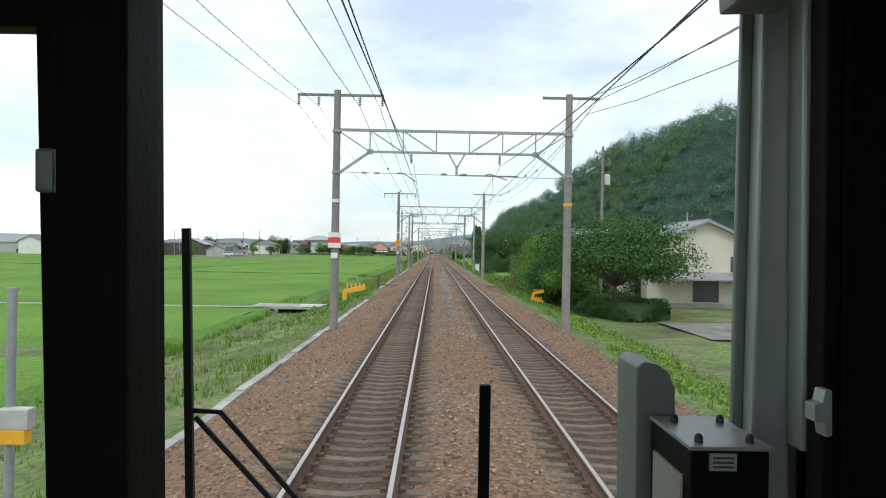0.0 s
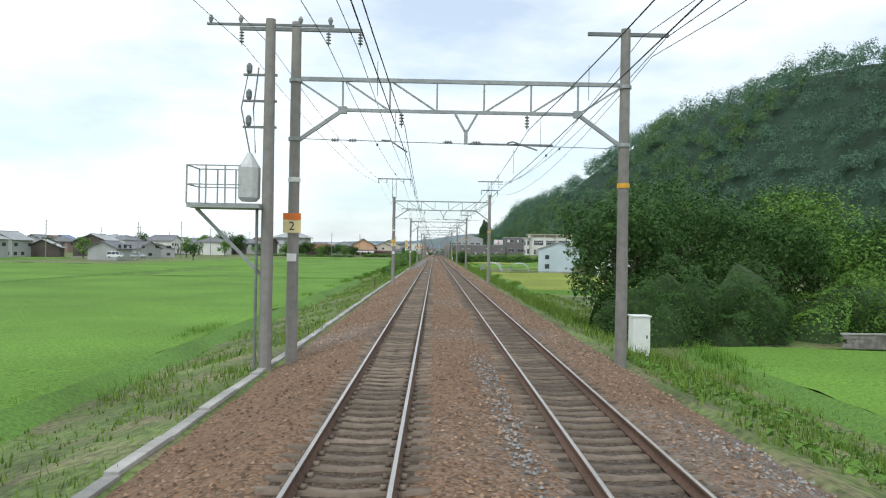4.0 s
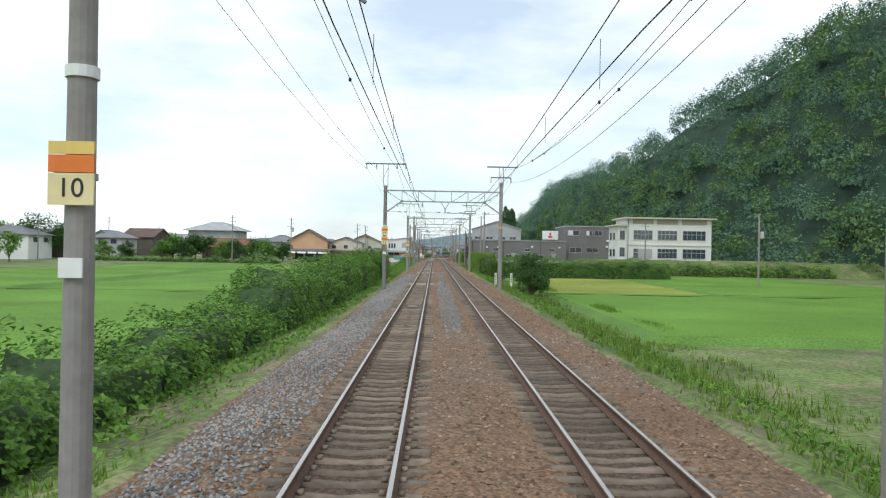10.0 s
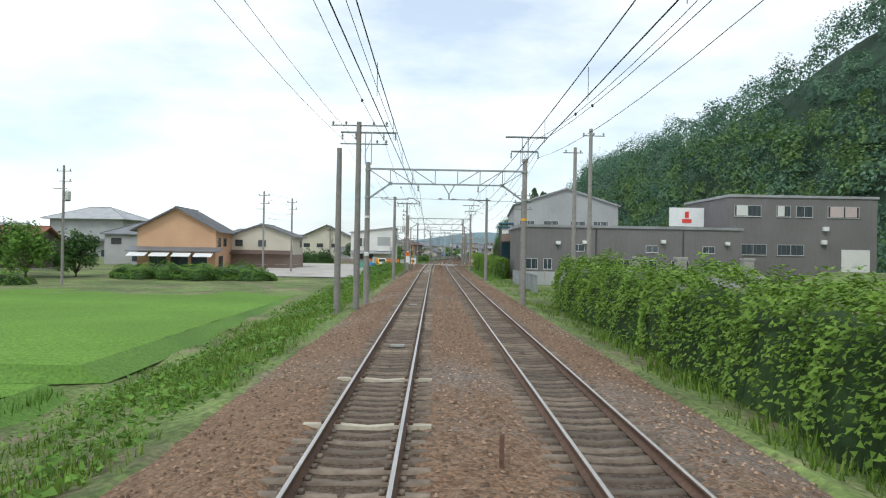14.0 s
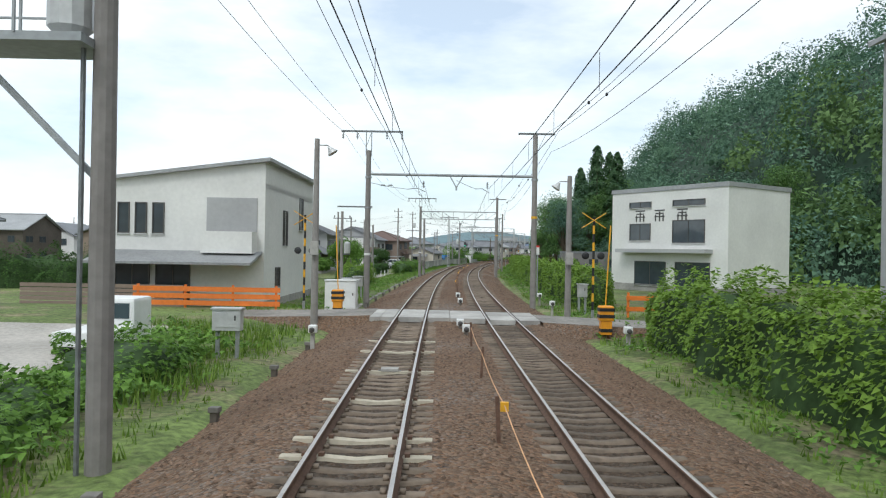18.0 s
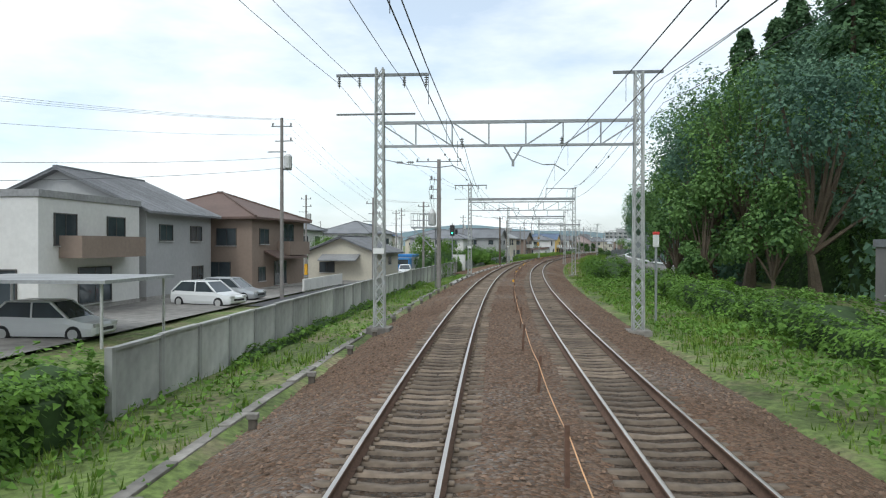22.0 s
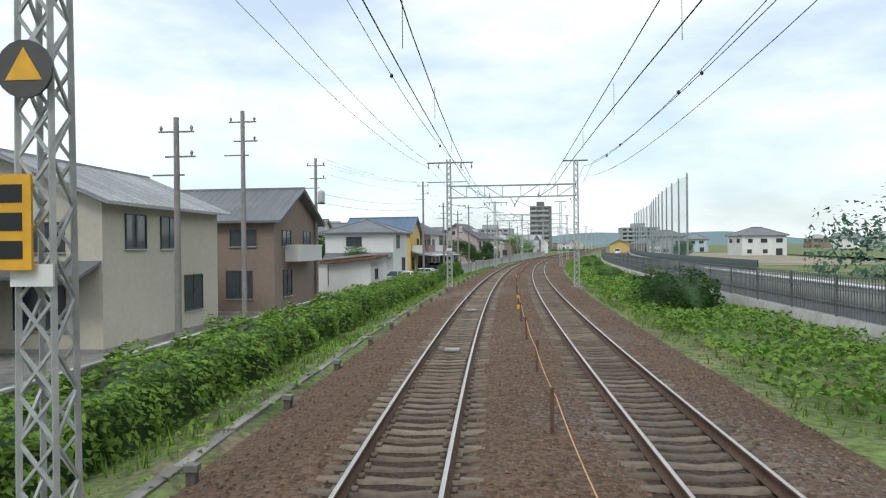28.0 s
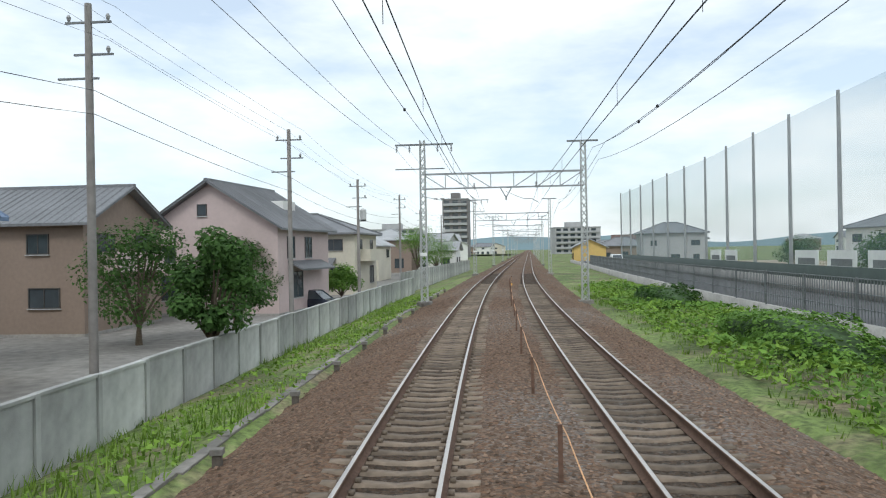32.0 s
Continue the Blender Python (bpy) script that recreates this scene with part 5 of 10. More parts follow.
for s, o, h, r, k, sd in ((58, 12.2, 4.6, 2.6, LEAF_MID, 2), (63, 16.5, 5.4, 3.2, LEAF_DARK, 3), (61, 11.0, 4.2, 2.4, LEAF_DARK, 14),
                          (72, 13.0, 6.0, 3.2, LEAF_MID, 4), (81, 13.4, 6.2, 3.4, LEAF_MID, 5), (89, 14.5, 5.8, 3.0, LEAF_DARK, 16), (146, 11.5, 7.6, 3.8, LEAF_DARK, 6), (150, 15.5, 9.2, 4.6, LEAF_DARK, 7),
                          (147, 20.0, 7.8, 4.4, LEAF_DARK, 8), (150, 25.0, 8.4, 4.6, LEAF_MID, 9), (149, 30.5, 8.0, 4.6, LEAF_DARK, 10), (154, 36.0, 8.0, 4.6, LEAF_DARK, 11), (160, 28.0, 9.6, 4.8, LEAF_DARK, 12), (158, 20.0, 8.6, 4.6, LEAF_DARK, 15)):
    tree(s, o, -1.9, h, r, k, 100 + sd, leaves=9000, size=0.15 if s < 100 else 0.2, low=0.08 if s > 100 else 0.2, lobes=14, three=True)
# the foot of the hill beside the line
rt = np.random.RandomState(77)
for i in range(36):
    s = 572 + i * 5.6 + rt.uniform(-2, 2)
    o = float(np.interp(s, [570, 618, 632, 700, 775], [38, 37, 24.5, 23.5, 25.5])) + (rt.uniform(-0.5, 2.0) if i % 2 else rt.uniform(3.5, 8.5))
    h = rt.uniform(0.8, 1.12) * float(np.interp(s, [570, 630, 670, 720, 775], [15, 19, 21, 19, 13]))
    tree(s, o, -0.5, h, h * rt.uniform(0.25, 0.32), (LEAF_FOOT, LEAF_FOREST_HAZED, LEAF_FOOT)[i % 3], 200 + i, "tall leafy forest tree at the foot of the hill", 9000, 0.25, 0.05, lobes=22, three=True)
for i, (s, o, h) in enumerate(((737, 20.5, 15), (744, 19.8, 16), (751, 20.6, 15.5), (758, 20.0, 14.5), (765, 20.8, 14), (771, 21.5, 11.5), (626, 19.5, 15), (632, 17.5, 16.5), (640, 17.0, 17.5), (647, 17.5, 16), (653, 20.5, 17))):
    tree(s, o, -0.5, h, h * 0.3, (LEAF_FOREST_HAZED, LEAF_FOOT)[i % 2], 250 + i, "tall leafy forest tree at the edge of the woods", 9000, 0.24, 0.05, lobes=20, three=True)
hedge(626, 700, 22.4, 26.5, -0.6, 6.5, LEAF_FOOT, 90, "tall tangled growth at the edge of the woods", per=50, size=0.19, rag=0.55)
hedge(698, 776, 22.6, 26.5, -0.6, 4.8, LEAF_FOOT, 91, "tall tangled growth at the edge of the woods", per=50, size=0.19, rag=0.55)
for s, o, h in ((624, 16.5, 7.0), (630, 14.2, 8.0), (637, 14.0, 8.6), (643, 14.5, 7.5), (628, 13.0, 3.4)):
    tree(s, o, -0.6, h, h * 0.3, LEAF_PALE if s < 615 else LEAF_FOOT, 240 + int(s) % 9, "feathery pale green bamboo clump" if s < 615 else "feathery green bamboo clump at the woods", 2600, 0.2, 0.1, squash=1.2)
for s, o, h, r in ((572, -14.5, 5.0, 2.8), (581, -15.5, 4.6, 2.6), (556, -14.5, 3.4, 1.8), (722, -23, 6.4, 3.4), (729, -20, 5.2, 2.8), (706, -9.8, 2.8, 1.6), (713, -8.6, 2.6, 1.5), (719, -10.5, 3.0, 1.7)):
    tree(s, o, -0.95, h, r, LEAF_MID, 260 + int(s) % 17, "round garden tree with fresh green leaves", 3200, 0.2, 0.12, lobes=11)
for s, o, h, r, k, sd in ((596, -13.5, 3.6, 1.8, LEAF_DARK, 1), (738, -16.5, 4.4, 2.6, LEAF_DARK, 5), (672, -24, 5.0, 2.8, LEAF_MID, 7), (820, -17, 4.4, 2.2, LEAF_DARK, 8), (869, -7.4, 4.6, 1.4, LEAF_DARK, 9), (893, -15, 5.2, 2.0, LEAF_DARK, 10),
                          (862, -14.5, 5.4, 2.2, LEAF_DARK, 11), (960, -14, 8.0, 4.0, LEAF_MID, 12), (975, -13, 7.0, 3.4, LEAF_MID, 13), (905, -12, 3.2, 1.7, LEAF_MID, 14), (879, -15, 5.6, 2.7, LEAF_DARK, 20), (884, -12.5, 4.4, 2.0, LEAF_DARK, 21),
                          (905, 30, 4.0, 2.4, LEAF_DARK, 17), (930, 33, 4.4, 2.4, LEAF_DARK, 18)):
    tree(s, o, -0.95, h, r, k, 300 + sd, leaves=4800, size=0.155, low=0.15, lobes=12, three=True)

# ---- buildings ----


def window(parent, face, u, z, w, h, wall, frame_mat=FRAME_DARK, mull=1, blind=False, far=False):
    """A sliding window on a wall. face: pose whose x runs along the wall and -y points out of it."""
    bm = bmesh.new()
    t = 0.055
    for q in ((u - w / 2, z, u + w / 2, z + t), (u - w / 2, z + h - t, u + w / 2, z + h), (u - w / 2, z + t, u - w / 2 + t, z + h - t), (u + w / 2 - t, z + t, u + w / 2, z + h - t)):
        box(bm, q[0], -0.07, q[1], q[2], 0.02, q[3])
    for i in range(mull):
        x = u - w / 2 + w * (i + 1) / (mull + 1)
        box(bm, x - 0.025, -0.05, z + t, x + 0.025, 0.02, z + h - t)
    if far:
        box(bm, u - w / 2 + t, -0.025, z + t, u + w / 2 - t, -0.012, z + h - t, mi=1)
        bmesh.ops.transform(bm, matrix=face, verts=bm.verts)
        return part("window", bm, [frame_mat, GLASS], parent)
    bmesh.ops.transform(bm, matrix=face, verts=bm.verts)
    f = part("window", bm, frame_mat, parent)
    bm = block(u - w / 2 + t, -0.025, z + t, u + w / 2 - t, -0.012, z + h - t)
    bmesh.ops.transform(bm, matrix=face, verts=bm.verts)
    part("pane", bm, GLASS if not blind else WALLS["white"], f)
    bm = block(u - w / 2 - 0.05, -0.11, z - 0.05, u + w / 2 + 0.05, 0.02, z)
    bmesh.ops.transform(bm, matrix=face, verts=bm.verts)
    part("sill", bm, FRAME_PALE, f)
    return f


def faces(w, d):
    """The four walls: front (towards the oncoming train), right, back, left."""
    return {"front": Matrix.Translation((0, -d / 2, 0)), "right": Matrix.Translation((w / 2, 0, 0)) @ Matrix.Rotation(radians(90), 4, "Z"),
            "back": Matrix.Translation((0, d / 2, 0)) @ Matrix.Rotation(radians(180), 4, "Z"), "left": Matrix.Translation((-w / 2, 0, 0)) @ Matrix.Rotation(radians(-90), 4, "Z")}


def gable_roof(parent, w, d, z, rise, over, ridge, material, wall, ribs=0.0):
    """Two slabs with thickness, a ridge cap, gable triangles, and rows of tiles."""
    L, W = (d, w) if ridge == "y" else (w, d)
    turn = Matrix.Identity(4) if ridge == "y" else Matrix.Rotation(radians(90), 4, "Z")
    sl = rise / (W / 2)
    e = W / 2 + over
    roof = None
    bm = bmesh.new()
    for sg in (-1, 1):
        prof = [(0, z + rise), (sg * e, z - sl * over), (sg * e, z - sl * over + 0.14), (0, z + rise + 0.16)]
        a = [bm.verts.new((x, -L / 2 - over, q)) for x, q in prof]
        b = [bm.verts.new((x, L / 2 + over, q)) for x, q in prof]
        for k in range(4):
            bm.faces.new((a[k], a[(k + 1) % 4], b[(k + 1) % 4], b[k]))
        bm.faces.new(a[::-1]), bm.faces.new(b)
    bmesh.ops.recalc_face_normals(bm, faces=bm.faces)
    bmesh.ops.transform(bm, matrix=turn, verts=bm.verts)
    roof = part("roof", bm, material, parent)
    bm = block(-0.13, -L / 2 - over - 0.03, z + rise + 0.06, 0.13, L / 2 + over + 0.03, z + rise + 0.27)
    bmesh.ops.transform(bm, matrix=turn, verts=bm.verts)
    part("ridge_cap", bm, material, roof)
    if ribs:
        V, F, k = [], [], 0
        n = int((L + 2 * over) / ribs)
        for sg in (-1, 1):
            for i in range(n + 1):
                y = -L / 2 - over + (L + 2 * over) * i / n
                r = 0.045
                for (x, q) in ((0.05 * sg, z + rise + 0.15), (sg * (e + 0.01), z - sl * over + 0.13)):
                    for dx, dz in ((-r, 0), (0, 0.06), (r, 0)):
                        V.append(tuple(turn @ Vector((x, y + dx, q + dz))))
                F += [(k, k + 1, k + 4, k + 3), (k + 1, k + 2, k + 5, k + 4)]
                k += 6
        ob = part("tile_ribbing", mesh_of("tile_ribbing", np.array(V), np.array(F), material), None, roof)
        ob["kind"] = "stuff"
    for y in (-L / 2 + 0.005, L / 2 - 0.005):
        bm = bmesh.new()
        pts = [(-W / 2, y, z - 0.02), (W / 2, y, z - 0.02), (0, y, z + rise)]
        vs = [bm.verts.new(p) for p in pts]
        vs2 = [bm.verts.new((p[0], p[1] * 0.97, p[2])) for p in pts]
        bm.faces.new(vs), bm.faces.new(vs2[::-1])
        for i in range(3):
            bm.faces.new((vs[i], vs[(i + 1) % 3], vs2[(i + 1) % 3], vs2[i]))
        bmesh.ops.recalc_face_normals(bm, faces=bm.faces)
        bmesh.ops.transform(bm, matrix=turn, verts=bm.verts)
        part("gable", bm, wall, parent)
    return roof


def hip_roof(parent, w, d, z, rise, over, material, ribs=0.0):
    a, b = w / 2 + over, d / 2 + over
    k = abs(a - b)
    r0, r1 = ((-(a - b), 0), (a - b, 0)) if a > b else ((0, -(b - a)), (0, b - a))
    bm = bmesh.new()
    zl = z - 0.12
    lo = [bm.verts.new(c) for c in ((-a, -b, zl), (a, -b, zl), (a, b, zl), (-a, b, zl))]
    mid = [bm.verts.new(c) for c in ((-a, -b, zl + 0.16), (a, -b, zl + 0.16), (a, b, zl + 0.16), (-a, b, zl + 0.16))]
    top = [bm.verts.new((*r0, z + rise)), bm.verts.new((*r1, z + rise))]
    bm.faces.new(lo[::-1])
    for i in range(4):
        bm.faces.new((lo[i], lo[(i + 1) % 4], mid[(i + 1) % 4], mid[i]))
    if a > b:
        bm.faces.new((mid[0], mid[1], top[1], top[0])), bm.faces.new((mid[2], mid[3], top[0], top[1]))
        bm.faces.new((mid[1], mid[2], top[1])), bm.faces.new((mid[3], mid[0], top[0]))
    else:
        bm.faces.new((mid[1], mid[2], top[1], top[0])), bm.faces.new((mid[3], mid[0], top[0], top[1]))
        bm.faces.new((mid[0], mid[1], top[0])), bm.faces.new((mid[2], mid[3], top[1]))
    bmesh.ops.recalc_face_normals(bm, faces=bm.faces)
    roof = part("roof", bm, material, parent)
    bm = bmesh.new()
    bar(bm, (*r0, z + rise + 0.05), (*r1, z + rise + 0.05), 0.24, 0.2)
    for q, c in ((r0, (-a, -b)), (r1, (a, b)), (r0 if a > b else r1, (-a, b)), (r1 if a > b else r0, (a, -b))):
        bar(bm, (*q, z + rise + 0.03), (c[0], c[1], zl + 0.2), 0.18, 0.14)
    part("ridge_cap", bm, material, roof)
    return roof


HOMES = []


def house(s, o, turn, w, d, h, wall, roof, kind="gable", ridge="x", rise=None, over=0.55, zb=-1.0, label="", wins=None, storeys=2, ribs=0.45, seed=0, porch=None, balcony=None, frame_mat=FRAME_DARK, name="house", far=False):
    """A dwelling with walls, roof and windows. wins: {face: [(u, z, w, h), ...]}."""
    rng = random.Random(seed + int(s * 10))
    dz, far = sink(s, o), far or abs(o) > 28
    zb, h = zb - dz, h + dz
    HOMES.append((s, o))
    ob = empty(name, M(s, o, zb, turn), label or "two-storey house with %s walls" % wall, "house", "houses along the line")
    wm, rm = WALLS[wall], ROOFS[roof]
    part("wall", block(-w / 2, -d / 2, -0.3, w / 2, d / 2, h), wm, ob)
    part("footing", block(-w / 2 - 0.03, -d / 2 - 0.03, -0.35, w / 2 + 0.03, d / 2 + 0.03, 0.3), CONCRETE, ob, "grey concrete footing")
    rise = rise if rise is not None else min(w, d) * 0.24
    if kind == "gable":
        gable_roof(ob, w, d, h, rise, over, ridge, rm, wm, ribs)
    elif kind == "hip":
        hip_roof(ob, w, d, h, rise, over, rm)
    elif kind == "shed":
        bm = bmesh.new()
        prof = [(-w / 2 - over, h - 0.05), (w / 2 + over, h + rise), (w / 2 + over, h + rise + 0.18), (-w / 2 - over, h + 0.13)]
        a = [bm.verts.new((x, -d / 2 - over, q)) for x, q in prof]
        b = [bm.verts.new((x, d / 2 + over, q)) for x, q in prof]
        for k in range(4):
            bm.faces.new((a[k], a[(k + 1) % 4], b[(k + 1) % 4], b[k]))
        bm.faces.new(a[::-1]), bm.faces.new(b)
        bmesh.ops.recalc_face_normals(bm, faces=bm.faces)
        part("roof", bm, rm, ob)
        bm = bmesh.new()
        prof = [(-w / 2, h - 0.3), (w / 2, h - 0.3), (w / 2, h + rise - 0.04 * rise), (-w / 2, h + 0.02)]
        a = [bm.verts.new((x, -d / 2 + 0.004, q)) for x, q in prof]
        b = [bm.verts.new((x, d / 2 - 0.004, q)) for x, q in prof]
        for k in range(4):
            bm.faces.new((a[k], a[(k + 1) % 4], b[(k + 1) % 4], b[k]))
        bm.faces.new(a[::-1]), bm.faces.new(b)
        bmesh.ops.recalc_face_normals(bm, faces=bm.faces)
        part("upper_wall", bm, wm, ob)
    else:
        bm = block(-w / 2 - 0.08, -d / 2 - 0.08, h, w / 2 + 0.08, d / 2 + 0.08, h + 0.35, 0.02)
        part("roof", bm, rm, ob, "flat roof with a low parapet")
    F = faces(w, d)
    if wins is None:
        wins = {}
        for f, ln in (("front", w), ("right" if o < 0 else "left", d)):
            row = []
            for k in range(storeys):
                n = max(1, int(ln / 3.2))
                for i in range(n):
                    if rng.random() < (0.55 if far else 0.86):
                        tall = k == 0 and rng.random() < 0.4
                        row.append((-ln / 2 + ln * (i + 0.5) / n + rng.uniform(-0.2, 0.2), 0.45 + k * 2.75 if tall else 0.95 + k * 2.75, rng.choice((1.2, 1.7, 1.7)), 1.75 if tall else 1.05))
            wins[f] = row
    for f, row in wins.items():
        for u, z, ww, hh in row:
            window(ob, F[f], u, z + dz, ww, hh, wm, frame_mat, 1 if ww > 0.7 else 0, far=far)
    if porch:
        f, z, dep, ln, pm = porch
        z += dz
        bm = bmesh.new()
        vs = [(-ln / 2, 0, z + 0.55), (ln / 2, 0, z + 0.55), (ln / 2, -dep, z), (-ln / 2, -dep, z)]
        a = [bm.verts.new(c) for c in vs]
        b = [bm.verts.new((c[0], c[1], c[2] - 0.12)) for c in vs]
        bm.faces.new(a), bm.faces.new(b[::-1])
        for i in range(4):
            bm.faces.new((a[i], a[(i + 1) % 4], b[(i + 1) % 4], b[i]))
        bmesh.ops.recalc_face_normals(bm, faces=bm.faces)
        bmesh.ops.transform(bm, matrix=F[f], verts=bm.verts)
        part("lean_to_roof", bm, ROOFS[pm], ob)
    if balcony:
        f, u, z, ww, dep, bm_wall = balcony
        z += dz
        bm = bmesh.new()
        box(bm, u - ww / 2, -dep, z, u + ww / 2, 0, z + 0.15), box(bm, u - ww / 2, -dep, z + 0.15, u + ww / 2, -dep + 0.08, z + 1.1)
        box(bm, u - ww / 2, -dep + 0.08, z + 0.15, u - ww / 2 + 0.08, 0, z + 1.1), box(bm, u + ww / 2 - 0.08, -dep + 0.08, z + 0.15, u + ww / 2, 0, z + 1.1)
        bmesh.ops.transform(bm, matrix=F[f], verts=bm.verts)
        part("balcony", bm, WALLS[bm_wall], ob)
    return ob


def taper_panel(x0, x1):
    """A thin sheet sloping outwards before a house front."""
    bm = bmesh.new()
    top = [bm.verts.new(q) for q in ((x0, -7.1, 2.62), (x1, -7.1, 2.62), (x1, -8.5, 2.15), (x0, -8.5, 2.15))]
    low = [bm.verts.new((v.co.x, v.co.y, v.co.z - 0.05)) for v in top]
    bm.faces.new(top), bm.faces.new(low[::-1])
    for i in range(4):
        bm.faces.new((top[i], low[i], low[(i + 1) % 4], top[(i + 1) % 4]))
    bmesh.ops.recalc_face_normals(bm, faces=bm.faces)
    return bm


# far side of the rice fields: the edge of the town
ru = random.Random(5)
for i in range(46):
    s = 300 + i * 9.5 + ru.uniform(-3, 3)
    o = -ru.choice((92, 120, 150, 190)) - ru.uniform(0, 22) + (i * 0.7 if i > 20 else 0)
    house(s, o, ru.choice((0, 0, 20, -25, 90)), ru.uniform(9, 13), ru.uniform(8, 11), ru.choice((3.6, 5.8, 5.8, 6.0)), ru.choice(("white", "grey", "white", "grey", "wood", "white")), ru.choice(("tile", "tile", "pale", "tile", "blue")),
          ru.choice(("gable", "hip", "gable")), ru.choice(("x", "y")), zb=-2.0 if s < 400 else -1.0, storeys=2, ribs=0, seed=i, far=True, label="distant tile-roofed house beyond the rice fields")
house(352, -150, 0, 22, 12, 4.6, "white", "pale", "flat", zb=-2.0, storeys=1, ribs=0, label="long low white building beyond the fields")
house(330, -200, 0, 34, 14, 5.5, "grey", "pale", "gable", zb=-2.0, storeys=1, ribs=0, label="long grey shed beyond the fields")
oh = house(477.5, -36.3, 4, 11, 10, 6.0, "orange", "tile", "gable", "y", zb=-1.0, rise=3.0, over=0.8, label="two-storey orange-rendered house with a grey tiled gable roof", porch=("front", 2.9, 2.0, 13, "tile"),
      wins={"front": [(-2.6, 0.5, 2.4, 1.8), (0.4, 0.5, 2.4, 1.8), (3.2, 0.5, 2.2, 1.8)], "right": [(-3, 3.6, 1.7, 1.3), (0.5, 3.6, 1.7, 1.3), (-2, 0.4, 2.4, 1.8)]})
gh = house(487, -26.5, 0, 10, 8, 5.4, "cream", "tile", "gable", "y", zb=-1.0, rise=1.7, label="two-storey house, pale above brown boards, under grey tiles", porch=("front", 2.6, 1.6, 10, "brown"))
part("board_cladding", block(-5.08, -4.08, -0.3, 5.08, 4.08, 2.5), WALLS["brown"], gh, "dark brown boarding round the ground floor")
house(492, -48, 0, 11, 9, 5.4, "grey", "tile", "hip", zb=-1.0, label="grey two-storey house with a tiled hip roof")
house(560, -94, 0, 20, 14, 10.4, "grey", "pale", "hip", zb=-1.0, rise=3.4, over=1.6, label="very large pale-walled house under a broad tiled hip roof", porch=("front", 4.6, 2.4, 22, "tile"))
for i, (s, o, h) in enumerate(((449, -38.2, 5.6), (446, -42, 6.3), (450, -46, 6.6), (446, -50, 6.2), (451, -54, 6.0), (456, -60, 6.8), (454, -66, 5.2), (458, -73, 5.6), (452, -80, 5.0))):
    tree(s, o, -1.6, h, h * 0.52, (LEAF_DARK, LEAF_MID, LEAF_DARK)[i % 3], 880 + i, "dense dark garden tree at the edge of the rice", 2600, 0.3, 0.05, lobes=13, three=True)
hedge(-84, -36, 436, 439, -1.8, 1.5, LEAF_MID, 889, "low scrub along the edge of the rice fields", across=True, rag=0.7, per=40, size=0.2)
house(565, -31.5, 6, 14, 10, 6.4, "cream", "tile", "gable", "y", zb=-0.8, rise=3.2, over=0.9, label="large old house with a broad dark tiled gable roof")
for x in (-4.6, -1.6, 1.4, 4.4):
    part("awning", taper_panel(x - 1.25, x + 1.25), WHITE, oh, "white sloping awning sheet")
hedge(-37, -22, 527, 531, -1.0, 3.0, LEAF_DARK, 166, "dark overgrown shrubs before old houses", across=True, rag=0.5)
tree(526, -17.5, -0.9, 5.2, 2.6, LEAF_DARK, 167, "dense dark garden tree beside a white house", 4200, 0.2, 0.1, lobes=12, three=True)
hedge(-34, -16, 446, 450, -1.0, 1.5, LEAF_MID, 168, "rambling shrubs along the edge of the fields", across=True, rag=0.8)
house(535, -45, 0, 11, 9, 5.4, "white", "tile", "hip", zb=-0.8, label="white two-storey house with a tiled roof")
house(468, -58, 0, 12, 9, 3.6, "wood", "rust", "gable", "x", zb=-1.0, storeys=1, label="low wooden barn with a rusty roof")
# white house with a mono-pitch roof beside the crossing
wh = house(519.5, -12.2, 0, 8.4, 12.5, 6.4, "white", "pale", "shed", zb=-0.5, rise=1.1, over=0.3, storeys=2, label="modern white two-storey house with a mono-pitch roof",
           wins={"front": [(-3.1, 3.7, 0.62, 1.6), (-2.2, 3.7, 0.62, 1.6), (-1.3, 3.7, 0.62, 1.6), (-2.6, 0.3, 1.8, 1.9), (-0.5, 0.3, 1.8, 1.9)], "right": [(-2.2, 3.2, 0.3, 2.0), (-1.5, 3.2, 0.3, 2.0), (2.4, 4.2, 1.0, 2.0), (-3.5, 0.9, 1.0, 1.1)]},
           porch=("front", 2.3, 2.2, 8.2, "pale"), balcony=("front", 2.5, 2.75, 2.6, 0.9, "white"))
# no hollow here: a flat grey panel gives the recess its shade
bm = block(1.2, -6.3, 3.85, 3.8, -6.22, 5.6)
part("balcony_recess", bm, WALLS["grey"], wh, "grey panel for the shade of a recess above the balcony")
# houses past the crossing
house(545, -16.5, 0, 6, 9, 1.7, "wood", "rust", "shed", zb=-0.9, rise=-0.5, storeys=1, label="low lean-to shed with a rusty sheet roof", wins={})
house(577, -21.5, 3, 7, 7, 2.9, "wood", "tile", "gable", "y", zb=-0.9, rise=1.6, over=0.7, storeys=1, label="small old wooden house with a tiled roof", porch=("front", 2.2, 1.2, 7, "tile"))
house(562, -24, 3, 8, 8, 2.8, "grey", "tile", "gable", "x", zb=-0.9, rise=1.7, over=0.7, storeys=1, label="low old house with a grey tiled roof")
house(591, -26.2, 3, 11.5, 10, 5.9, "grey", "tile", "gable", "y", zb=-0.9, rise=2.3, over=1.0, label="large two-storey grey house with a heavy grey tiled gable", porch=("front", 2.6, 1.5, 11.5, "tile"))
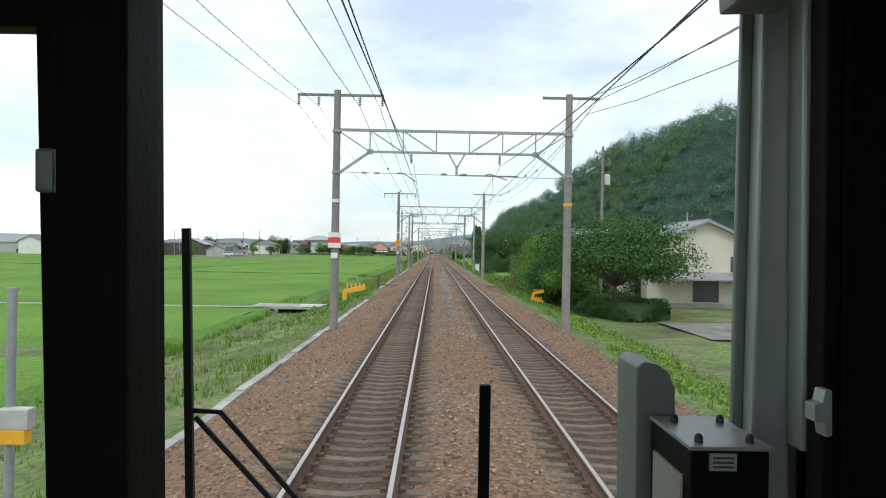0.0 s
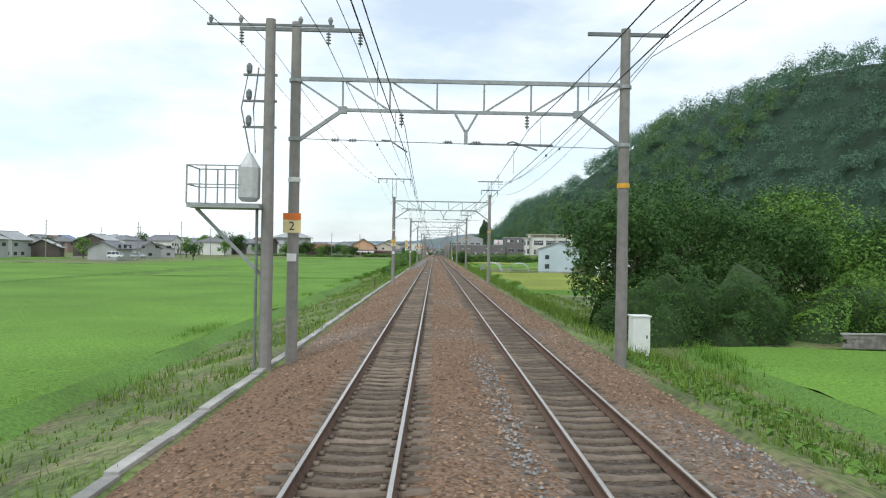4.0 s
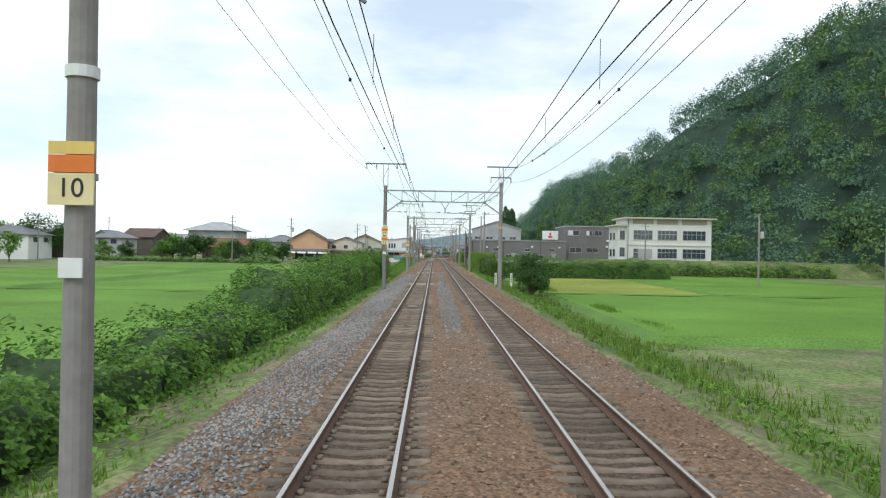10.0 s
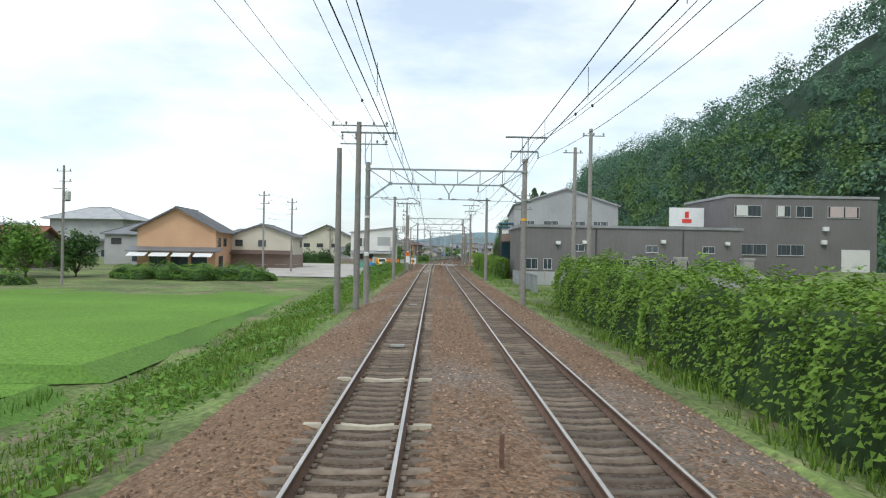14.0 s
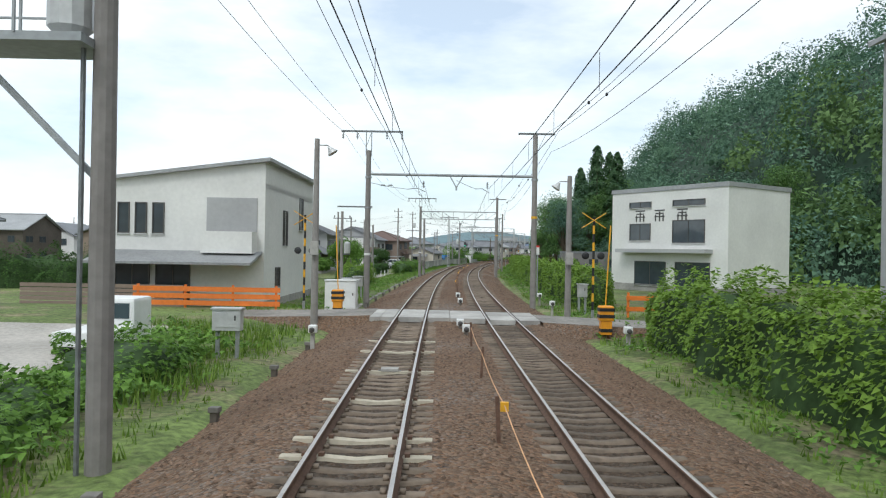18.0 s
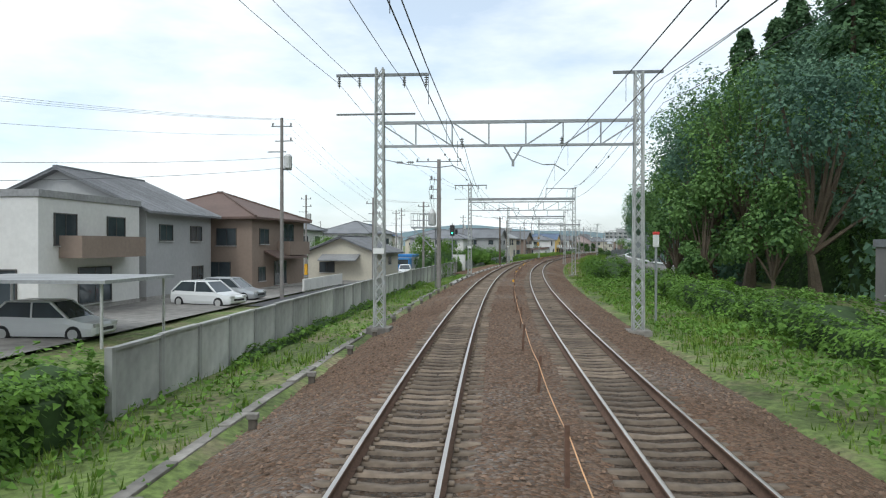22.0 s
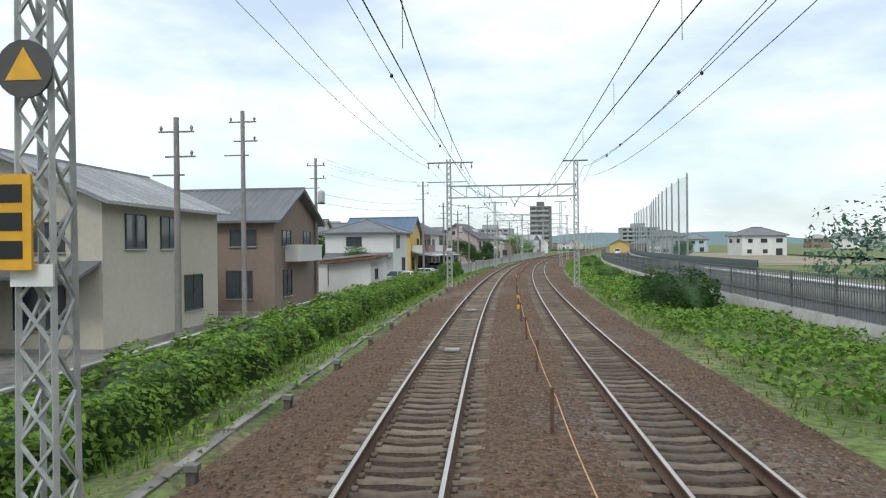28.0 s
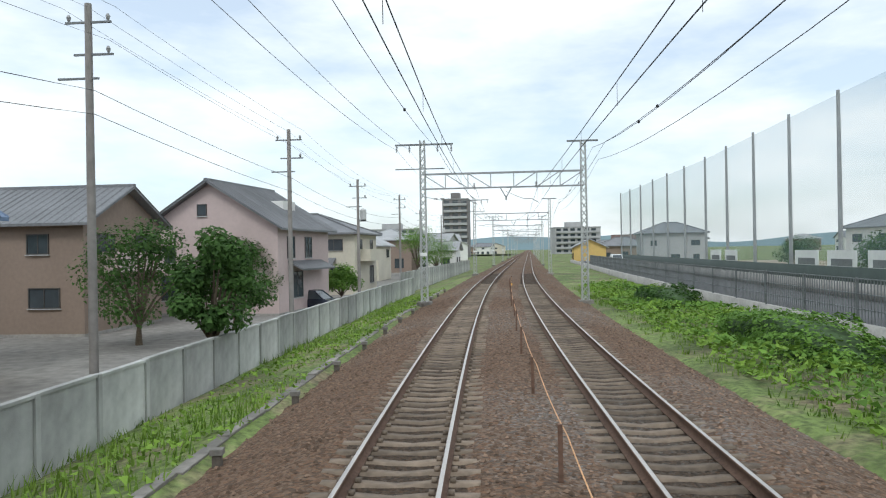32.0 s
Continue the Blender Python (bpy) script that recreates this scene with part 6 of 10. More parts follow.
house(618.5, -24.3, 0, 8.5, 9, 5.7, "white", "flat", "flat", zb=-0.9, label="cream flat-roofed two-storey house", balcony=("right", 0, 2.8, 6, 1.2, "brown"),
      wins={"front": [(-3, 3.2, 0.5, 1.7), (-2, 3.2, 0.5, 1.7), (-1, 3.2, 0.5, 1.7), (2, 0.4, 2.4, 1.9)], "right": [(-2.5, 3.4, 1.8, 1.6), (2, 3.4, 1.8, 1.6), (0, 0.4, 3, 1.9)]})
house(628, -25.5, 0, 11, 9, 5.6, "grey", "tile", "gable", "y", zb=-0.9, rise=2.4, label="grey two-storey house with a dark gable roof")
house(638.7, -22.2, -4, 10.5, 10, 5.6, "brown", "brown", "hip", zb=-1.0, rise=2.2, label="two-storey taupe house with a brown hip roof", porch=("right", 2.6, 1.2, 6, "brown"),
      wins={"front": [(-3, 3.7, 1.2, 1.1), (3.2, 3.5, 1.6, 1.3), (-2.6, 0.5, 1.7, 1.8), (2.6, 0.4, 1.9, 1.9)], "right": [(-3, 3.6, 1.6, 1.2), (1.5, 3.6, 2.4, 1.7), (0, 0.4, 2.4, 1.9), (-3.4, 0.8, 1.2, 1.1)]}, balcony=("right", 1.5, 2.75, 4.2, 1.1, "brown"))
cp_ = empty("carport", M(608, -15.2, -0.95), "low carport with a pale flat roof on thin posts", "carport")
part("roof", block(-3.5, -2.5, 2.2, 3.5, 2.5, 2.32), ROOFS["pale"], cp_)
for x in (-3.2, 3.2):
    for y in (-2.2, 2.2):
        part("post", block(x - 0.04, y - 0.04, 0, x + 0.04, y + 0.04, 2.2), FRAME_PALE, cp_)
cp2 = empty("carport", M(845, -11.6, -0.98), "long carport with a white sheet roof on thin posts", "carport")
part("roof", block(-2.2, -6.0, 2.3, 2.4, 6.0, 2.4), WALLS["white"], cp2)
for x in (-2.0, 2.2):
    for y in (-5.7, 0, 5.7):
        part("post", block(x - 0.05, y - 0.05, -0.68, x + 0.05, y + 0.05, 2.3), FRAME_PALE, cp2)
gy = empty("garden_wall", M(634, -13.6, -1.0), "low white block garden wall before a house", "wall")
for i in range(7):
    part("block_panel", block(-0.08, i * 1.6, 0, 0.08, i * 1.6 + 1.56, 1.0, 0.01), WALLS["white"], gy)
house(656, -15.4, -4, 7.0, 8.5, 2.9, "cream", "tile", "gable", "y", zb=-1.0, rise=1.35, storeys=1, label="cream bungalow with a grey gable roof", wins={"front": [(-1.5, 0.8, 1.6, 1.1)], "right": [(1, 1.5, 0.9, 0.9)]}, porch=("front", 2.1, 1.3, 4, "pale"))
for i, (s, o, w, wl_, rf, kd) in enumerate(((676, -33, 11, "white", "tile", "hip"), (690, -38, 12, "grey", "tile", "gable"), (705, -31, 10, "white", "tile", "hip"), (722, -36, 11, "cream", "blue", "gable"), (735, -45, 12, "white", "tile", "hip"), (770, -34, 13, "grey", "tile", "hip"),
                                            (765, -24, 10, "white", "tile", "gable"), (752, -44, 11, "white", "pale", "gable"), (780, -33, 11, "cream", "tile", "hip"), (700, -52, 12, "white", "tile", "gable"), (760, -58, 12, "grey", "tile", "gable"), (800, -40, 11, "brown", "tile", "gable"))):
    house(s, o, (0, 12, -10)[i % 3], w, 9, 5.6, wl_, rf, kd, "xy"[i % 2], zb=-1.0, seed=i, label="two-storey %s house with a tiled roof" % wl_)
house(741, -23.5, 0, 11, 10, 5.0, "white", "tile", "hip", zb=-1.0, rise=2.0, label="white two-storey house under a broad grey hip roof")
house(774, -18.6, 0, 8.5, 11, 5.6, "cream", "pale", "gable", "y", zb=-1.0, rise=1.8, label="cream two-storey house with a shallow gable roof", porch=("front", 2.6, 1.5, 8.4, "tile"),
      wins={"front": [(-2.4, 3.5, 1.4, 1.1), (1.8, 3.5, 1.8, 1.2), (-2, 0.4, 1.8, 1.8), (1.6, 0.4, 2.2, 1.8)], "right": [(-3, 3.6, 1.7, 1.5), (0, 3.6, 1.7, 1.5), (2.5, 0.5, 2.0, 1.8)]})
house(755, -17, 0, 8, 9, 5.4, "grey", "tile", "gable", "x", zb=-1.0, label="pale clapboard house with grey tiles")
house(789, -17.2, 0, 8.5, 9, 5.4, "brown", "tile", "gable", "x", zb=-1.0, label="brown two-storey house with pale tiles", balcony=("right", 0, 2.7, 5, 1.0, "white"))
house(805, -13.4, 0, 5.5, 6, 2.4, "white", "pale", "shed", zb=-1.0, rise=0.5, storeys=1, label="low white garage beside a house", wins={"front": [(0, 0.2, 2.4, 1.9)]})
house(800, -11.6, 0, 3.5, 4, 2.3, "white", "rust", "shed", zb=-1.0, rise=0.4, storeys=1, label="small white shed with a rusty roof edge", wins={"right": [(0, 0.9, 1.0, 0.9)]})
house(826.5, -17.2, 0, 8.2, 8, 5.3, "white", "tile", "hip", zb=-1.0, rise=1.6, label="white two-storey house with a dark tiled roof", porch=("front", 2.4, 1.2, 8, "tile"),
      wins={"front": [(-0.6, 3.7, 1.9, 1.1), (2.2, 0.4, 1.4, 1.9), (-2.4, 0.7, 1.5, 1.3)], "right": [(-1.5, 3.4, 1.6, 1.6), (1.5, 0.4, 1.8, 1.9)]})
for i, (s, o, wl_, rf, rg) in enumerate(((838.5, -18.2, "yellow", "blue", "x"), (845.5, -18, "brown", "tile", "y"), (852.5, -18, "white", "tile", "y"), (861.5, -18.5, "brown", "tile", "y"), (841, -32, "white", "tile", "x"), (856, -31, "cream", "tile", "x"), (872, -30, "pink", "brown", "x"))):
    house(s, o, 0, 9, 6.6, 5.5, wl_, rf, "gable", rg, zb=-1.0, rise=2.0, over=0.4, seed=40 + i, label="narrow two-storey row house under dark tiles", porch=("right", 2.5, 1.8, 6.2, "pale"), balcony=("right", 0, 2.7, 4.5, 0.9, ("white", "brown")[i % 2]))
house(886, -24, 0, 9, 8, 5.4, "brown", "tile", "gable", "x", zb=-1.0, label="brown two-storey house with a tiled roof", balcony=("right", 0, 2.7, 5, 1.0, "pink"))
house(868, -19.5, 0, 6.0, 7, 5.2, "yellow", "blue", "gable", "y", zb=-1.0, rise=1.8, label="yellow weatherboard house with a blue-grey roof", porch=("front", 2.5, 1.2, 5.4, "brown"))
pk = house(897.5, -17.2, -6, 9.5, 9, 5.4, "pink", "tile", "gable", "y", zb=-1.0, rise=2.9, label="pale pink house with a steep dark gable roof", wins={"front": [(0.8, 3.1, 1.5, 1.1), (-0.6, 6.1, 0.7, 0.8), (-3.2, 3.0, 1.2, 1.2), (-3, 0.5, 1.6, 1.7)], "right": [(-2.5, 3.2, 1.2, 1.5), (0.5, 3.2, 1.2, 1.5), (-1.5, 0.5, 1.8, 1.8)]}, porch=("right", 2.5, 1.1, 6, "tile"))
part("dormer", block(1.2, 0.5, 6.6, 2.9, 2.6, 8.0), WALLS["white"], pk, "white dormer")
house(916, -17.5, 0, 10.5, 9.5, 5.3, "cream", "tile", "hip", zb=-1.0, rise=2.0, label="cream house with a grey hip roof", balcony=("right", 0, 2.7, 7, 1.2, "cream"), porch=("front", 2.5, 1.4, 7, "tile"))
house(925, -28, 0, 11, 9, 5.6, "grey", "tile", "gable", "x", zb=-1.0, label="grey two-storey house with a tiled roof")
house(985, -16, 0, 12, 9, 3.6, "white", "pale", "gable", "x", zb=-1.0, rise=1.5, storeys=1, label="low white hall with a pale gable roof")
for i in range(26):
    s = 945 + i * 17
    side = -1 if i % 3 else 1
    house(s, side * ru.uniform(17, 50) + (6 if side > 0 else 0), ru.choice((0, 15, -12)), ru.uniform(9, 13), 9, ru.choice((5.5, 5.6, 6.2)), ru.choice(("white", "grey", "cream", "brown", "blue")), ru.choice(("tile", "pale", "brown", "tile")), ru.choice(("gable", "hip")), ru.choice("xy"), zb=-1.0, ribs=0, seed=70 + i, far=True, label="two-storey house far along the line")


def town_house(s, o, turn, w, d, h, rise, wall, roof, hip):
    """A house of the town behind: walls with gables, a roof with eaves, a few windows."""
    zb = float(base_left(s)) if o < 0 else float(base_right(s))
    ob = empty("house", M(s, o, zb, turn), "%s house with a %s roof in the town" % ({"wood": "dark wooden", "cream": "cream-rendered"}.get(wall, wall + "-walled"), {"tile": "dark tiled", "pale": "pale tiled", "brown": "brown slate"}.get(roof, roof)), "house", "houses of the town")
    top = 0.0 if hip else rise
    bm = bmesh.new()
    ends = [[bm.verts.new((x, y, z)) for x, z in ((-w / 2, -0.3), (w / 2, -0.3), (w / 2, h), (0, h + top * 0.97), (-w / 2, h))] for y in (-d / 2, d / 2)]
    for i in range(5):
        bm.faces.new((ends[0][i], ends[0][(i + 1) % 5], ends[1][(i + 1) % 5], ends[1][i]))
    bm.faces.new(ends[0][::-1]), bm.faces.new(ends[1])
    part("wall", bm, WALLS[wall], ob)
    bm = bmesh.new()
    e, sl = 0.6, rise / (w / 2)
    if hip:
        run = d / 2 - w / 2 + 0.4
        lo = [bm.verts.new((x, y, h - sl * e)) for x, y in ((-w / 2 - e, -d / 2 - e), (w / 2 + e, -d / 2 - e), (w / 2 + e, d / 2 + e), (-w / 2 - e, d / 2 + e))]
        up = [bm.verts.new((v.co.x, v.co.y, v.co.z + 0.16)) for v in lo]
        r0, r1 = bm.verts.new((0, -run, h + rise + 0.16)), bm.verts.new((0, run, h + rise + 0.16))
        for f in ((up[3], up[0], r0, r1), (up[1], up[2], r1, r0), (up[0], up[1], r0), (up[2], up[3], r1), lo[::-1]):
            bm.faces.new(f)
        for i in range(4):
            bm.faces.new((lo[i], lo[(i + 1) % 4], up[(i + 1) % 4], up[i]))
    else:
        for sg in (-1, 1):
            prof = [(0, h + rise), (sg * (w / 2 + e), h - sl * e), (sg * (w / 2 + e), h - sl * e + 0.16), (0, h + rise + 0.2)]
            ra, rb_ = ([bm.verts.new((x, y, q)) for x, q in prof] for y in (-d / 2 - e, d / 2 + e))
            for k in range(4):
                bm.faces.new((ra[k], ra[(k + 1) % 4], rb_[(k + 1) % 4], rb_[k]))
            bm.faces.new(ra[::-1]), bm.faces.new(rb_)
    bmesh.ops.recalc_face_normals(bm, faces=bm.faces)
    part("roof", bm, ROOFS[roof], ob)
    F = faces(w, d)
    side = "right" if o < 0 else "left"
    for f, u, z in (("front", -w * 0.22, h - 1.9), ("front", w * 0.22, h - 1.9), (side, -d * 0.15, h - 1.9)):
        window(ob, F[f], u, z, 1.7, 1.2, None, FRAME_DARK, 1, far=True)
    return ob


rw = random.Random(31)
for s_lo, s_hi, o_lo, o_hi, count in ((440, 530, -190, -46, 34), (480, 600, -330, -190, 8), (575, 720, -95, -34, 18), (700, 900, -95, -30, 26), (900, 1060, -70, -20, 14)):
    placed = 0
    for _ in range(900):
        s, o = rw.uniform(s_lo, s_hi), rw.uniform(o_lo, o_hi)
        if placed == count or any(abs(s - a) < 12 and abs(o - b) < 12.5 for a, b in HOMES):
            continue
        HOMES.append((s, o))
        placed += 1
        w = rw.uniform(8, 11)
        look_ = (rw.choice((0, 90, 8, -10, 82)), w, rw.uniform(w, w + 3), rw.choice((5.2, 5.6, 6.0)), rw.uniform(1.7, 2.6), rw.choice(("white", "grey", "cream", "wood", "white", "brown")), rw.choice(("tile", "tile", "pale", "tile", "brown", "tile")), rw.random() < 0.35)
        if s > 530 or o < -90:
            town_house(s, o, *look_)
for i, (s, o, h) in enumerate(((446, -101, 11.5), (452, -95, 9.5), (444, -108, 9.0), (470, -150, 10), (452, -62, 6.5), (458, -70, 6.0), (500, -120, 8), (515, -95, 7.5), (600, -60, 7), (640, -44, 6.5), (668, -32, 5.5), (690, -27, 5), (700, -26, 4.6), (748, -30, 6), (812, -26, 5.5), (835, -27, 6), (874, -27, 6.5), (940, -22, 7))):
    tree(s, o, float(base_left(s)) + sink(s, o), h, h * 0.55, (LEAF_DARK, LEAF_DARK, LEAF_MID)[i % 3], 420 + i, "dense dark tree among the houses of the town", 2600 if s < 600 else 3400, 0.5 if o < -58 else 0.26, 0.06, lobes=13, three=True)
YARD = mat("yard_dirt_and_asphalt", (0.21, 0.20, 0.185), 0.95, 0, 0.3, 2.0, 0.35, 0.12, 0.4, 14)
for a, b, edge in ((585, 664, -13.4), (664, 748, -14.0), (748, 1000, -8.3)):
    tagged(new("yard_ground", sheet("yard_ground", np.arange(a, b + 0.1, 4.0), [-160, -100, -60, -45, -34, -26, -20, -16, edge], lambda s, o: base_left(s) + 0.14 + 0.02 * wobble(s, o, 4, 0.5) - 0.3 * (o < -150), YARD)), "grey-brown yards and lanes between the houses", "ground", kind="structure")
# flats and offices far ahead


def slab_block(s, o, turn, w, d, floors, wall, label):
    ob = empty("apartment_building", M(s, o, -1.0, turn), label, "building", "far blocks")
    h = floors * 3.0
    part("wall", block(-w / 2, -d / 2, 0, w / 2, d / 2, h), WALLS[wall], ob)
    part("roof", block(-w / 2 - 0.2, -d / 2 - 0.2, h, w / 2 + 0.2, d / 2 + 0.2, h + 0.5), ROOFS["flat"], ob)
    part("lift_house", block(-w * 0.2, -d * 0.2, h + 0.5, w * 0.15, d * 0.3, h + 3.4), WALLS[wall], ob)
    F = faces(w, d)
    for f in range(floors):
        bm = block(-w / 2 + 0.6, -1.2, f * 3.0 + 0.1, w / 2 - 0.6, 0.0, f * 3.0 + 1.2)
        bmesh.ops.transform(bm, matrix=F["front"], verts=bm.verts)
        part("balcony", bm, WALLS["grey"], ob)
        for i in range(int(w / 4)):
            window(ob, F["front"], -w / 2 + 2 + i * 4, f * 3.0 + 1.25, 2.6, 1.4, None, far=True)


slab_block(1180, -30, 0, 12, 12, 9, "taupe", "nine-storey grey apartment block far along the line")
slab_block(1260, 30, 10, 26, 14, 5, "grey", "five-storey pale block far ahead")
slab_block(1230, -70, 0, 30, 14, 5, "grey", "five-storey pale block far ahead")
slab_block(1040, -110, 20, 34, 12, 4, "grey", "four-storey pale block far away")

# right-hand side
house(64, 24, 0, 10, 9, 5.0, "cream", "pale", "gable", "y", zb=-1.8, rise=2.2, label="beige house with a pale tiled gable roof", wins={"front": [(-3, 3.2, 1.2, 1.1), (2.6, 3.0, 1.0, 1.3), (0, 0.4, 2.2, 1.9)], "left": [(-2, 3.2, 1.6, 1.1), (2, 0.5, 1.7, 1.7)]}, porch=("front", 2.4, 2.0, 9, "pale"))
house(66, 33, 0, 9, 9, 5.4, "cream", "pale", "gable", "y", zb=-1.8, rise=2.2, label="beige two-storey house with a pale tiled roof")
house(99, 24.6, 0, 8.5, 12, 5.6, "cream", "pale", "gable", "x", zb=-1.8, rise=2.0, label="large beige barn-like house with a pale corrugated roof")
house(268, 29.5, -8, 9, 11, 5.2, "blue", "pale", "gable", "y", zb=-1.9, rise=1.5, over=0.25, label="pale blue-grey sheet-metal barn with a shallow gable", wins={"front": [(-2.6, 3.0, 0.9, 0.9), (-2.6, 0.9, 1.0, 1.0)], "left": [(0, 3.0, 1.2, 0.9)]})
house(276, 37, -8, 7, 8, 3.2, "grey", "blue", "shed", zb=-1.9, rise=0.5, storeys=1, label="open-fronted shed with a blue-green roof")
house(282, 47, 0, 9, 9, 5.4, "white", "pale", "gable", "x", zb=-1.9, label="white two-storey house with a pale roof")
house(272, 55, 0, 10, 9, 5.8, "white", "tile", "hip", zb=-1.9, label="white two-storey house with a dark hip roof")
tagged(new("grass_bank", sheet("grass_bank", [396, 398, 400, 402, 404, 408, 416, 424, 434, 446], np.array([31, 32.5, 34, 36, 40, 46, 54, 64, 76, 90]),
                               lambda s, o: -2.1 + 3.4 * np.clip((s - 397) / 6, 0, 1) * np.clip((o - 31) / 4, 0, 1) * np.clip((446 - s) / 8, 0, 1) + 0.12 * wobble(s, o, 31, 0.6), GRASS_SOIL)), "grassy bank raising the office above the rice", "bank", kind="structure")
hedge(34, 78, 396.5, 402.5, -1.9, 2.6, LEAF_PALE, 178, "tall rank grass and weeds on a bank", across=True, rag=0.5, per=32, size=0.2)
of = empty("office_building", M(428, 53.8, 1.2), "cream two-storey flat-roofed office with wide multi-paned windows", "building")
part("wall", block(-9.5, -5, -1.2, 9.5, 5, 9.3), WALLS["white"], of)
part("roof", block(-10.4, -5.9, 9.3, 10.4, 5.6, 9.6, 0.03), WALLS["cream"], of, "thin flat roof slab with deep eaves")
part("floor_ledge", block(-9.5, -5.14, 3.3, 9.5, -5.0, 3.5), WALLS["cream"], of)
Fo = faces(19, 10)
for u, w in ((-5.95, 4.3), (-0.45, 4.4), (5.6, 5.2)):
    part("brown_panel", block(u - w / 2 - 0.2, -5.05, 8.1, u + w / 2 + 0.2, -5.0, 9.2), WALLS["brown_pale"], of, "pale brown panel below the eaves")
    for z in (0.5, 4.6):
        f = window(of, Fo["front"], u, z, w, 2.15, None, FRAME_PALE, 4)
        part("transom", block(u - w / 2 + 0.05, -5.06, z + 1.25, u + w / 2 - 0.05, -4.99, z + 1.33), FRAME_PALE, f)
part("shutter", block(-7.0, -5.09, 0.55, -3.9, -5.03, 2.6), WALLS["grey"], of, "grey boarded half of a window")
part("stair_wing", block(-11.4, -4.2, -1.2, -9.5, 4, 7.7), WALLS["white"], of)
part("wing_roof", block(-12.2, -5.0, 7.7, -9.5, 4.6, 7.95, 0.02), WALLS["cream"], of)
for z in (0.8, 4.6):
    window(of, Matrix.Translation((0, -4.2, 0)), -10.4, z, 1.1, 2.0, None, FRAME_DARK, 1)
    for u in (-2, 1):
        window(of, Matrix.Translation((-1.9, 0, 0)) @ Fo["left"], u, z, 1.6, 1.6, None)
part("downpipe", tube(bmesh.new(), [(-9.35, -5.15, -1), (-9.35, -5.15, 9.2)], 0.06, 6), FRAME_DARK, of)



def factory(s0, s1, o0, o1, h, label, wall="taupe", wins=(), rise=0.0, name="factory_building", turn=0.0, roof="tile"):
    ob = empty(name, M((s0 + s1) / 2, (o0 + o1) / 2, -0.9, turn), label, "building")
    w, d = o1 - o0, s1 - s0
    part("wall", block(-w / 2, -d / 2, -0.3, w / 2, d / 2, h), WALLS[wall], ob)
    V, F, k = [], [], 0
    for i in range(int(w / 0.6)):
        x = -w / 2 + 0.3 + i * 0.6
        V += [(x - 0.05, -d / 2 - 0.002, 0), (x, -d / 2 - 0.035, 0), (x + 0.05, -d / 2 - 0.002, 0), (x - 0.05, -d / 2 - 0.002, h), (x, -d / 2 - 0.035, h), (x + 0.05, -d / 2 - 0.002, h)]
        F += [(k, k + 1, k + 4, k + 3), (k + 1, k + 2, k + 5, k + 4)]
        k += 6
    for i in range(int(d / 0.6)):
        y = -d / 2 + 0.3 + i * 0.6
        V += [(-w / 2 - 0.002, y - 0.05, 0), (-w / 2 - 0.035, y, 0), (-w / 2 - 0.002, y + 0.05, 0), (-w / 2 - 0.002, y - 0.05, h), (-w / 2 - 0.035, y, h), (-w / 2 - 0.002, y + 0.05, h)]
        F += [(k, k + 1, k + 4, k + 3), (k + 1, k + 2, k + 5, k + 4)]
        k += 6
    rb_ = part("wall_ribs", mesh_of("wall_ribs", np.array(V), np.array(F), WALLS[wall]), None, ob)
    rb_["kind"] = "stuff"
    if rise:
        gable_roof(ob, w, d, h, rise, 0.3, "y", ROOFS["pale"], WALLS[wall], 0.8)
    else:
        part("roof", block(-w / 2 - 0.15, -d / 2 - 0.15, h, w / 2 + 0.15, d / 2 + 0.15, h + 0.3), ROOFS[roof], ob, "flat roof with a thin fascia")
    Fc = faces(w, d)
    for f, u, z, ww, hh in wins:
        window(ob, Fc[f], u, z, ww, hh, None, FRAME_PALE, 1)
    return ob


low = factory(450, 463, 10.9, 35.6, 6.3, "long low taupe factory with ribbed cladding and a pale roof edge", roof="pale",
              wins=tuple(("front", u, 1.6, w, 1.2) for u, w in ((-11.3, 1.4), (-9.5, 0.95), (-6.85, 1.5), (-2.7, 1.6), (-1.0, 1.5), (1.75, 2.1), (5.4, 2.0), (9.0, 2.0))) + (("front", -6.1, 3.66, 1.5, 0.8), ("front", 2.2, 3.66, 1.4, 0.8), ("front", 8.6, 3.66, 1.4, 0.8)))
for u in (-12.25, -4.1, 5.7):
    part("downpipe", tube(bmesh.new(), [(u, -6.6, 0), (u, -6.6, 6.2)], 0.07, 6), FRAME_DARK, low)
for u, z in ((-8.4, 4.4), (-5.4, 4.5), (3.4, 4.7), (10.6, 4.6)):
    part("floodlight", block(u - 0.25, -6.95, z, u + 0.25, -6.55, z + 0.38, 0.03), WHITE, low, "white wall floodlight")
two = factory(455, 470, 36.2, 54, 10.5, "two-storey taupe factory office with pale blinds in its windows", roof="pale",
              wins=(("front", -6.7, 8.2, 3.2, 1.35), ("front", -2.4, 8.2, 1.7, 1.35), ("front", 0.1, 8.2, 2.0, 1.35), ("front", 4.8, 8.2, 3.8, 1.35), ("front", -6.0, 3.6, 3.2, 1.3), ("front", -1.5, 3.6, 3.2, 1.3)))
for u, z, w in ((-7.4, 8.3, 1.3), (-2.7, 8.3, 0.8), (4.0, 8.3, 1.6), (5.7, 8.3, 1.4)):
    part("blind", block(u - w / 2, -7.56, z, u + w / 2, -7.53, z + 1.2), WALLS["white"] if u < 3 else WALLS["pink"], two, "pale blind drawn in a window")
part("shutter_door", block(4.6, -7.62, -0.2, 8.0, -7.5, 4.4), WALLS["white"], two, "white roller shutter")
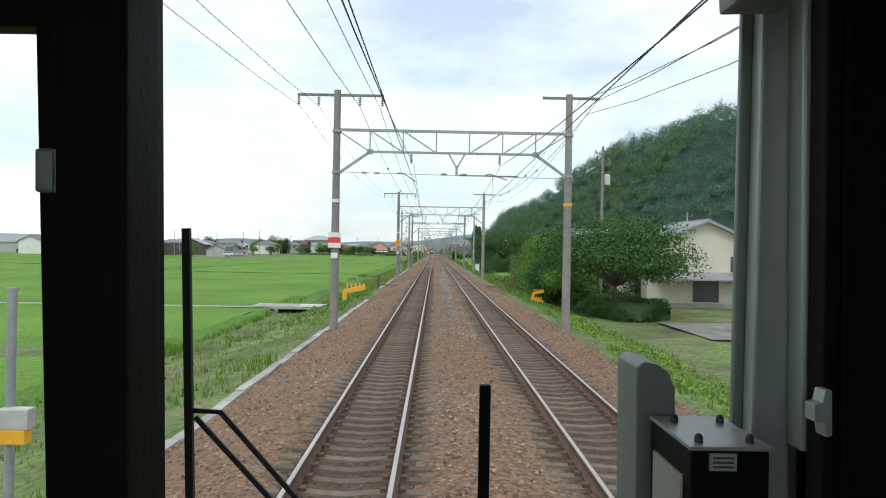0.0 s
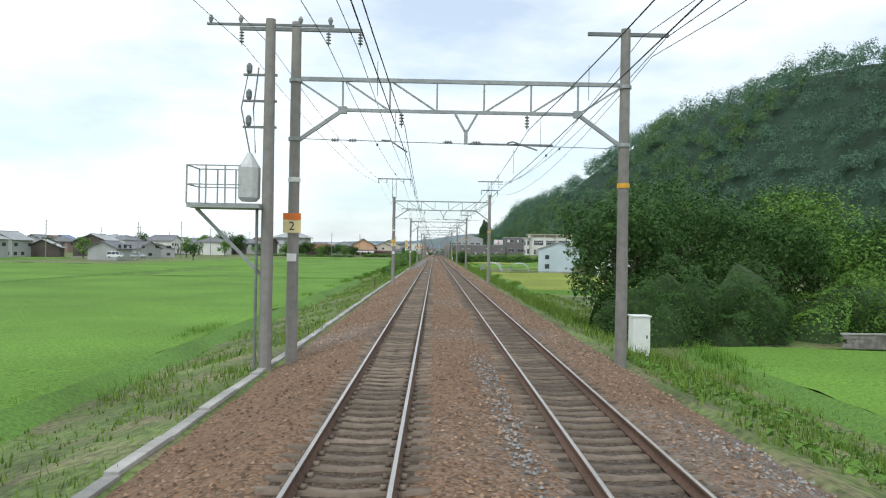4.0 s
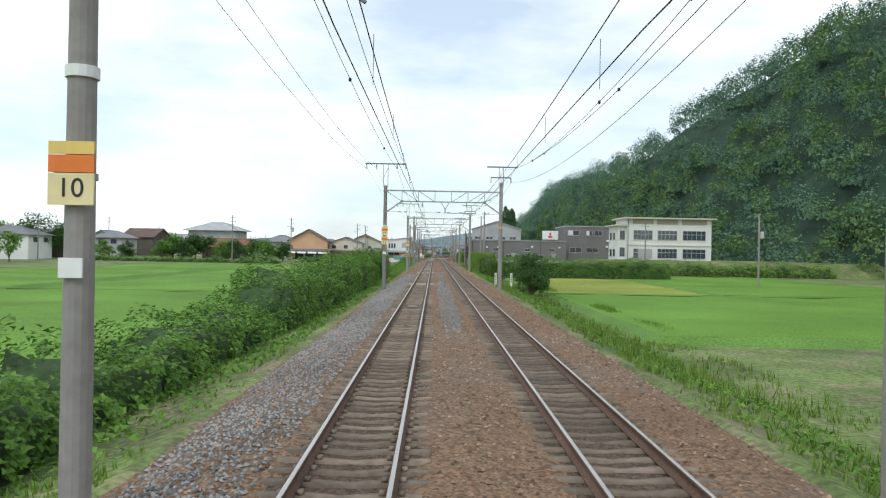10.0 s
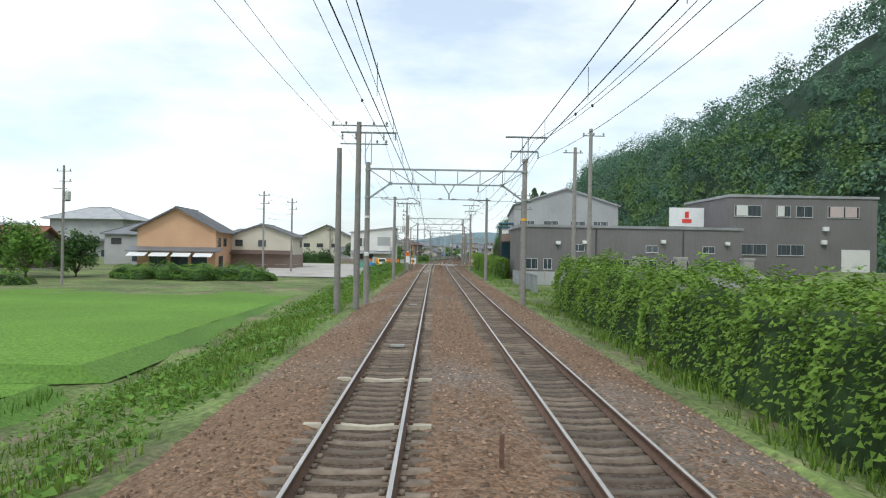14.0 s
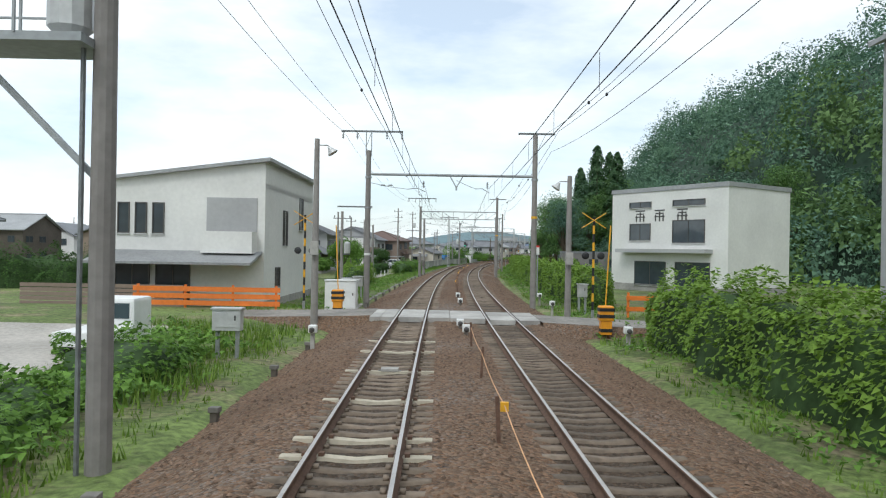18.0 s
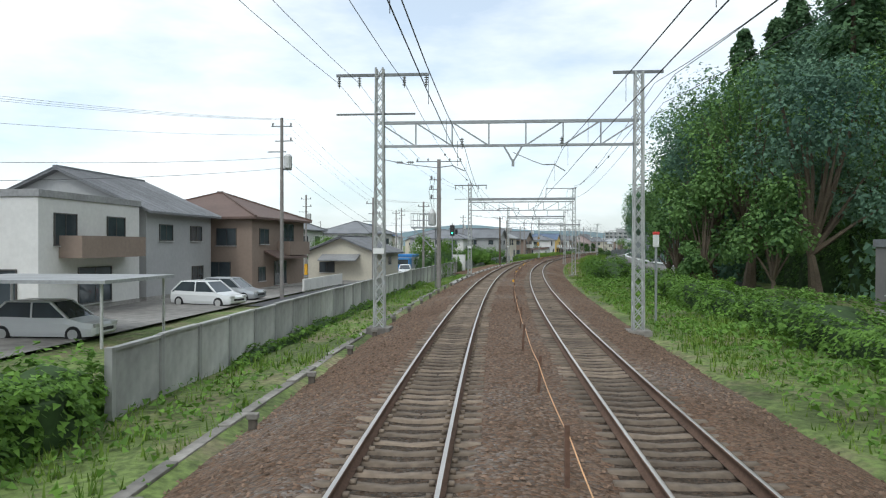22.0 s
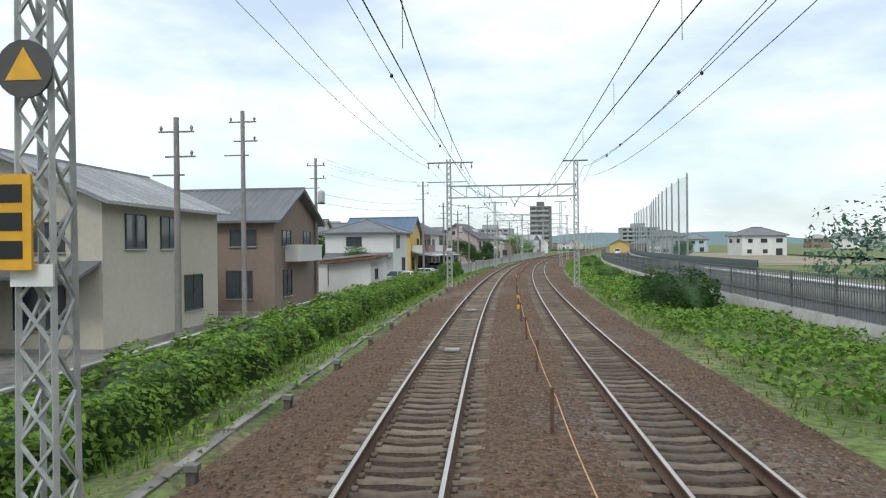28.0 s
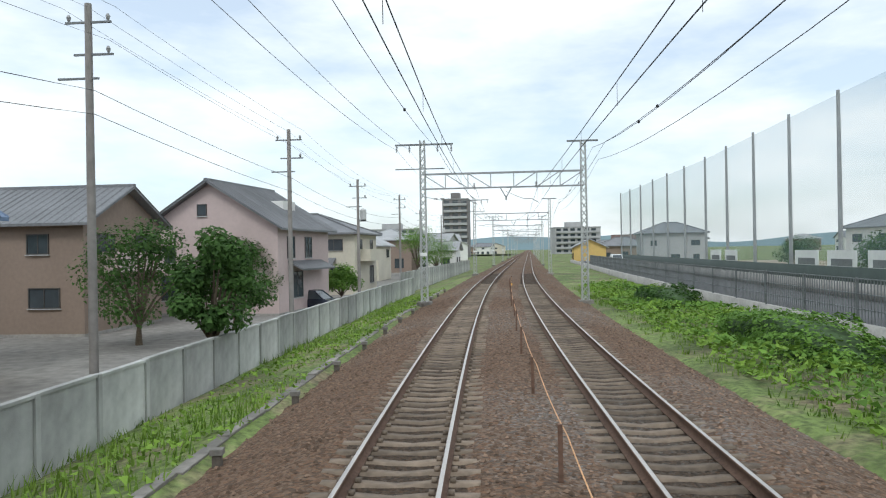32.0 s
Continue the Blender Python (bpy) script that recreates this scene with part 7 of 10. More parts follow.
for u, z in ((2.6, 6.6), (2.4, 5.0)):
    part("floodlight", block(u - 0.3, -7.95, z, u + 0.3, -7.5, z + 0.5, 0.03), WHITE, two, "white wall box")
yw = empty("yard_wall", M(444, 23, -0.9), "low grey panel wall round a factory yard", "wall")
for i in range(12):
    part("wall_panel", block(-12.6 + i * 2.1, -0.06, -0.2, -10.55 + i * 2.1, 0.06, 1.5), WALLS["grey"], yw)
    part("wall_post", block(-12.68 + i * 2.1, -0.1, -0.2, -12.56 + i * 2.1, 0.1, 1.6), CONCRETE, yw)
for s, o in ((438, 20.5), (438, 24.5), (436, 30)):
    c = empty("concrete_column", M(s, o, -0.9), "stout pale concrete column carrying switchgear", "column", "columns in the yard")
    part("shaft", block(-0.45, -0.45, -0.2, 0.45, 0.45, 3.0, 0.05), CONCRETE, c)
    part("cross_beam", block(-1.1, -0.3, 1.6, 1.1, 0.3, 1.85, 0.03), CONCRETE, c)
    part("capital", block(-0.55, -0.5, 3.0, 0.55, 0.5, 3.25, 0.03), CONCRETE, c)
fac = factory(466, 497, 12.9, 26.7, 9.8, "tall grey sheet-metal warehouse with a gable roof", wall="grey", rise=2.2, turn=-4,
              wins=(("left", 13.4, 0.4, 3.0, 2.4), ("left", -5.6, 0.6, 3.0, 2.0), ("left", -11, 5.8, 1.8, 1.6), ("left", 8.0, 6.4, 2.0, 1.2)) + tuple(("front", u, 6.9, 2.0, 0.85) for u in (-5.2, -2.0, 1.6, 4.6)))
STAIR_SLATE = mat("dark_slate_sheet", (0.035, 0.045, 0.055), 0.6, 0.1, 0.15, 6, 0.15, 1, 0.05)
for y0 in (-11.2, 4.0):
    st = part("outside_stairs", block(-8.6, y0 - 1.2, 4.8, -6.95, y0 + 1.2, 4.95), FRAME_DARK, fac, "covered navy steel outside staircase")
    for i in range(16):
        y, z = y0 + 1.2 + i * 0.33, 4.8 - (i + 1) * 0.3
        part("stair_step", block(-8.5, y, z, -7.0, y + 0.33, z + 0.28), TEAL, st)
    bm = bmesh.new()
    side = [(y0 + 1.2, 4.5), (y0 + 1.2, 7.2), (y0 + 6.9, 1.3), (y0 + 6.9, -0.3)]
    a, b = ([bm.verts.new((x, y, z)) for y, z in side] for x in (-8.68, -8.6))
    bm.faces.new(a), bm.faces.new(b[::-1])
    for i in range(4):
        bm.faces.new((a[i], b[i], b[(i + 1) % 4], a[(i + 1) % 4]))
    bmesh.ops.recalc_face_normals(bm, faces=bm.faces)
    part("side_panel", bm, STAIR_SLATE, st, "dark sloping side panel")
    part("parapet", block(-8.6, y0 - 1.26, 4.95, -6.95, y0 - 1.2, 6.0), WALLS["brown"], st, "brown sheet parapet")
    part("parapet", block(-8.66, y0 - 1.2, 4.95, -8.6, y0 + 1.2, 6.0), STAIR_SLATE, st)
    for x, y in ((-8.6, y0 - 1.2), (-8.6, y0 + 1.2), (-7.0, y0 - 1.2)):
        part("post", block(x - 0.06, y - 0.06, -0.2, x + 0.06, y + 0.06, 7.3), FRAME_DARK, st)
    part("stair_roof", block(-9.0, y0 - 1.7, 7.3, -6.95, y0 + 1.6, 7.55, 0.05), TEAL, st, "teal sheet canopy")
sg_ = empty("roof_sign", M(461, 33.2, 6.2), "white roof sign board with a plain red emblem", "sign")
part("board", block(-2.2, -0.1, 0, 2.2, 0.1, 2.4), WHITE, sg_)
bm = bmesh.new()
bar(bm, (-0.6, -0.14, 0.7), (0.6, -0.14, 0.7), 0.05, 0.5), bar(bm, (0, -0.14, 1.1), (0, -0.14, 1.9), 0.5, 0.05)
part("emblem", bm, RED, sg_)
bm = bmesh.new()
for x in (-1.8, 1.8):
    bar(bm, (x, 0.1, -0.7), (x, 0.1, 0.2), 0.12)
part("frame", bm, STEEL, sg_)
# white shop-house with painted characters
cl = house(536.6, 22.0, -55, 11.4, 8, 7.9, "white", "pale", "flat", zb=-0.2, label="white two-storey shop-house with dark painted writing high on its wall", storeys=2,
           wins={"front": [(-2.6, 3.9, 2.2, 1.4), (2.2, 3.7, 3.0, 1.8), (-2.6, 6.6, 2.3, 0.5), (2.2, 6.6, 3.0, 0.5), (-1.5, 0.2, 3.2, 2.0), (2.6, 0.2, 3.2, 2.0)], "left": [(-2, 4.2, 0.5, 1.3), (-1, 4.2, 0.5, 1.3), (-2, 6.6, 0.4, 0.6), (1.5, 3.6, 1.4, 1.8)]}, frame_mat=FRAME_DARK)
part("canopy", block(-4.4, -5.0, 2.9, 4.4, -4.0, 3.2), WALLS["grey"], cl, "flat concrete canopy")
part("side_wing", block(-7.2, -1.0, -0.2, -5.2, 4.0, 5.6), WALLS["white"], cl)
part("wing_roof", block(-7.5, -1.3, 5.6, -5.2, 4.2, 5.85), ROOFS["pale"], cl)
for i, u in enumerate((-2.6, -0.6, 1.6)):
    bm = bmesh.new()
    for a, b, c, d in ((-0.5, 0.35, 0.5, 0.45), (-0.4, 0.1, 0.4, 0.19), (-0.5, -0.15, 0.5, -0.06), (-0.06, -0.5, 0.06, 0.3), (-0.45, -0.5, -0.35, 0.05), (0.3, -0.5, 0.42, 0.05)):
        box(bm, u + a * 1.0, -4.03, 5.95 + b * 1.0, u + c * 1.0, -4.005, 5.95 + d * 1.0)
    part("painted_writing", bm, FRAME_DARK, cl, "dark brush strokes")
house(566, 27, 0, 9, 9, 5.8, "white", "pale", "shed", zb=-0.5, rise=0.7, label="white two-storey house at the foot of the hill")
house(612, 27, 0, 18, 8, 3.0, "taupe", "tile", "flat", zb=-0.5, storeys=1, label="low dark grey shed beside the woods")
house(1010, 17, 0, 7, 7, 3.4, "yellow", "pale", "gable", "y", zb=-0.7, storeys=1, label="small yellow house beside the road")
house(1030, 27, 0, 12, 9, 3.6, "brown", "tile", "hip", zb=-0.7, storeys=1, label="low brown hall with a hip roof")
for i in range(16):
    house(925 + i * 17, 125 + (i % 3) * 40, (0, 15)[i % 2], 11, 9, 5.6, ("white", "grey", "cream", "brown")[i % 4], ("tile", "pale")[i % 2], ("gable", "hip")[i % 2], "x", zb=-0.7, ribs=0, seed=120 + i, far=True, label="two-storey house beyond the sports ground")

# ---- kerbs, fences, walls and the road ----


def strip(name, sec, s0, s1, material, label, category, step=2.0, kind="structure"):
    ss = np.arange(s0, s1 + 0.01, step)
    return tagged(new(name, sweep(name, sec, ss, material)), label, category, kind=kind)


for i, (a, b, o, z) in enumerate(((8, 46, -3.32, -0.7), (60, 236, -3.5, -0.66), (511, 640, -3.5, -0.62), (720, 905, -3.5, -0.62))):
    k = empty("kerb", M(a, 0), "pale weathered concrete kerb holding the ballast", "kerb", kind="structure")
    kr = np.random.RandomState(600 + i)
    km = bm_mesh("kerb_stone", block(-0.11, -0.97, -0.28, 0.11, 0.97, 0.04, 0.015), CONCRETE if a < 300 else CONCRETE_DARK)
    n = int((b - a) / 2.0)
    for j in range(n):
        ob = new("kerb_stone", km)
        ob.parent = k
        ob.matrix_parent_inverse = k.matrix_world.inverted()
        ob.matrix_basis = M(a + 1 + j * 2.0, o + kr.uniform(-0.03, 0.03), z + kr.uniform(-0.03, 0.02), kr.uniform(-1.2, 1.2))


def panel_fence(s0, s1, o, zb, h, label, material=CONCRETE, step=2.0, bank=0):
    ob = empty("fence", M(s0, o, zb), label, "fence", "lineside fences")
    inv = ob.matrix_world.inverted()
    pm = bm_mesh("panel", box(block(-0.035, 0.07, 0.0, 0.035, step - 0.07, h, 0.008), -0.075, 0.07, h, 0.075, step - 0.07, h + 0.06), material)
    cm = bm_mesh("post", block(-0.08, -0.07, -0.4, 0.08, 0.07, h + 0.06, 0.01), material)
    s = s0
    fr = np.random.RandomState(int(s0))
    of_ = o if callable(o) else (lambda q: o)
    while s < s1:
        oo = of_(s)
        turn = -math.degrees(math.atan2(of_(s + step) - oo, step))
        for me in (pm, cm):
            c = new(me.name.split(".")[0], me)
            c.parent = ob
            c.matrix_parent_inverse = inv
            c.matrix_basis = M(s, oo, zb + (fr.uniform(-0.02, 0.02) if me is pm else 0), turn)
        s += step
    return ob


FENCE_GREY = mat("fence_concrete", (0.41, 0.41, 0.395), 0.9, 0, 0.12, 4, 0.3, 0.9, 0.2, 40, objrand=0.18)
panel_fence(596, 668, -6.1, -1.0, 1.55, "grey concrete panel fence along the railway", FENCE_GREY)
panel_fence(806, 912, -6.9, -1.75, 1.85, "grey concrete panel fence along the railway", FENCE_GREY)
panel_fence(738, 806, -7.4, -1.5, 1.6, "low grey concrete wall behind the hedge", FENCE_GREY)
panel_fence(912, 990, -8.2, -1.6, 2.1, "grey concrete panel fence along the railway", FENCE_GREY)


def mesh_fence(s0, s1, o, zb, h, label, material=STEEL, step=2.0, rails=3, slats=0):
    ob = empty("railing", M(s0, o, zb), label, "railing", "lineside fences")
    inv = ob.matrix_world.inverted()
    pm = bm_mesh("post", block(-0.035, -0.035, -0.2, 0.035, 0.035, h + 0.03), material)
    meshes = [pm]
    for i in range(rails):
        z = h * (i + 1) / rails
        meshes.append(bm_mesh("rail", block(-0.025, 0.035, z - 0.03, 0.025, step - 0.035, z), material))
    if slats:
        bm = bmesh.new()
        for i in range(slats):
            y = 0.08 + (step - 0.16) * (i + 0.5) / slats
            box(bm, -0.012, y - 0.014, 0.05, 0.012, y + 0.014, h - 0.04)
        meshes.append(bm_mesh("bar_panel", bm, material))
    s = s0
    while s < s1:
        for me in meshes:
            c = new(me.name.split(".")[0], me)
            c.parent = ob
            c.matrix_parent_inverse = inv
            c.matrix_basis = M(s, o, zb)
        s += step
    return ob


mesh_fence(428, 446, 9.4, -0.9, 1.6, "grey steel mesh fence beside a factory yard", STEEL, 3.0, 2, 20)
mesh_fence(672, 748, -9.6, -1.5, 1.5, "old wire-mesh fence on concrete posts", STEEL, 4.0, 3, 26)
wk = empty("walkway", M(652, -3.0), "worn concrete cable-trough walkway beside the ballast", "walkway", kind="structure")
wr = np.random.RandomState(77)
wm_ = bm_mesh("trough_lid", block(-0.23, -0.48, -0.2, 0.23, 0.48, 0.03, 0.012), CONCRETE)
for i in range(81):
    ob = new("trough_lid", wm_)
    ob.parent, ob.matrix_parent_inverse = wk, wk.matrix_world.inverted()
    ob.matrix_basis = M(641 + i, -3.25 + wr.uniform(-0.02, 0.02), -0.58 + wr.uniform(-0.02, 0.015), wr.uniform(-1.5, 1.5))
EARTH = mat("stony_earth", (0.25, 0.165, 0.11), 0.95, 0, 0.45, 5, 0.35, 0.5, 1.0, 14)
tagged(new("earth_bank", sheet("earth_bank", np.arange(664, 704, 0.5), [-6.4, -6.0, -5.4, -4.8, -4.2, -3.6], lambda s, o: ground_z(s, o) + 0.05 + 0.10 * wobble(s, o, 12, 1.4) - 0.35 * np.clip((-5.4 - o), 0, 1) - 0.4 * np.clip((s - 698) / 6, 0, 1), EARTH)), "bare stony brown earth beside the walkway", "ground", kind="structure")
tagged(new("earth_bank", sheet("earth_bank", np.arange(654, 742, 0.5), [6.7, 7.2, 7.8, 8.4, 9.0, 9.6], lambda s, o: ground_z(s, o) + 0.06 + 0.08 * wobble(s, o, 13, 1.2) - 0.35 * np.clip((7.2 - o) / 0.5, 0, 1) - 0.4 * np.clip((s - 736) / 6, 0, 1) - 0.3 * np.clip(o - 8.6 + 0.4 * wobble(s, o, 15, 0.5), 0, 1), EARTH)), "bare stony brown earth beside the ballast", "ground", kind="structure")
stones("earth_stones", 3500, 664, 702, -6.0, -3.5, RUST_STONE, "stones lying on bare earth", 0.09)
strip("side_road", [(-13.2, -1.02), (-13.2, -0.92), (-6.5, -0.92), (-6.5, -1.02)], 622, 672, ASPHALT, "grey asphalt lane behind the panel fence", "road")
strip("footpath", [(-9.6, -0.9), (-9.6, -0.82), (-8.3, -0.80), (-8.3, -0.9)], 536, 578, GRAVEL, "narrow pale footpath between hedge and grass", "path")
for s, o in ((553, -9.0), (555.8, -8.9), (557.6, -8.6), (560.2, -8.5), (561, -8.3), (564.8, -8.1), (568.1, -8.1), (571, -8.1)):
    g = empty("guide_post", M(s, o, -0.85), "white painted guide post beside a footpath", "post", "white guide posts")
    part("post", block(-0.04, -0.04, -0.1, 0.04, 0.04, 0.78, 0.01), WHITE, g)
# road beside the line
for a, b, z in ((640, 756, -0.32), (756, 1010, -0.04)):
    strip("retaining_wall", [(12.9, -1.4), (12.9, z), (13.25, z), (13.25, -1.4)], a, b, CONCRETE, "concrete retaining wall below the road", "wall")
mesh_fence(640, 756, 13.05, -0.32, 0.62, "low steel railing with slender posts on the road wall", STEEL, 2.0, 2)
mesh_fence(756, 960, 13.05, -0.04, 1.47, "tall dark steel railing with close bars on the road wall", STEEL_DARK, 4.0, 3, 20)
strip("road_guard", [(16.6, -0.4), (16.6, 0.62), (16.85, 0.62), (16.85, -0.4)], 648, 800, CONCRETE, "pale concrete guard wall beside the road", "wall")
strip("guard_rail", [(16.5, 0.62), (16.5, 0.72), (16.95, 0.72), (16.95, 0.62)], 648, 800, WHITE, "white capping rail on the guard wall", "rail")
strip("road", [(13.3, -0.42), (13.3, -0.36), (19.6, -0.30), (19.6, -0.42)], 636, 1012, ASPHALT, "dark asphalt road behind the railing", "road")
strip("road_line", [(13.9, -0.350), (13.9, -0.344), (14.05, -0.342), (14.05, -0.348)], 640, 1005, WHITE, "white painted edge line on the road", "road marking")
strip("road_parapet", [(19.7, -0.4), (19.7, 0.5), (19.95, 0.5), (19.95, -0.4)], 736, 1000, CONCRETE, "pale concrete parapet on the far side of the road", "wall")
DARK_FENCE = mat("dark_green_fence", (0.045, 0.065, 0.055), 0.7, 0.1, 0.15, 6, 0.15, 1, 0.05)
strip("dark_fence", [(20.6, -0.4), (20.6, 1.25), (20.68, 1.25), (20.68, -0.4)], 800, 1000, DARK_FENCE, "dark green boarded fence along the sports ground", "fence")
# noise barrier along the hill
strip("barrier_wall", [(18.0, -0.5), (18.0, 0.55), (18.4, 0.55), (18.4, -0.5)], 650, 735, CONCRETE_DARK, "concrete wall carrying the noise barrier", "wall")
nb = empty("noise_barrier", M(650, 18.2, 0.55), "tall grey noise barrier of translucent panels on steel posts", "barrier")
BARRIER = bpy.data.materials.new("clear_barrier_panel")
BARRIER.use_nodes = True
bn_, bl_ = BARRIER.node_tree.nodes, BARRIER.node_tree.links
bt, bd, bx = bn_.new("ShaderNodeBsdfTransparent"), bn_.new("ShaderNodeBsdfDiffuse"), bn_.new("ShaderNodeMixShader")
bt.inputs["Color"].default_value, bd.inputs["Color"].default_value = (0.8, 0.86, 0.86, 1), (0.27, 0.33, 0.34, 1)
bx.inputs["Fac"].default_value = 0.2
bl_.new(bt.outputs["BSDF"], bx.inputs[1]), bl_.new(bd.outputs["BSDF"], bx.inputs[2]), bl_.new(bx.outputs["Shader"], bn_["Material Output"].inputs["Surface"])
nb_inv = nb.matrix_world.inverted()
bp_, bq_ = bm_mesh("panel", block(-0.03, 0.1, 0, 0.03, 2.1, 3.35), BARRIER), bm_mesh("post", block(-0.09, -0.08, -0.2, 0.09, 0.08, 3.5), STEEL)
for i in range(35):
    for me in (bp_, bq_):
        c = new(me.name.split(".")[0], me)
        c.parent, c.matrix_parent_inverse = nb, nb_inv
        c.matrix_basis = M(654 + i * 2.2, 18.2, 0.55)
# ball-stop net
NET = bpy.data.materials.new("green_net")
NET.use_nodes = True
nn_, nl_ = NET.node_tree.nodes, NET.node_tree.links
nt, nd, nx = nn_.new("ShaderNodeBsdfTransparent"), nn_.new("ShaderNodeBsdfDiffuse"), nn_.new("ShaderNodeMixShader")
nd.inputs["Color"].default_value = (0.30, 0.42, 0.42, 1)
nx.inputs["Fac"].default_value = 0.26
nl_.new(nt.outputs["BSDF"], nx.inputs[1]), nl_.new(nd.outputs["BSDF"], nx.inputs[2]), nl_.new(nx.outputs["Shader"], nn_["Material Output"].inputs["Surface"])
net = empty("ball_stop_net", M(854, 25, -0.5), "tall pale green ball-stop net on steel poles", "net")
net_inv = net.matrix_world.inverted()
pole_m = bm_mesh("pole", lathe(bmesh.new(), [(0.17, 0), (0.15, 7), (0.12, 13.9)], 10), STEEL)
for i in range(16):
    c = new("pole", pole_m)
    c.parent, c.matrix_parent_inverse = net, net_inv
    c.matrix_basis = M(854 + i * 9.2, 25 - max(0, i - 9) * 0.5, -0.6)
ss = np.array([854 + i * 9.2 for i in range(16)])
oo = np.array([25 - max(0, i - 9) * 0.5 for i in range(16)])
V = np.concatenate([PN(ss, oo + 0.2, 0.6), PN(ss, oo + 0.2, 13.1)])
i = np.arange(15)
c = part("netting", mesh_of("netting", V, np.stack([i, i + 1, i + 17, i + 16], -1), NET), None, net)
c.matrix_parent_inverse = net_inv
strip("sports_ground", [(25.5, -0.62), (25.5, -0.58), (58, -0.58), (58, -0.62)], 850, 1000, SOIL, "flat sports ground behind the net", "ground")
for i, s in enumerate((893, 899, 905, 925, 931)):
    b = empty("banner", M(s, 24.6, 0.5), "white cloth banner tied to the net", "banner", "banners on the net")
    part("cloth", block(-0.02, -2.2, 0, 0.02, 2.2, 1.6), WHITE, b)
    part("writing", block(-0.026, -1.6, 0.5, -0.021, 1.6, 1.0), STEEL_DARK, b, "grey printed bars")

# ---- level crossing ----
DECK = mat("crossing_deck", (0.40, 0.385, 0.36), 0.9, 0, 0.15, 6, 0.25, 0.7, 0.2, 50, objrand=0.15)
cr = empty("level_crossing", M(506, 0), "level crossing with pale concrete deck panels between the rails", "level crossing", kind="structure")
for o0, o1, z in ((-1.6, -1.2, -0.02), (-1.18, -0.64, -0.015), (-0.49, 0.49, -0.012), (0.64, 1.5, -0.015), (1.52, 2.88, -0.03), (3.07, 4.05, -0.07), (4.2, 5.0, -0.075)):
    for y in (-1.75, 0.02):
        part("deck_panel", block(o0, y, z - 0.2, o1, y + 1.73, z, 0.012), DECK, cr)
for o0, o1 in ((-30, -1.62), (5.02, 30)):
    oo = np.linspace(o0, o1, 14)
    zt = np.where(oo < 0, np.interp(oo, [-30, -10, -5, -1.6], [-0.5, -0.32, -0.2, -0.03]), np.interp(oo, [5.0, 8, 12, 30], [-0.09, -0.18, -0.22, -0.3]))
    sc = 506.0 - 0.16 * np.clip(oo - 1.7, -12, 12)
    V = np.concatenate([PN(sc - 1.65, oo, zt), PN(sc + 1.65, oo, zt)])
    i = np.arange(13)
    tagged(new("road", mesh_of("road", V, np.stack([i, i + 1, i + 15, i + 14], -1), CONCRETE_DARK)), "narrow worn asphalt road leading to the crossing", "road", kind="structure")
    for d in (-1, 1):
        V = np.concatenate([PN(sc + d * 1.65, oo, zt), PN(sc + d * 2.7, oo, zt - 0.75)])
        tagged(new("road_shoulder", mesh_of("road_shoulder", V, np.stack([i, i + 1, i + 15, i + 14], -1), BALLAST)), "stony shoulder sloping down from the crossing road", "ground", kind="structure")
tagged(new("gravel_lot", sheet("gravel_lot", np.arange(455, 503, 1.0), [-34, -26, -20, -16, -13, -11, -9.5, -8.5, -7.9], lambda s, o: ground_z(s, o) + 0.10 + 0.03 * wobble(s, o, 4, 0.8) - 0.25 * (o > -8.2), GRAVEL)), "pale gravel yard beside the line", "ground", kind="structure")


def striped_pole(parent, x, y, z0, z1, d=0.11, n=None):
    n = n or int((z1 - z0) / 0.35)
    for i in range(n):
        a, b = z0 + (z1 - z0) * i / n, z0 + (z1 - z0) * (i + 1) / n
        bm = bmesh.new()
        bar(bm, (x, y, a), (x, y, b), d, sides=10)
        part("stripe", bm, (YELLOW if i % 2 else BLACK), parent)


AMBER = mat("amber_paint", (0.82, 0.33, 0.02), 0.5, 0, 0.1, 6, 0.12, 1, 0.05)


def barrier(s, o, zb, arm_dir, label):
    b = empty("crossing_barrier", M(s, o, zb), label, "barrier", "crossing barriers")
    bm = block(-0.2, -0.18, 0, 0.2, 0.18, 0.5, 0.02)
    box(bm, -0.26, -0.22, 0.5, 0.26, 0.22, 1.05, 0.05)
    part("machine", bm, AMBER, b, "amber barrier machine")
    bm = bmesh.new()
    for z in (0.1, 0.62, 0.86):
        box(bm, -0.28 if z > 0.5 else -0.21, -0.24 if z > 0.5 else -0.2, z, 0.28 if z > 0.5 else 0.21, 0.24 if z > 0.5 else 0.2, z + 0.12)
    part("chevrons", bm, BLACK, b, "black warning stripes")
    bm = bmesh.new()
    bar(bm, (0, 0.1, 0.9), (0.15 * arm_dir, 0.1, 4.0), 0.05, sides=8)
    part("boom", bm, YELLOW, b, "raised boom")
    return b


barrier(509.4, -3.6, -0.35, -1, "amber and black crossing barrier with its boom raised")
barrier(502.9, 7.2, -0.4, 1, "amber and black crossing barrier with its boom raised")


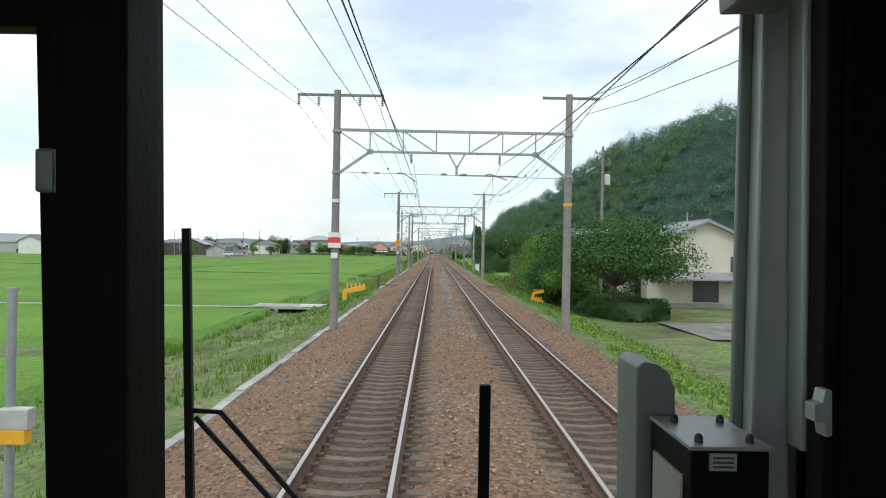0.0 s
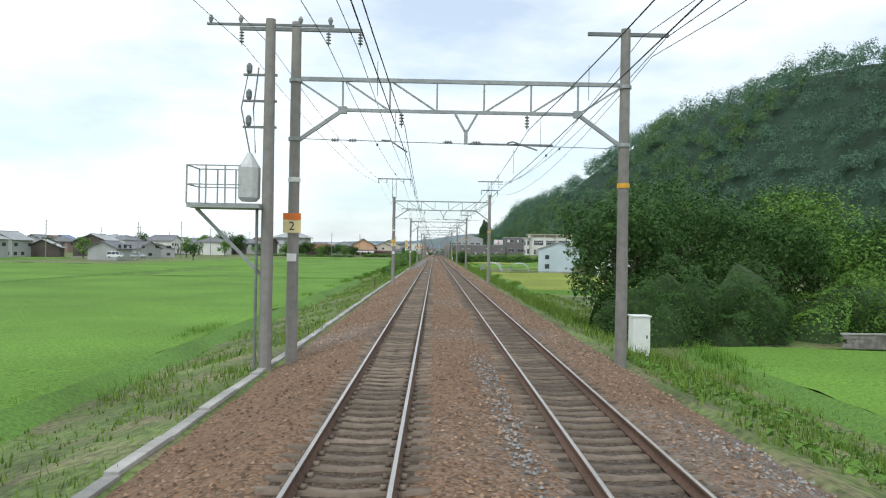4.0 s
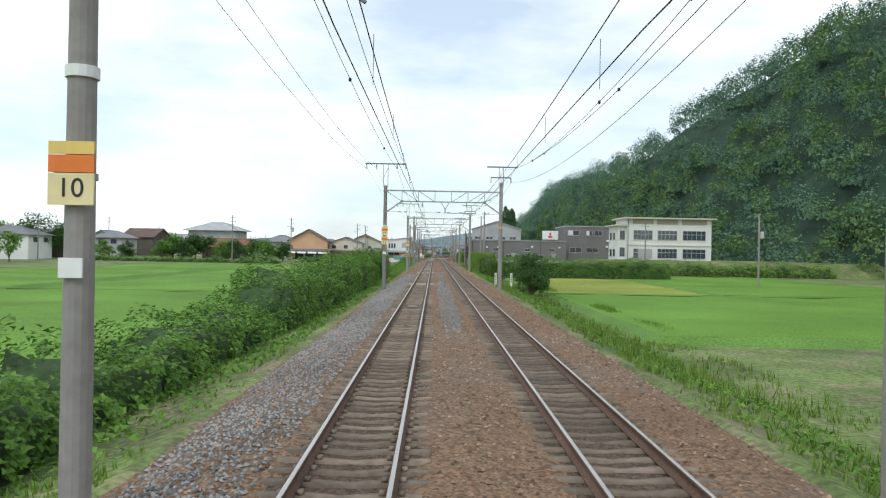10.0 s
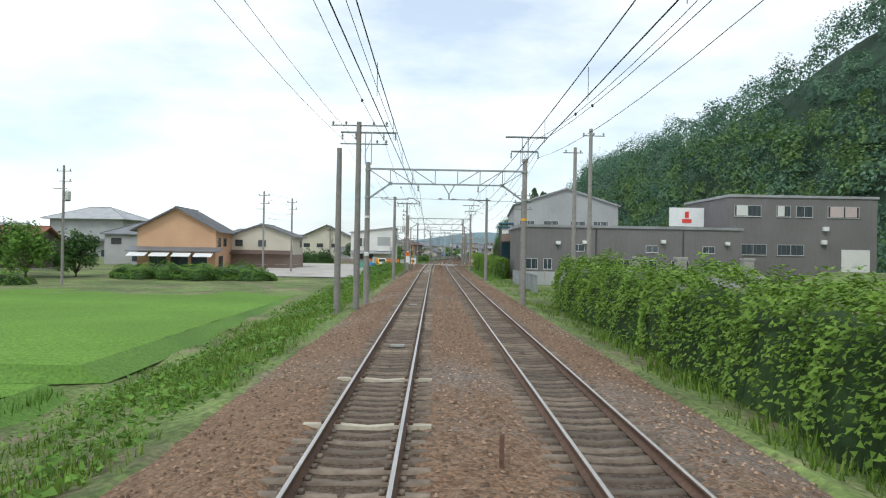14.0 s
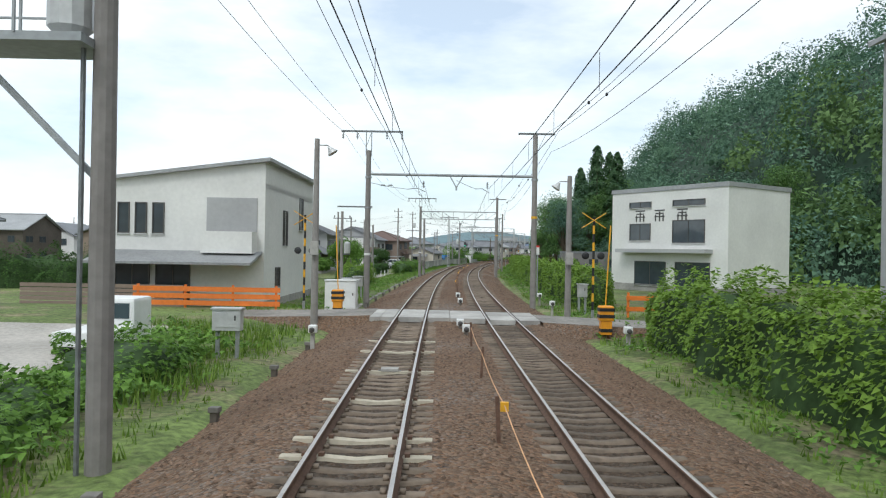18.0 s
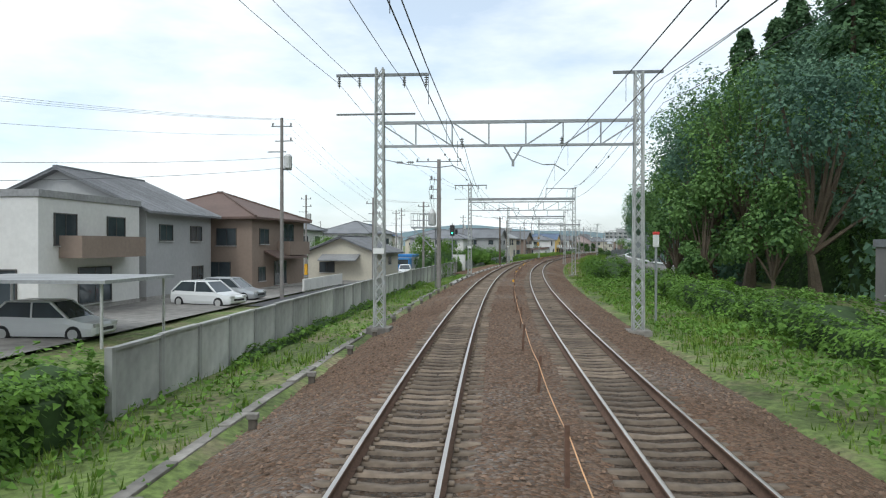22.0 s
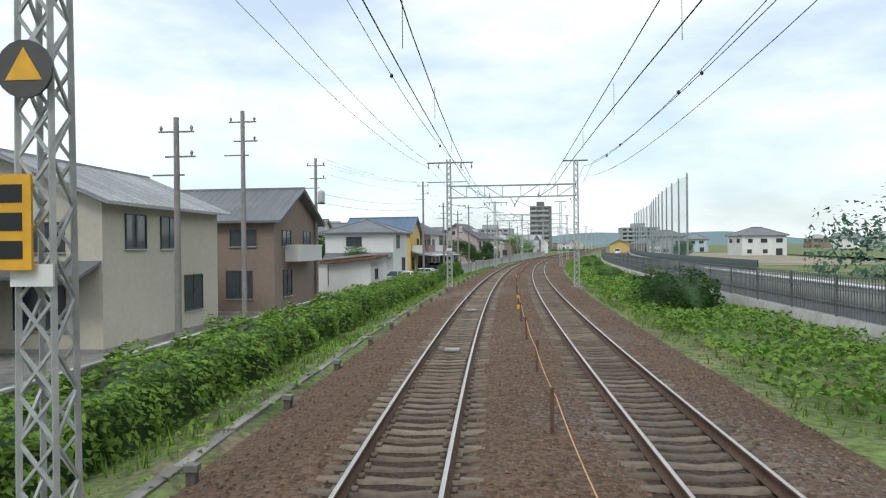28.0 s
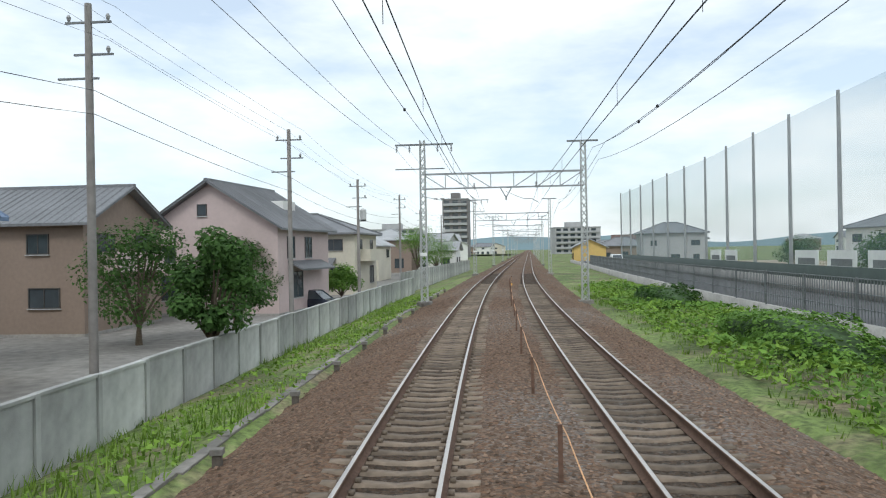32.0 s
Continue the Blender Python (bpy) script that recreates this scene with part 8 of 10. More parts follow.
def crossing_signal(s, o, zb, h=4.6):
    g = empty("crossing_signal", M(s, o, zb), "striped crossing warning post with lamps", "signal", "crossing signals")
    striped_pole(g, 0, 0, 0.4, h)
    bm = bmesh.new()
    bar(bm, (0, 0, 0), (0, 0, 0.4), 0.14, sides=10)
    part("base", bm, STEEL, g)
    for x in (-0.35, 0.35):
        bm = bmesh.new()
        q = bmesh.new()
        lathe(q, [(0.17, -0.02), (0.17, 0.06), (0.08, 0.1)], 12)
        bmesh.ops.transform(q, matrix=Matrix.Translation((x, 0.1, h * 0.62)) @ Matrix.Rotation(radians(90), 4, "X"), verts=q.verts)
        part("lamp", q, BLACK, g, "round black lamp housing")
        bm.free()
    bm = bmesh.new()
    for sg in (-1, 1):
        bar(bm, (-0.55, 0.02 * sg, h - 0.15 - 0.35 * sg), (0.55, 0.02 * sg, h - 0.15 + 0.35 * sg), 0.13, 0.03)
    part("crossbuck", bm, YELLOW, g, "yellow crossed boards")


crossing_signal(511.6, -5.6, -0.4), crossing_signal(509.0, 8.0, -0.4, 4.6)


def lamp_pole(s, o, zb, h, label, side=1):
    g = empty("lamp_pole", M(s, o, zb), label, "lamp", "lineside lamps")
    part("pole", lathe(bmesh.new(), [(0.15, -0.2), (0.13, h * 0.5), (0.10, h)], 12), POLE_CONCRETE, g)
    q = bmesh.new()
    lathe(q, [(0.05, 0.0), (0.09, -0.1), (0.22, -0.32), (0.2, -0.33)], 12)
    bmesh.ops.transform(q, matrix=Matrix.Translation((0.45 * side, 0, h - 0.3)) @ Matrix.Rotation(radians(-35 * side), 4, "Y"), verts=q.verts)
    part("lamp_head", q, FRAME_PALE, g, "bell-shaped floodlight")
    q = bmesh.new()
    bar(q, (0, 0, h - 0.25), (0.45 * side, 0, h - 0.25), 0.05, sides=6)
    part("bracket", q, STEEL, g)
    part("box", block(-0.16, -0.34, h * 0.38, 0.16, -0.14, h * 0.38 + 0.55, 0.02), CONCRETE, g, "small fuse box")


lamp_pole(504.9, -3.85, -0.5, 7.4, "concrete pole with a bell-shaped floodlight at the crossing")
lamp_pole(508.6, 6.8, -0.4, 6.4, "slim pole with a lamp at the crossing", -1)


def cabinet(s, o, zb, w, d, h, label, material=WHITE, legs=0.0, name="relay_cabinet"):
    g = empty(name, M(s, o, zb), label, "cabinet", "lineside cabinets")
    b = part("body", block(-w / 2, -d / 2, legs, w / 2, d / 2, legs + h, 0.015), material, g)
    part("roof_lid", block(-w / 2 - 0.04, -d / 2 - 0.05, legs + h, w / 2 + 0.04, d / 2 + 0.05, legs + h + 0.05, 0.01), material, g)
    part("door", block(-w / 2 + 0.06, -d / 2 - 0.02, legs + 0.1, w / 2 - 0.06, -d / 2, legs + h - 0.08, 0.005), material, b)
    part("door_handle", block(w / 2 - 0.16, -d / 2 - 0.05, legs + h * 0.5, w / 2 - 0.12, -d / 2 - 0.02, legs + h * 0.5 + 0.14), FRAME_DARK, b)
    if legs:
        for x in (-w * 0.35, w * 0.35):
            part("leg", block(x - 0.05, -0.05, -0.1, x + 0.05, 0.05, legs), STEEL, g)
    else:
        part("plinth", block(-w / 2 - 0.08, -d / 2 - 0.08, -0.25, w / 2 + 0.08, d / 2 + 0.08, 0.0), CONCRETE, g)
    return g


cabinet(512.9, -3.95, -0.5, 1.55, 0.9, 1.45, "white steel relay cabinet beside the crossing")
cabinet(515.2, -4.0, -0.5, 0.5, 0.8, 1.45, "grey steel relay cabinet beside the crossing", FRAME_PALE)
cabinet(134, 9.2, -1.6, 0.7, 0.6, 1.7, "white steel cabinet on the bank")
cabinet(673, -6.6, -0.7, 1.6, 1.0, 2.0, "tall white relay cabinet beside the line")
cabinet(497.1, -4.9, -0.8, 0.8, 0.35, 0.6, "grey double control box on a pole", FRAME_PALE, 1.0, "control_box")
cabinet(522.0, -4.3, -0.8, 0.6, 0.35, 0.6, "grey double control box on a pole", FRAME_PALE, 1.0, "control_box")
cabinet(512, 8.1, -0.5, 0.45, 0.35, 0.6, "grey control box on a leg", FRAME_PALE, 0.9, "control_box")


def detector(s, o, zb, h=0.75):
    g = empty("obstacle_detector", M(s, o, zb), "small white obstacle-detector head on a post", "detector", "obstacle detectors")
    part("post", block(-0.06, -0.06, -0.3, 0.06, 0.06, h), CONCRETE, g)
    part("head", block(-0.13, -0.12, h, 0.13, 0.16, h + 0.24, 0.03), WHITE, g)
    q = lathe(bmesh.new(), [(0.08, 0), (0.09, 0.1), (0.05, 0.16)], 10)
    bmesh.ops.transform(q, matrix=Matrix.Translation((0, 0.0, h + 0.1)) @ Matrix.Rotation(radians(90), 4, "X") @ Matrix.Translation((0, 0, 0.1)), verts=q.verts)
    part("lens_hood", q, FRAME_DARK, g)


for s, o in ((499.4, -2.9), (500.3, 2.0), (502.2, 1.85), (513.4, 2.1), (518.1, 2.05), (500.5, 7.4), (515.0, -3.5), (512.5, 6.7), (519, 6.9)):
    detector(s, o, -0.4, 0.3)
of_ = empty("safety_fence", M(509.6, -9.5, -0.4), "orange board fence beside the crossing road", "fence")
for i in range(3):
    part("board", block(-3.6, -0.03, 0.25 + i * 0.32, 3.2, 0.03, 0.47 + i * 0.32), ORANGE, of_)
for x in (-3.4, -1.2, 1.0, 3.0):
    part("post", block(x - 0.05, 0.03, -0.2, x + 0.05, 0.12, 1.2), ORANGE, of_)
of2 = empty("safety_fence", M(509.3, 10.4, -0.4), "orange board fence beside the crossing road", "fence")
for i in range(2):
    part("board", block(-0.8, -0.03, 0.35 + i * 0.5, 0.8, 0.03, 0.55 + i * 0.5), ORANGE, of2)
for x in (-0.7, 0.7):
    part("post", block(x - 0.05, 0.03, -0.2, x + 0.05, 0.12, 1.2), ORANGE, of2)
sf = empty("slat_fence", M(511.5, -15.5, -0.5), "brown slatted garden fence", "fence")
for i in range(5):
    part("slat", block(-4, -0.02, 0.1 + i * 0.22, 4, 0.02, 0.28 + i * 0.22), WALLS["brown"], sf)

# ---- poles ----


def plain_pole(s, o, zb, h, label, material=POLE_CONCRETE, d=0.32, arms=(), name="concrete_pole", xtras=None):
    zb, h = zb - sink(s, o), h + sink(s, o)
    arms = [(z + sink(s, o), x0, x1, ins) for z, x0, x1, ins in arms]
    g = empty(name, M(s, o, zb), label, "pole", "lineside poles")
    part("pole", lathe(bmesh.new(), [(d / 2, -0.3), (d / 2 * 0.95, h * 0.3), (d / 2 * 0.74, h)], 12), material, g)
    for z, x0, x1, ins in arms:
        bm = block(x0, -0.03, z - 0.03, x1, 0.03, z + 0.03)
        a = part("cross_arm", bm, STEEL_DARK, g)
        for x in ins:
            bm = bmesh.new()
            lathe(bm, [(0.02, z + 0.03), (0.05, z + 0.08), (0.07, z + 0.16), (0.03, z + 0.24)], 8, x)
            part("insulator", bm, PORCELAIN, a)
    return g


def utility_pole(s, o, zb, h, seed, transformer=True, near=True):
    rng = random.Random(seed)
    g = plain_pole(s, o, zb, h, "slim concrete utility pole with cross-arms and insulators", POLE_CONCRETE, 0.27,
                   ((h - 0.55, -0.7, 0.7, (-0.6, 0.0, 0.6) if near else ()), (h - 1.5, -0.45, 0.75, (0.6,) if near else ())) + (((h - 2.2, -0.95, 0.3, ()),) if near else ()), "utility_pole")
    h += sink(s, o)
    if transformer:
        bm = bmesh.new()
        lathe(bm, [(0.2, h - 3.3), (0.26, h - 3.25), (0.26, h - 2.5), (0.2, h - 2.42), (0.08, h - 2.35)], 12, 0.42)
        part("transformer", bm, FRAME_PALE, g, "grey drum transformer")
        part("bracket", block(0.1, -0.06, h - 3.4, 0.65, 0.06, h - 3.3), STEEL_DARK, g)
    part("guard", block(-0.17, -0.17, 0.2, 0.17, 0.17, 1.6), YELLOW, g, "yellow guard sleeve") if seed == 6 else None
    return g


def platform_pole(s, o, zb, h):
    g = plain_pole(s, o, zb, h, "concrete pole carrying a switch platform and transformer", POLE_CONCRETE, 0.36, ((h - 0.15, -1.7, 1.7, (-1.6, -0.8, 0.8, 1.6)),))
    bm = bmesh.new()
    box(bm, -2.0, -0.5, h - 5.1, -0.1, 0.5, h - 4.98)
    bar(bm, (-1.9, 0, h - 5.1), (-0.1, 0, h - 6.9), 0.08)
    part("platform", bm, STEEL, g, "steel maintenance platform")
    bm = bmesh.new()
    for x in (-2.0, -1.5, -1.0):
        for y in (-0.5, 0.5):
            bar(bm, (x, y, h - 5), (x, y, h - 4.0), 0.035)
    for z in (h - 4.0, h - 4.5):
        bar(bm, (-2, -0.5, z), (-0.6, -0.5, z), 0.03), bar(bm, (-2, 0.5, z), (-0.6, 0.5, z), 0.03), bar(bm, (-2, -0.5, z), (-2, 0.5, z), 0.03)
    part("guard_rail", bm, STEEL, g)
    bm = bmesh.new()
    lathe(bm, [(0.2, h - 4.9), (0.3, h - 4.8), (0.3, h - 4.0), (0.2, h - 3.85), (0.06, h - 3.6)], 12, -0.5)
    part("transformer", bm, FRAME_PALE, g, "grey drum transformer")
    bm = bmesh.new()
    for z in (h - 2.9, h - 2.2, h - 1.5):
        bar(bm, (-0.7, 0, z), (0.2, 0, z), 0.06)
        lathe(bm, [(0.03, z), (0.08, z + 0.1), (0.08, z + 0.25), (0.03, z + 0.32)], 8, -0.55)
    tube(bm, [(-0.55, 0, h - 1.3), (-0.75, 0, h - 2.4), (-0.5, 0, h - 3.6)], 0.02, 5)
    tube(bm, [(-0.3, 0, h - 1.3), (-0.45, 0.1, h - 2.4), (-0.35, 0, h - 3.6)], 0.02, 5)
    part("switchgear", bm, STEEL_DARK, g, "switches, insulators and looping cables")
    bm = bmesh.new()
    bar(bm, (-0.25, -0.12, 0), (-0.25, -0.12, h - 5), 0.08, sides=6)
    part("cable_pipe", bm, STEEL_DARK, g)


plain_pole(113.8, -4.3, -1.1, 10.1, "tall grey steel pole with cross-arm and weights", STEEL, 0.28, ((9.6, -1.0, 2.6, (-0.9, 0.7, 1.6, 2.5)),))
plain_pole(115.1, 7.4, -1.0, 10.0, "tall grey steel pole with a cross-arm", STEEL, 0.28, ((9.6, -0.8, 0.9, ()),))
for s, o in ((113.8, -4.3), (115.1, 7.4), (570.2, -3.3), (570.8, 6.3), (704, -3.5)):
    g = empty("balance_weight", M(s, o, -0.8), "stack of grey tension weights hung beside a pole", "weight", "tension weights")
    for i in range(6):
        part("weight_disc", block(-0.22, -0.42, 1.3 + i * 0.13, 0.22, -0.18, 1.41 + i * 0.13, 0.02), CONCRETE_DARK, g)
    bm = bmesh.new()
    bar(bm, (0, -0.3, 2.05), (0, -0.3, 5.6), 0.03, sides=6)
    q = bmesh.new()
    rim_ = [(0.34 + 0.27 * math.cos(a * math.pi / 8), -0.3, 5.9 + 0.27 * math.sin(a * math.pi / 8)) for a in range(17)]
    tube(q, rim_, 0.025, 6)
    for a in range(0, 16, 4):
        bar(q, (0.34, -0.3, 5.9), rim_[a], 0.025)
    bar(q, (0.0, -0.3, 5.9), (0.34, -0.3, 5.9), 0.05)
    part("rod", bm, STEEL, g), part("pulley", q, STEEL_DARK, g, "dark grooved pulley wheel")
plain_pole(409.5, -3.2, -0.9, 10.4, "concrete pole with several cross-arms", POLE_CONCRETE, 0.36, ((10.2, -1.5, 1.6, (-1.4, -0.7, 0.8, 1.5)), (9.2, -1.0, 1.6, (1.0, 1.5))))
plain_pole(407.0, -3.9, -0.9, 8.6, "plain round concrete pole beside the line", POLE_CONCRETE, 0.34)
plain_pole(421, 12, -0.9, 12.3, "tall pole with insulators beside the factory", POLE_CONCRETE, 0.34, ((11.8, -0.6, 1.0, (-0.5, 0.2, 0.9)),))
plain_pole(424, 11.5, -0.9, 11.4, "tall pole with insulators beside the factory", POLE_CONCRETE, 0.34, ((11.0, -0.9, 0.6, (-0.7, 0.4)),))
for i in range(3):
    plain_pole(429 + i * 0.9, 8.2 + i * 0.15, -0.8, 8.4 - i * 0.5, "weathered timber pole in a row carrying cables", BARK if i else POLE_CONCRETE, 0.26, ((8.0 - i * 0.5, -0.8, 0.8, (-0.6, 0.6)),))
plain_pole(447, 6.6, -0.9, 9.2, "concrete catenary pole with a cross-arm", POLE_CONCRETE, 0.34, ((8.9, -0.9, 0.9, ()),))
plain_pole(447, -3.3, -0.9, 9.2, "concrete catenary pole with a cross-arm", POLE_CONCRETE, 0.34, ((8.9, -1.5, 1.5, (-1.4, 1.4)),))
platform_pole(487, -3.7, -0.8, 11.2), platform_pole(125, -3.5, -0.9, 9.6), platform_pole(635, -3.6, -0.8, 9.7)
plain_pole(570.2, -3.25, -0.8, 7.6, "concrete tension pole with pulley gear", POLE_CONCRETE, 0.34)
plain_pole(570.8, 6.2, -0.7, 7.8, "concrete tension pole with pulley gear", POLE_CONCRETE, 0.34)
plain_pole(561, -8.6, -0.9, 6.4, "plain concrete pole beside a footpath", POLE_CONCRETE, 0.28)
plain_pole(567, -14.1, -0.9, 8.2, "plain concrete pole beside a garden", POLE_CONCRETE, 0.28)
plain_pole(587, 7.2, -0.8, 9.2, "plain concrete pole beside the hedge", POLE_CONCRETE, 0.3)
plain_pole(695, -3.6, -0.8, 7.8, "dark old pole with a coiled cable box", BARK, 0.3, ((7.55, -0.5, 0.5, (-0.4, 0.4)),))
plain_pole(704, -3.5, -0.8, 7.6, "dark tension pole with pulley gear", BARK, 0.3)
for i, (s, o, h) in enumerate(((532, -7.0, 6.5), (592.3, -9.9, 10.4), (606, -18.5, 9.0), (627.6, -13, 11.8), (648, -11.5, 8.0), (664, -9.5, 8.6), (670, -26, 10), (700, -22, 9.5), (720, -27, 11), (744, -20, 10.5), (768, -11.0, 8.6), (776, -11.5, 10.4),
                               (793, -12.8, 10.2), (826.8, -10.3, 11.5), (838, -9.6, 9.6), (849, -9.3, 9.0), (868, -10.5, 11.0), (884, -9.4, 10.0), (904, -10.2, 9.4), (928, -11, 10), (950, -12, 9.5), (975, -12, 10), (458, -20, 10.5), (470, -19, 10.5), (438, -34, 11), (430, -46, 11), (545, -18, 8.5), (560, -30, 9), (575, -14, 8))):
    utility_pole(s, o, -1.0, h, i, i % 3 == 0)
for i in range(30):
    utility_pole(300 + i * 22, -80 - (i * 37 % 70), -1.5, 10.5 + (i % 3), 50 + i, False, False)
for i, (s, o) in enumerate(((92, 34), (186, 40), (240, 46), (300, 56), (358, 44), (395, 40))):
    utility_pole(s, o, -1.8, 10.0, 90 + i, i % 2 == 0)



def cable_run(name, pts, sag, r, label):
    """A cable hung between poles."""
    path = []
    for (s0, o0, z0), (s1, o1, z1) in zip(pts, pts[1:]):
        for k in range(8):
            u = k / 8
            path.append(P(s0 + (s1 - s0) * u, o0 + (o1 - o0) * u, z0 + (z1 - z0) * u - 4 * sag * u * (1 - u) * (abs(s1 - s0) / 30) ** 2))
    path.append(P(*pts[-1]))
    tagged(part(name, tube(bmesh.new(), path, r, 4), WIRE), label, "cable", "cables between utility poles")


for row_ in (((793, -12.8, 10.2), (826.8, -10.3, 11.5), (838, -9.6, 9.6), (849, -9.3, 9.0), (868, -10.5, 11.0), (884, -9.4, 10.0), (904, -10.2, 9.4), (928, -11, 10), (950, -12, 9.5), (975, -12, 10)), ((606, -18.5, 9.0), (627.6, -13, 11.8), (648, -11.5, 8.0), (664, -9.5, 8.6), (700, -22, 9.5)), ((458, -20, 10.5), (470, -19, 10.5))):
    for dx, dz in ((-0.8, 0.75), (0.0, 0.75), (0.8, 0.75), (0.65, 1.75), (0.15, 3.2), (0.15, 3.9)):
        cable_run("power_cable" if dz < 3 else "telephone_cable", [(s, o + dx, h - 1.0 - dz + 0.65) for s, o, h in row_], 0.35, 0.006 if dz < 3 else 0.010, "thin black cable strung between utility poles")
clamp_m = bm_mesh("wire_clamp", lathe(bmesh.new(), [(0.02, -0.07), (0.055, -0.03), (0.055, 0.03), (0.02, 0.07)], 8), BLACK)
for (a, _), (b, _) in zip(GANTRY_S[:19], GANTRY_S[1:20]):
    for o, sg_m in ((6.8, 1.35), (7.5, 1.0), (-2.1, 0.55)):
        for u in (0.35, 0.7):
            c = new("wire_clamp", clamp_m)
            tagged(c, "small black clamp on a feeder wire", "clamp", "clamps on the feeder wires")
            zz_ = zrow(8.75, 9.35, 8.6) if o > 7 else zrow(8.75, 9.2, 8.3) if o > 0 else zrow(8.3, 9.1, 8.45)
            i = NODES.index(a)
            c.matrix_world = M(a + (b - a) * u, o, zz_[i] + (zz_[i + 1] - zz_[i]) * u - 4 * sg_m * u * (1 - u) * ((b - a) / 49.0) ** 2)
utility_pole(60, 15.2, -1.9, 13.6, 97, True)
mp = empty("marker_pole", M(8.6, -4.1, -1.0), "grey steel post with a grey and yellow box beside the line", "post")
part("post", lathe(bmesh.new(), [(0.06, -0.2), (0.055, 1.5), (0.055, 3.0), (0.07, 3.0), (0.07, 3.04)], 12), STEEL, mp)
part("box", block(-0.06, -0.16, 1.35, 0.3, 0.02, 1.6, 0.015), FRAME_PALE, mp), part("box_band", block(-0.03, -0.165, 1.18, 0.27, 0.0, 1.35, 0.01), YELLOW, mp, "yellow lower half")
# small posts and the rope between the tracks
ROPE = mat("orange_rope", (0.66, 0.38, 0.2), 0.8, 0, 0.15, 8, 0.2, 1, 0.05)
RUSTPOST = mat("rusty_post", (0.17, 0.10, 0.07), 0.9, 0.1, 0.3, 10, 0.3, 1, 0.2)
pst = bm_mesh("post", block(-0.028, -0.028, -0.3, 0.028, 0.028, 0.75, 0.004), RUSTPOST)
cap = bm_mesh("rope_clip", block(-0.07, -0.03, 0.52, 0.05, 0.03, 0.66, 0.01), YELLOW)
rope_line = empty("rope_fence", M(485, 1.95, -0.25), "rusty posts with an orange rope strung between the tracks", "rope fence", kind="structure")
rinv = rope_line.matrix_world.inverted()
rs_, rz_, ro_ = [], [], []
rr_ = np.random.RandomState(9)
s = 482.0
while s < 906:
    if not 498 < s < 520:
        for me in ((pst, cap) if rr_.uniform() < 0.4 else (pst,)):
            c = new(me.name.split(".")[0], me)
            c.parent, c.matrix_parent_inverse = rope_line, rinv
            c.matrix_basis = M(s, 2.0 + rr_.uniform(-0.06, 0.06), -0.25, rr_.uniform(-8, 8)) @ pose(0, 0, 0, rr_.uniform(-4, 4), rr_.uniform(-4, 4), 0)
        for k in range(5):
            u = k / 5
            rs_.append(s + 5.2 * u), rz_.append(0.36 - 0.28 * u * (1 - u)), ro_.append(2.03)
    s += 5.2
for lo, hi in ((482, 498), (520, 907)):
    idx = [i for i, q in enumerate(rs_) if lo <= q < hi]
    bm = bmesh.new()
    tube(bm, [P(rs_[i], ro_[i], rz_[i]) for i in idx], 0.009, 4)
    c = part("rope", bm, ROPE, rope_line, "orange rope")
    c.matrix_parent_inverse = rinv
stub = bm_mesh("marker_stub", block(-0.07, -0.07, -0.3, 0.07, 0.07, 0.2, 0.012), mat("stub_dark", (0.10, 0.085, 0.07), 0.9, 0, 0.3, 10, 0.3, 1, 0.2))
stub_box = bm_mesh("stub_head", block(-0.1, -0.09, 0.12, 0.1, 0.09, 0.22, 0.015), CONCRETE_DARK)
s = 455.0
while s < 905:
    if not 500 < s < 512:
        g = empty("marker_stub", M(s, -3.05, -0.62, rr_.uniform(-10, 10)), "short dark stub post beside the ballast", "post", "stub posts along the kerb")
        for me in (stub, stub_box):
            c = new(me.name.split(".")[0], me)
            c.parent = g
    s += 4.4 + rr_.uniform(-0.4, 0.4)
for s, o, h in ((168, -4.2, 0.9), (247, 1.9, 0.45), (252, -3.7, 0.7), (262, 1.95, 0.5), (318, 1.85, 0.5), (93, 1.8, 0.5), (96, 2.0, 0.6), (380, 1.9, 0.5), (450, 1.9, 0.7), (230, -4.4, 0.8)):
    g = empty("stake", M(s, o, -0.25 if o > -2 else -0.8), "short rusty stake in the ballast", "post", "stakes")
    c = part("post", block(-0.03, -0.03, -0.3, 0.03, 0.03, h, 0.005), RUSTPOST, g)
# transponders and joints between the rails
for s in (174.5, 192, 299, 341, 352, 391, 406, 459.5, 456.0, 493, 760.5, 772, 812, 682):
    g = empty("track_beacon", M(s, 0, -0.17), "small pale beacon plate between the rails", "beacon", "track beacons")
    part("plate", block(-0.2, -0.13, 0, 0.2, 0.13, 0.07, 0.015), CONCRETE, g)
    part("fixing", block(-0.26, -0.03, -0.02, 0.26, 0.03, 0.015), STEEL_DARK, g)
bw = empty("block_wall", M(139, 23.4, -1.95), "grey concrete block wall before a thicket", "wall")
for i in range(5):
    for j in range(16):
        part("block", block(-3.15 + j * 0.4 + 0.2 * (i % 2), -0.06, i * 0.2 - 0.1, -2.76 + j * 0.4 + 0.2 * (i % 2), 0.06, i * 0.2 + 0.09), CONCRETE_DARK, bw)
part("coping", block(-3.2, -0.09, 0.91, 3.5, 0.09, 0.98), CONCRETE, bw)
# culvert, shutters and railings near the start
cu = empty("culvert", M(50.8, -8.6, -2.05), "concrete culvert slab over a field ditch", "culvert", kind="structure")
part("slab", block(-3.2, -1.3, 0.35, 2.2, 1.3, 0.55, 0.02), CONCRETE, cu), part("side_wall", block(-1.6, -1.35, -0.6, -1.3, 1.35, 0.35), CONCRETE, cu), part("side_wall", block(0.9, -1.35, -0.6, 1.2, 1.35, 0.35), CONCRETE, cu)
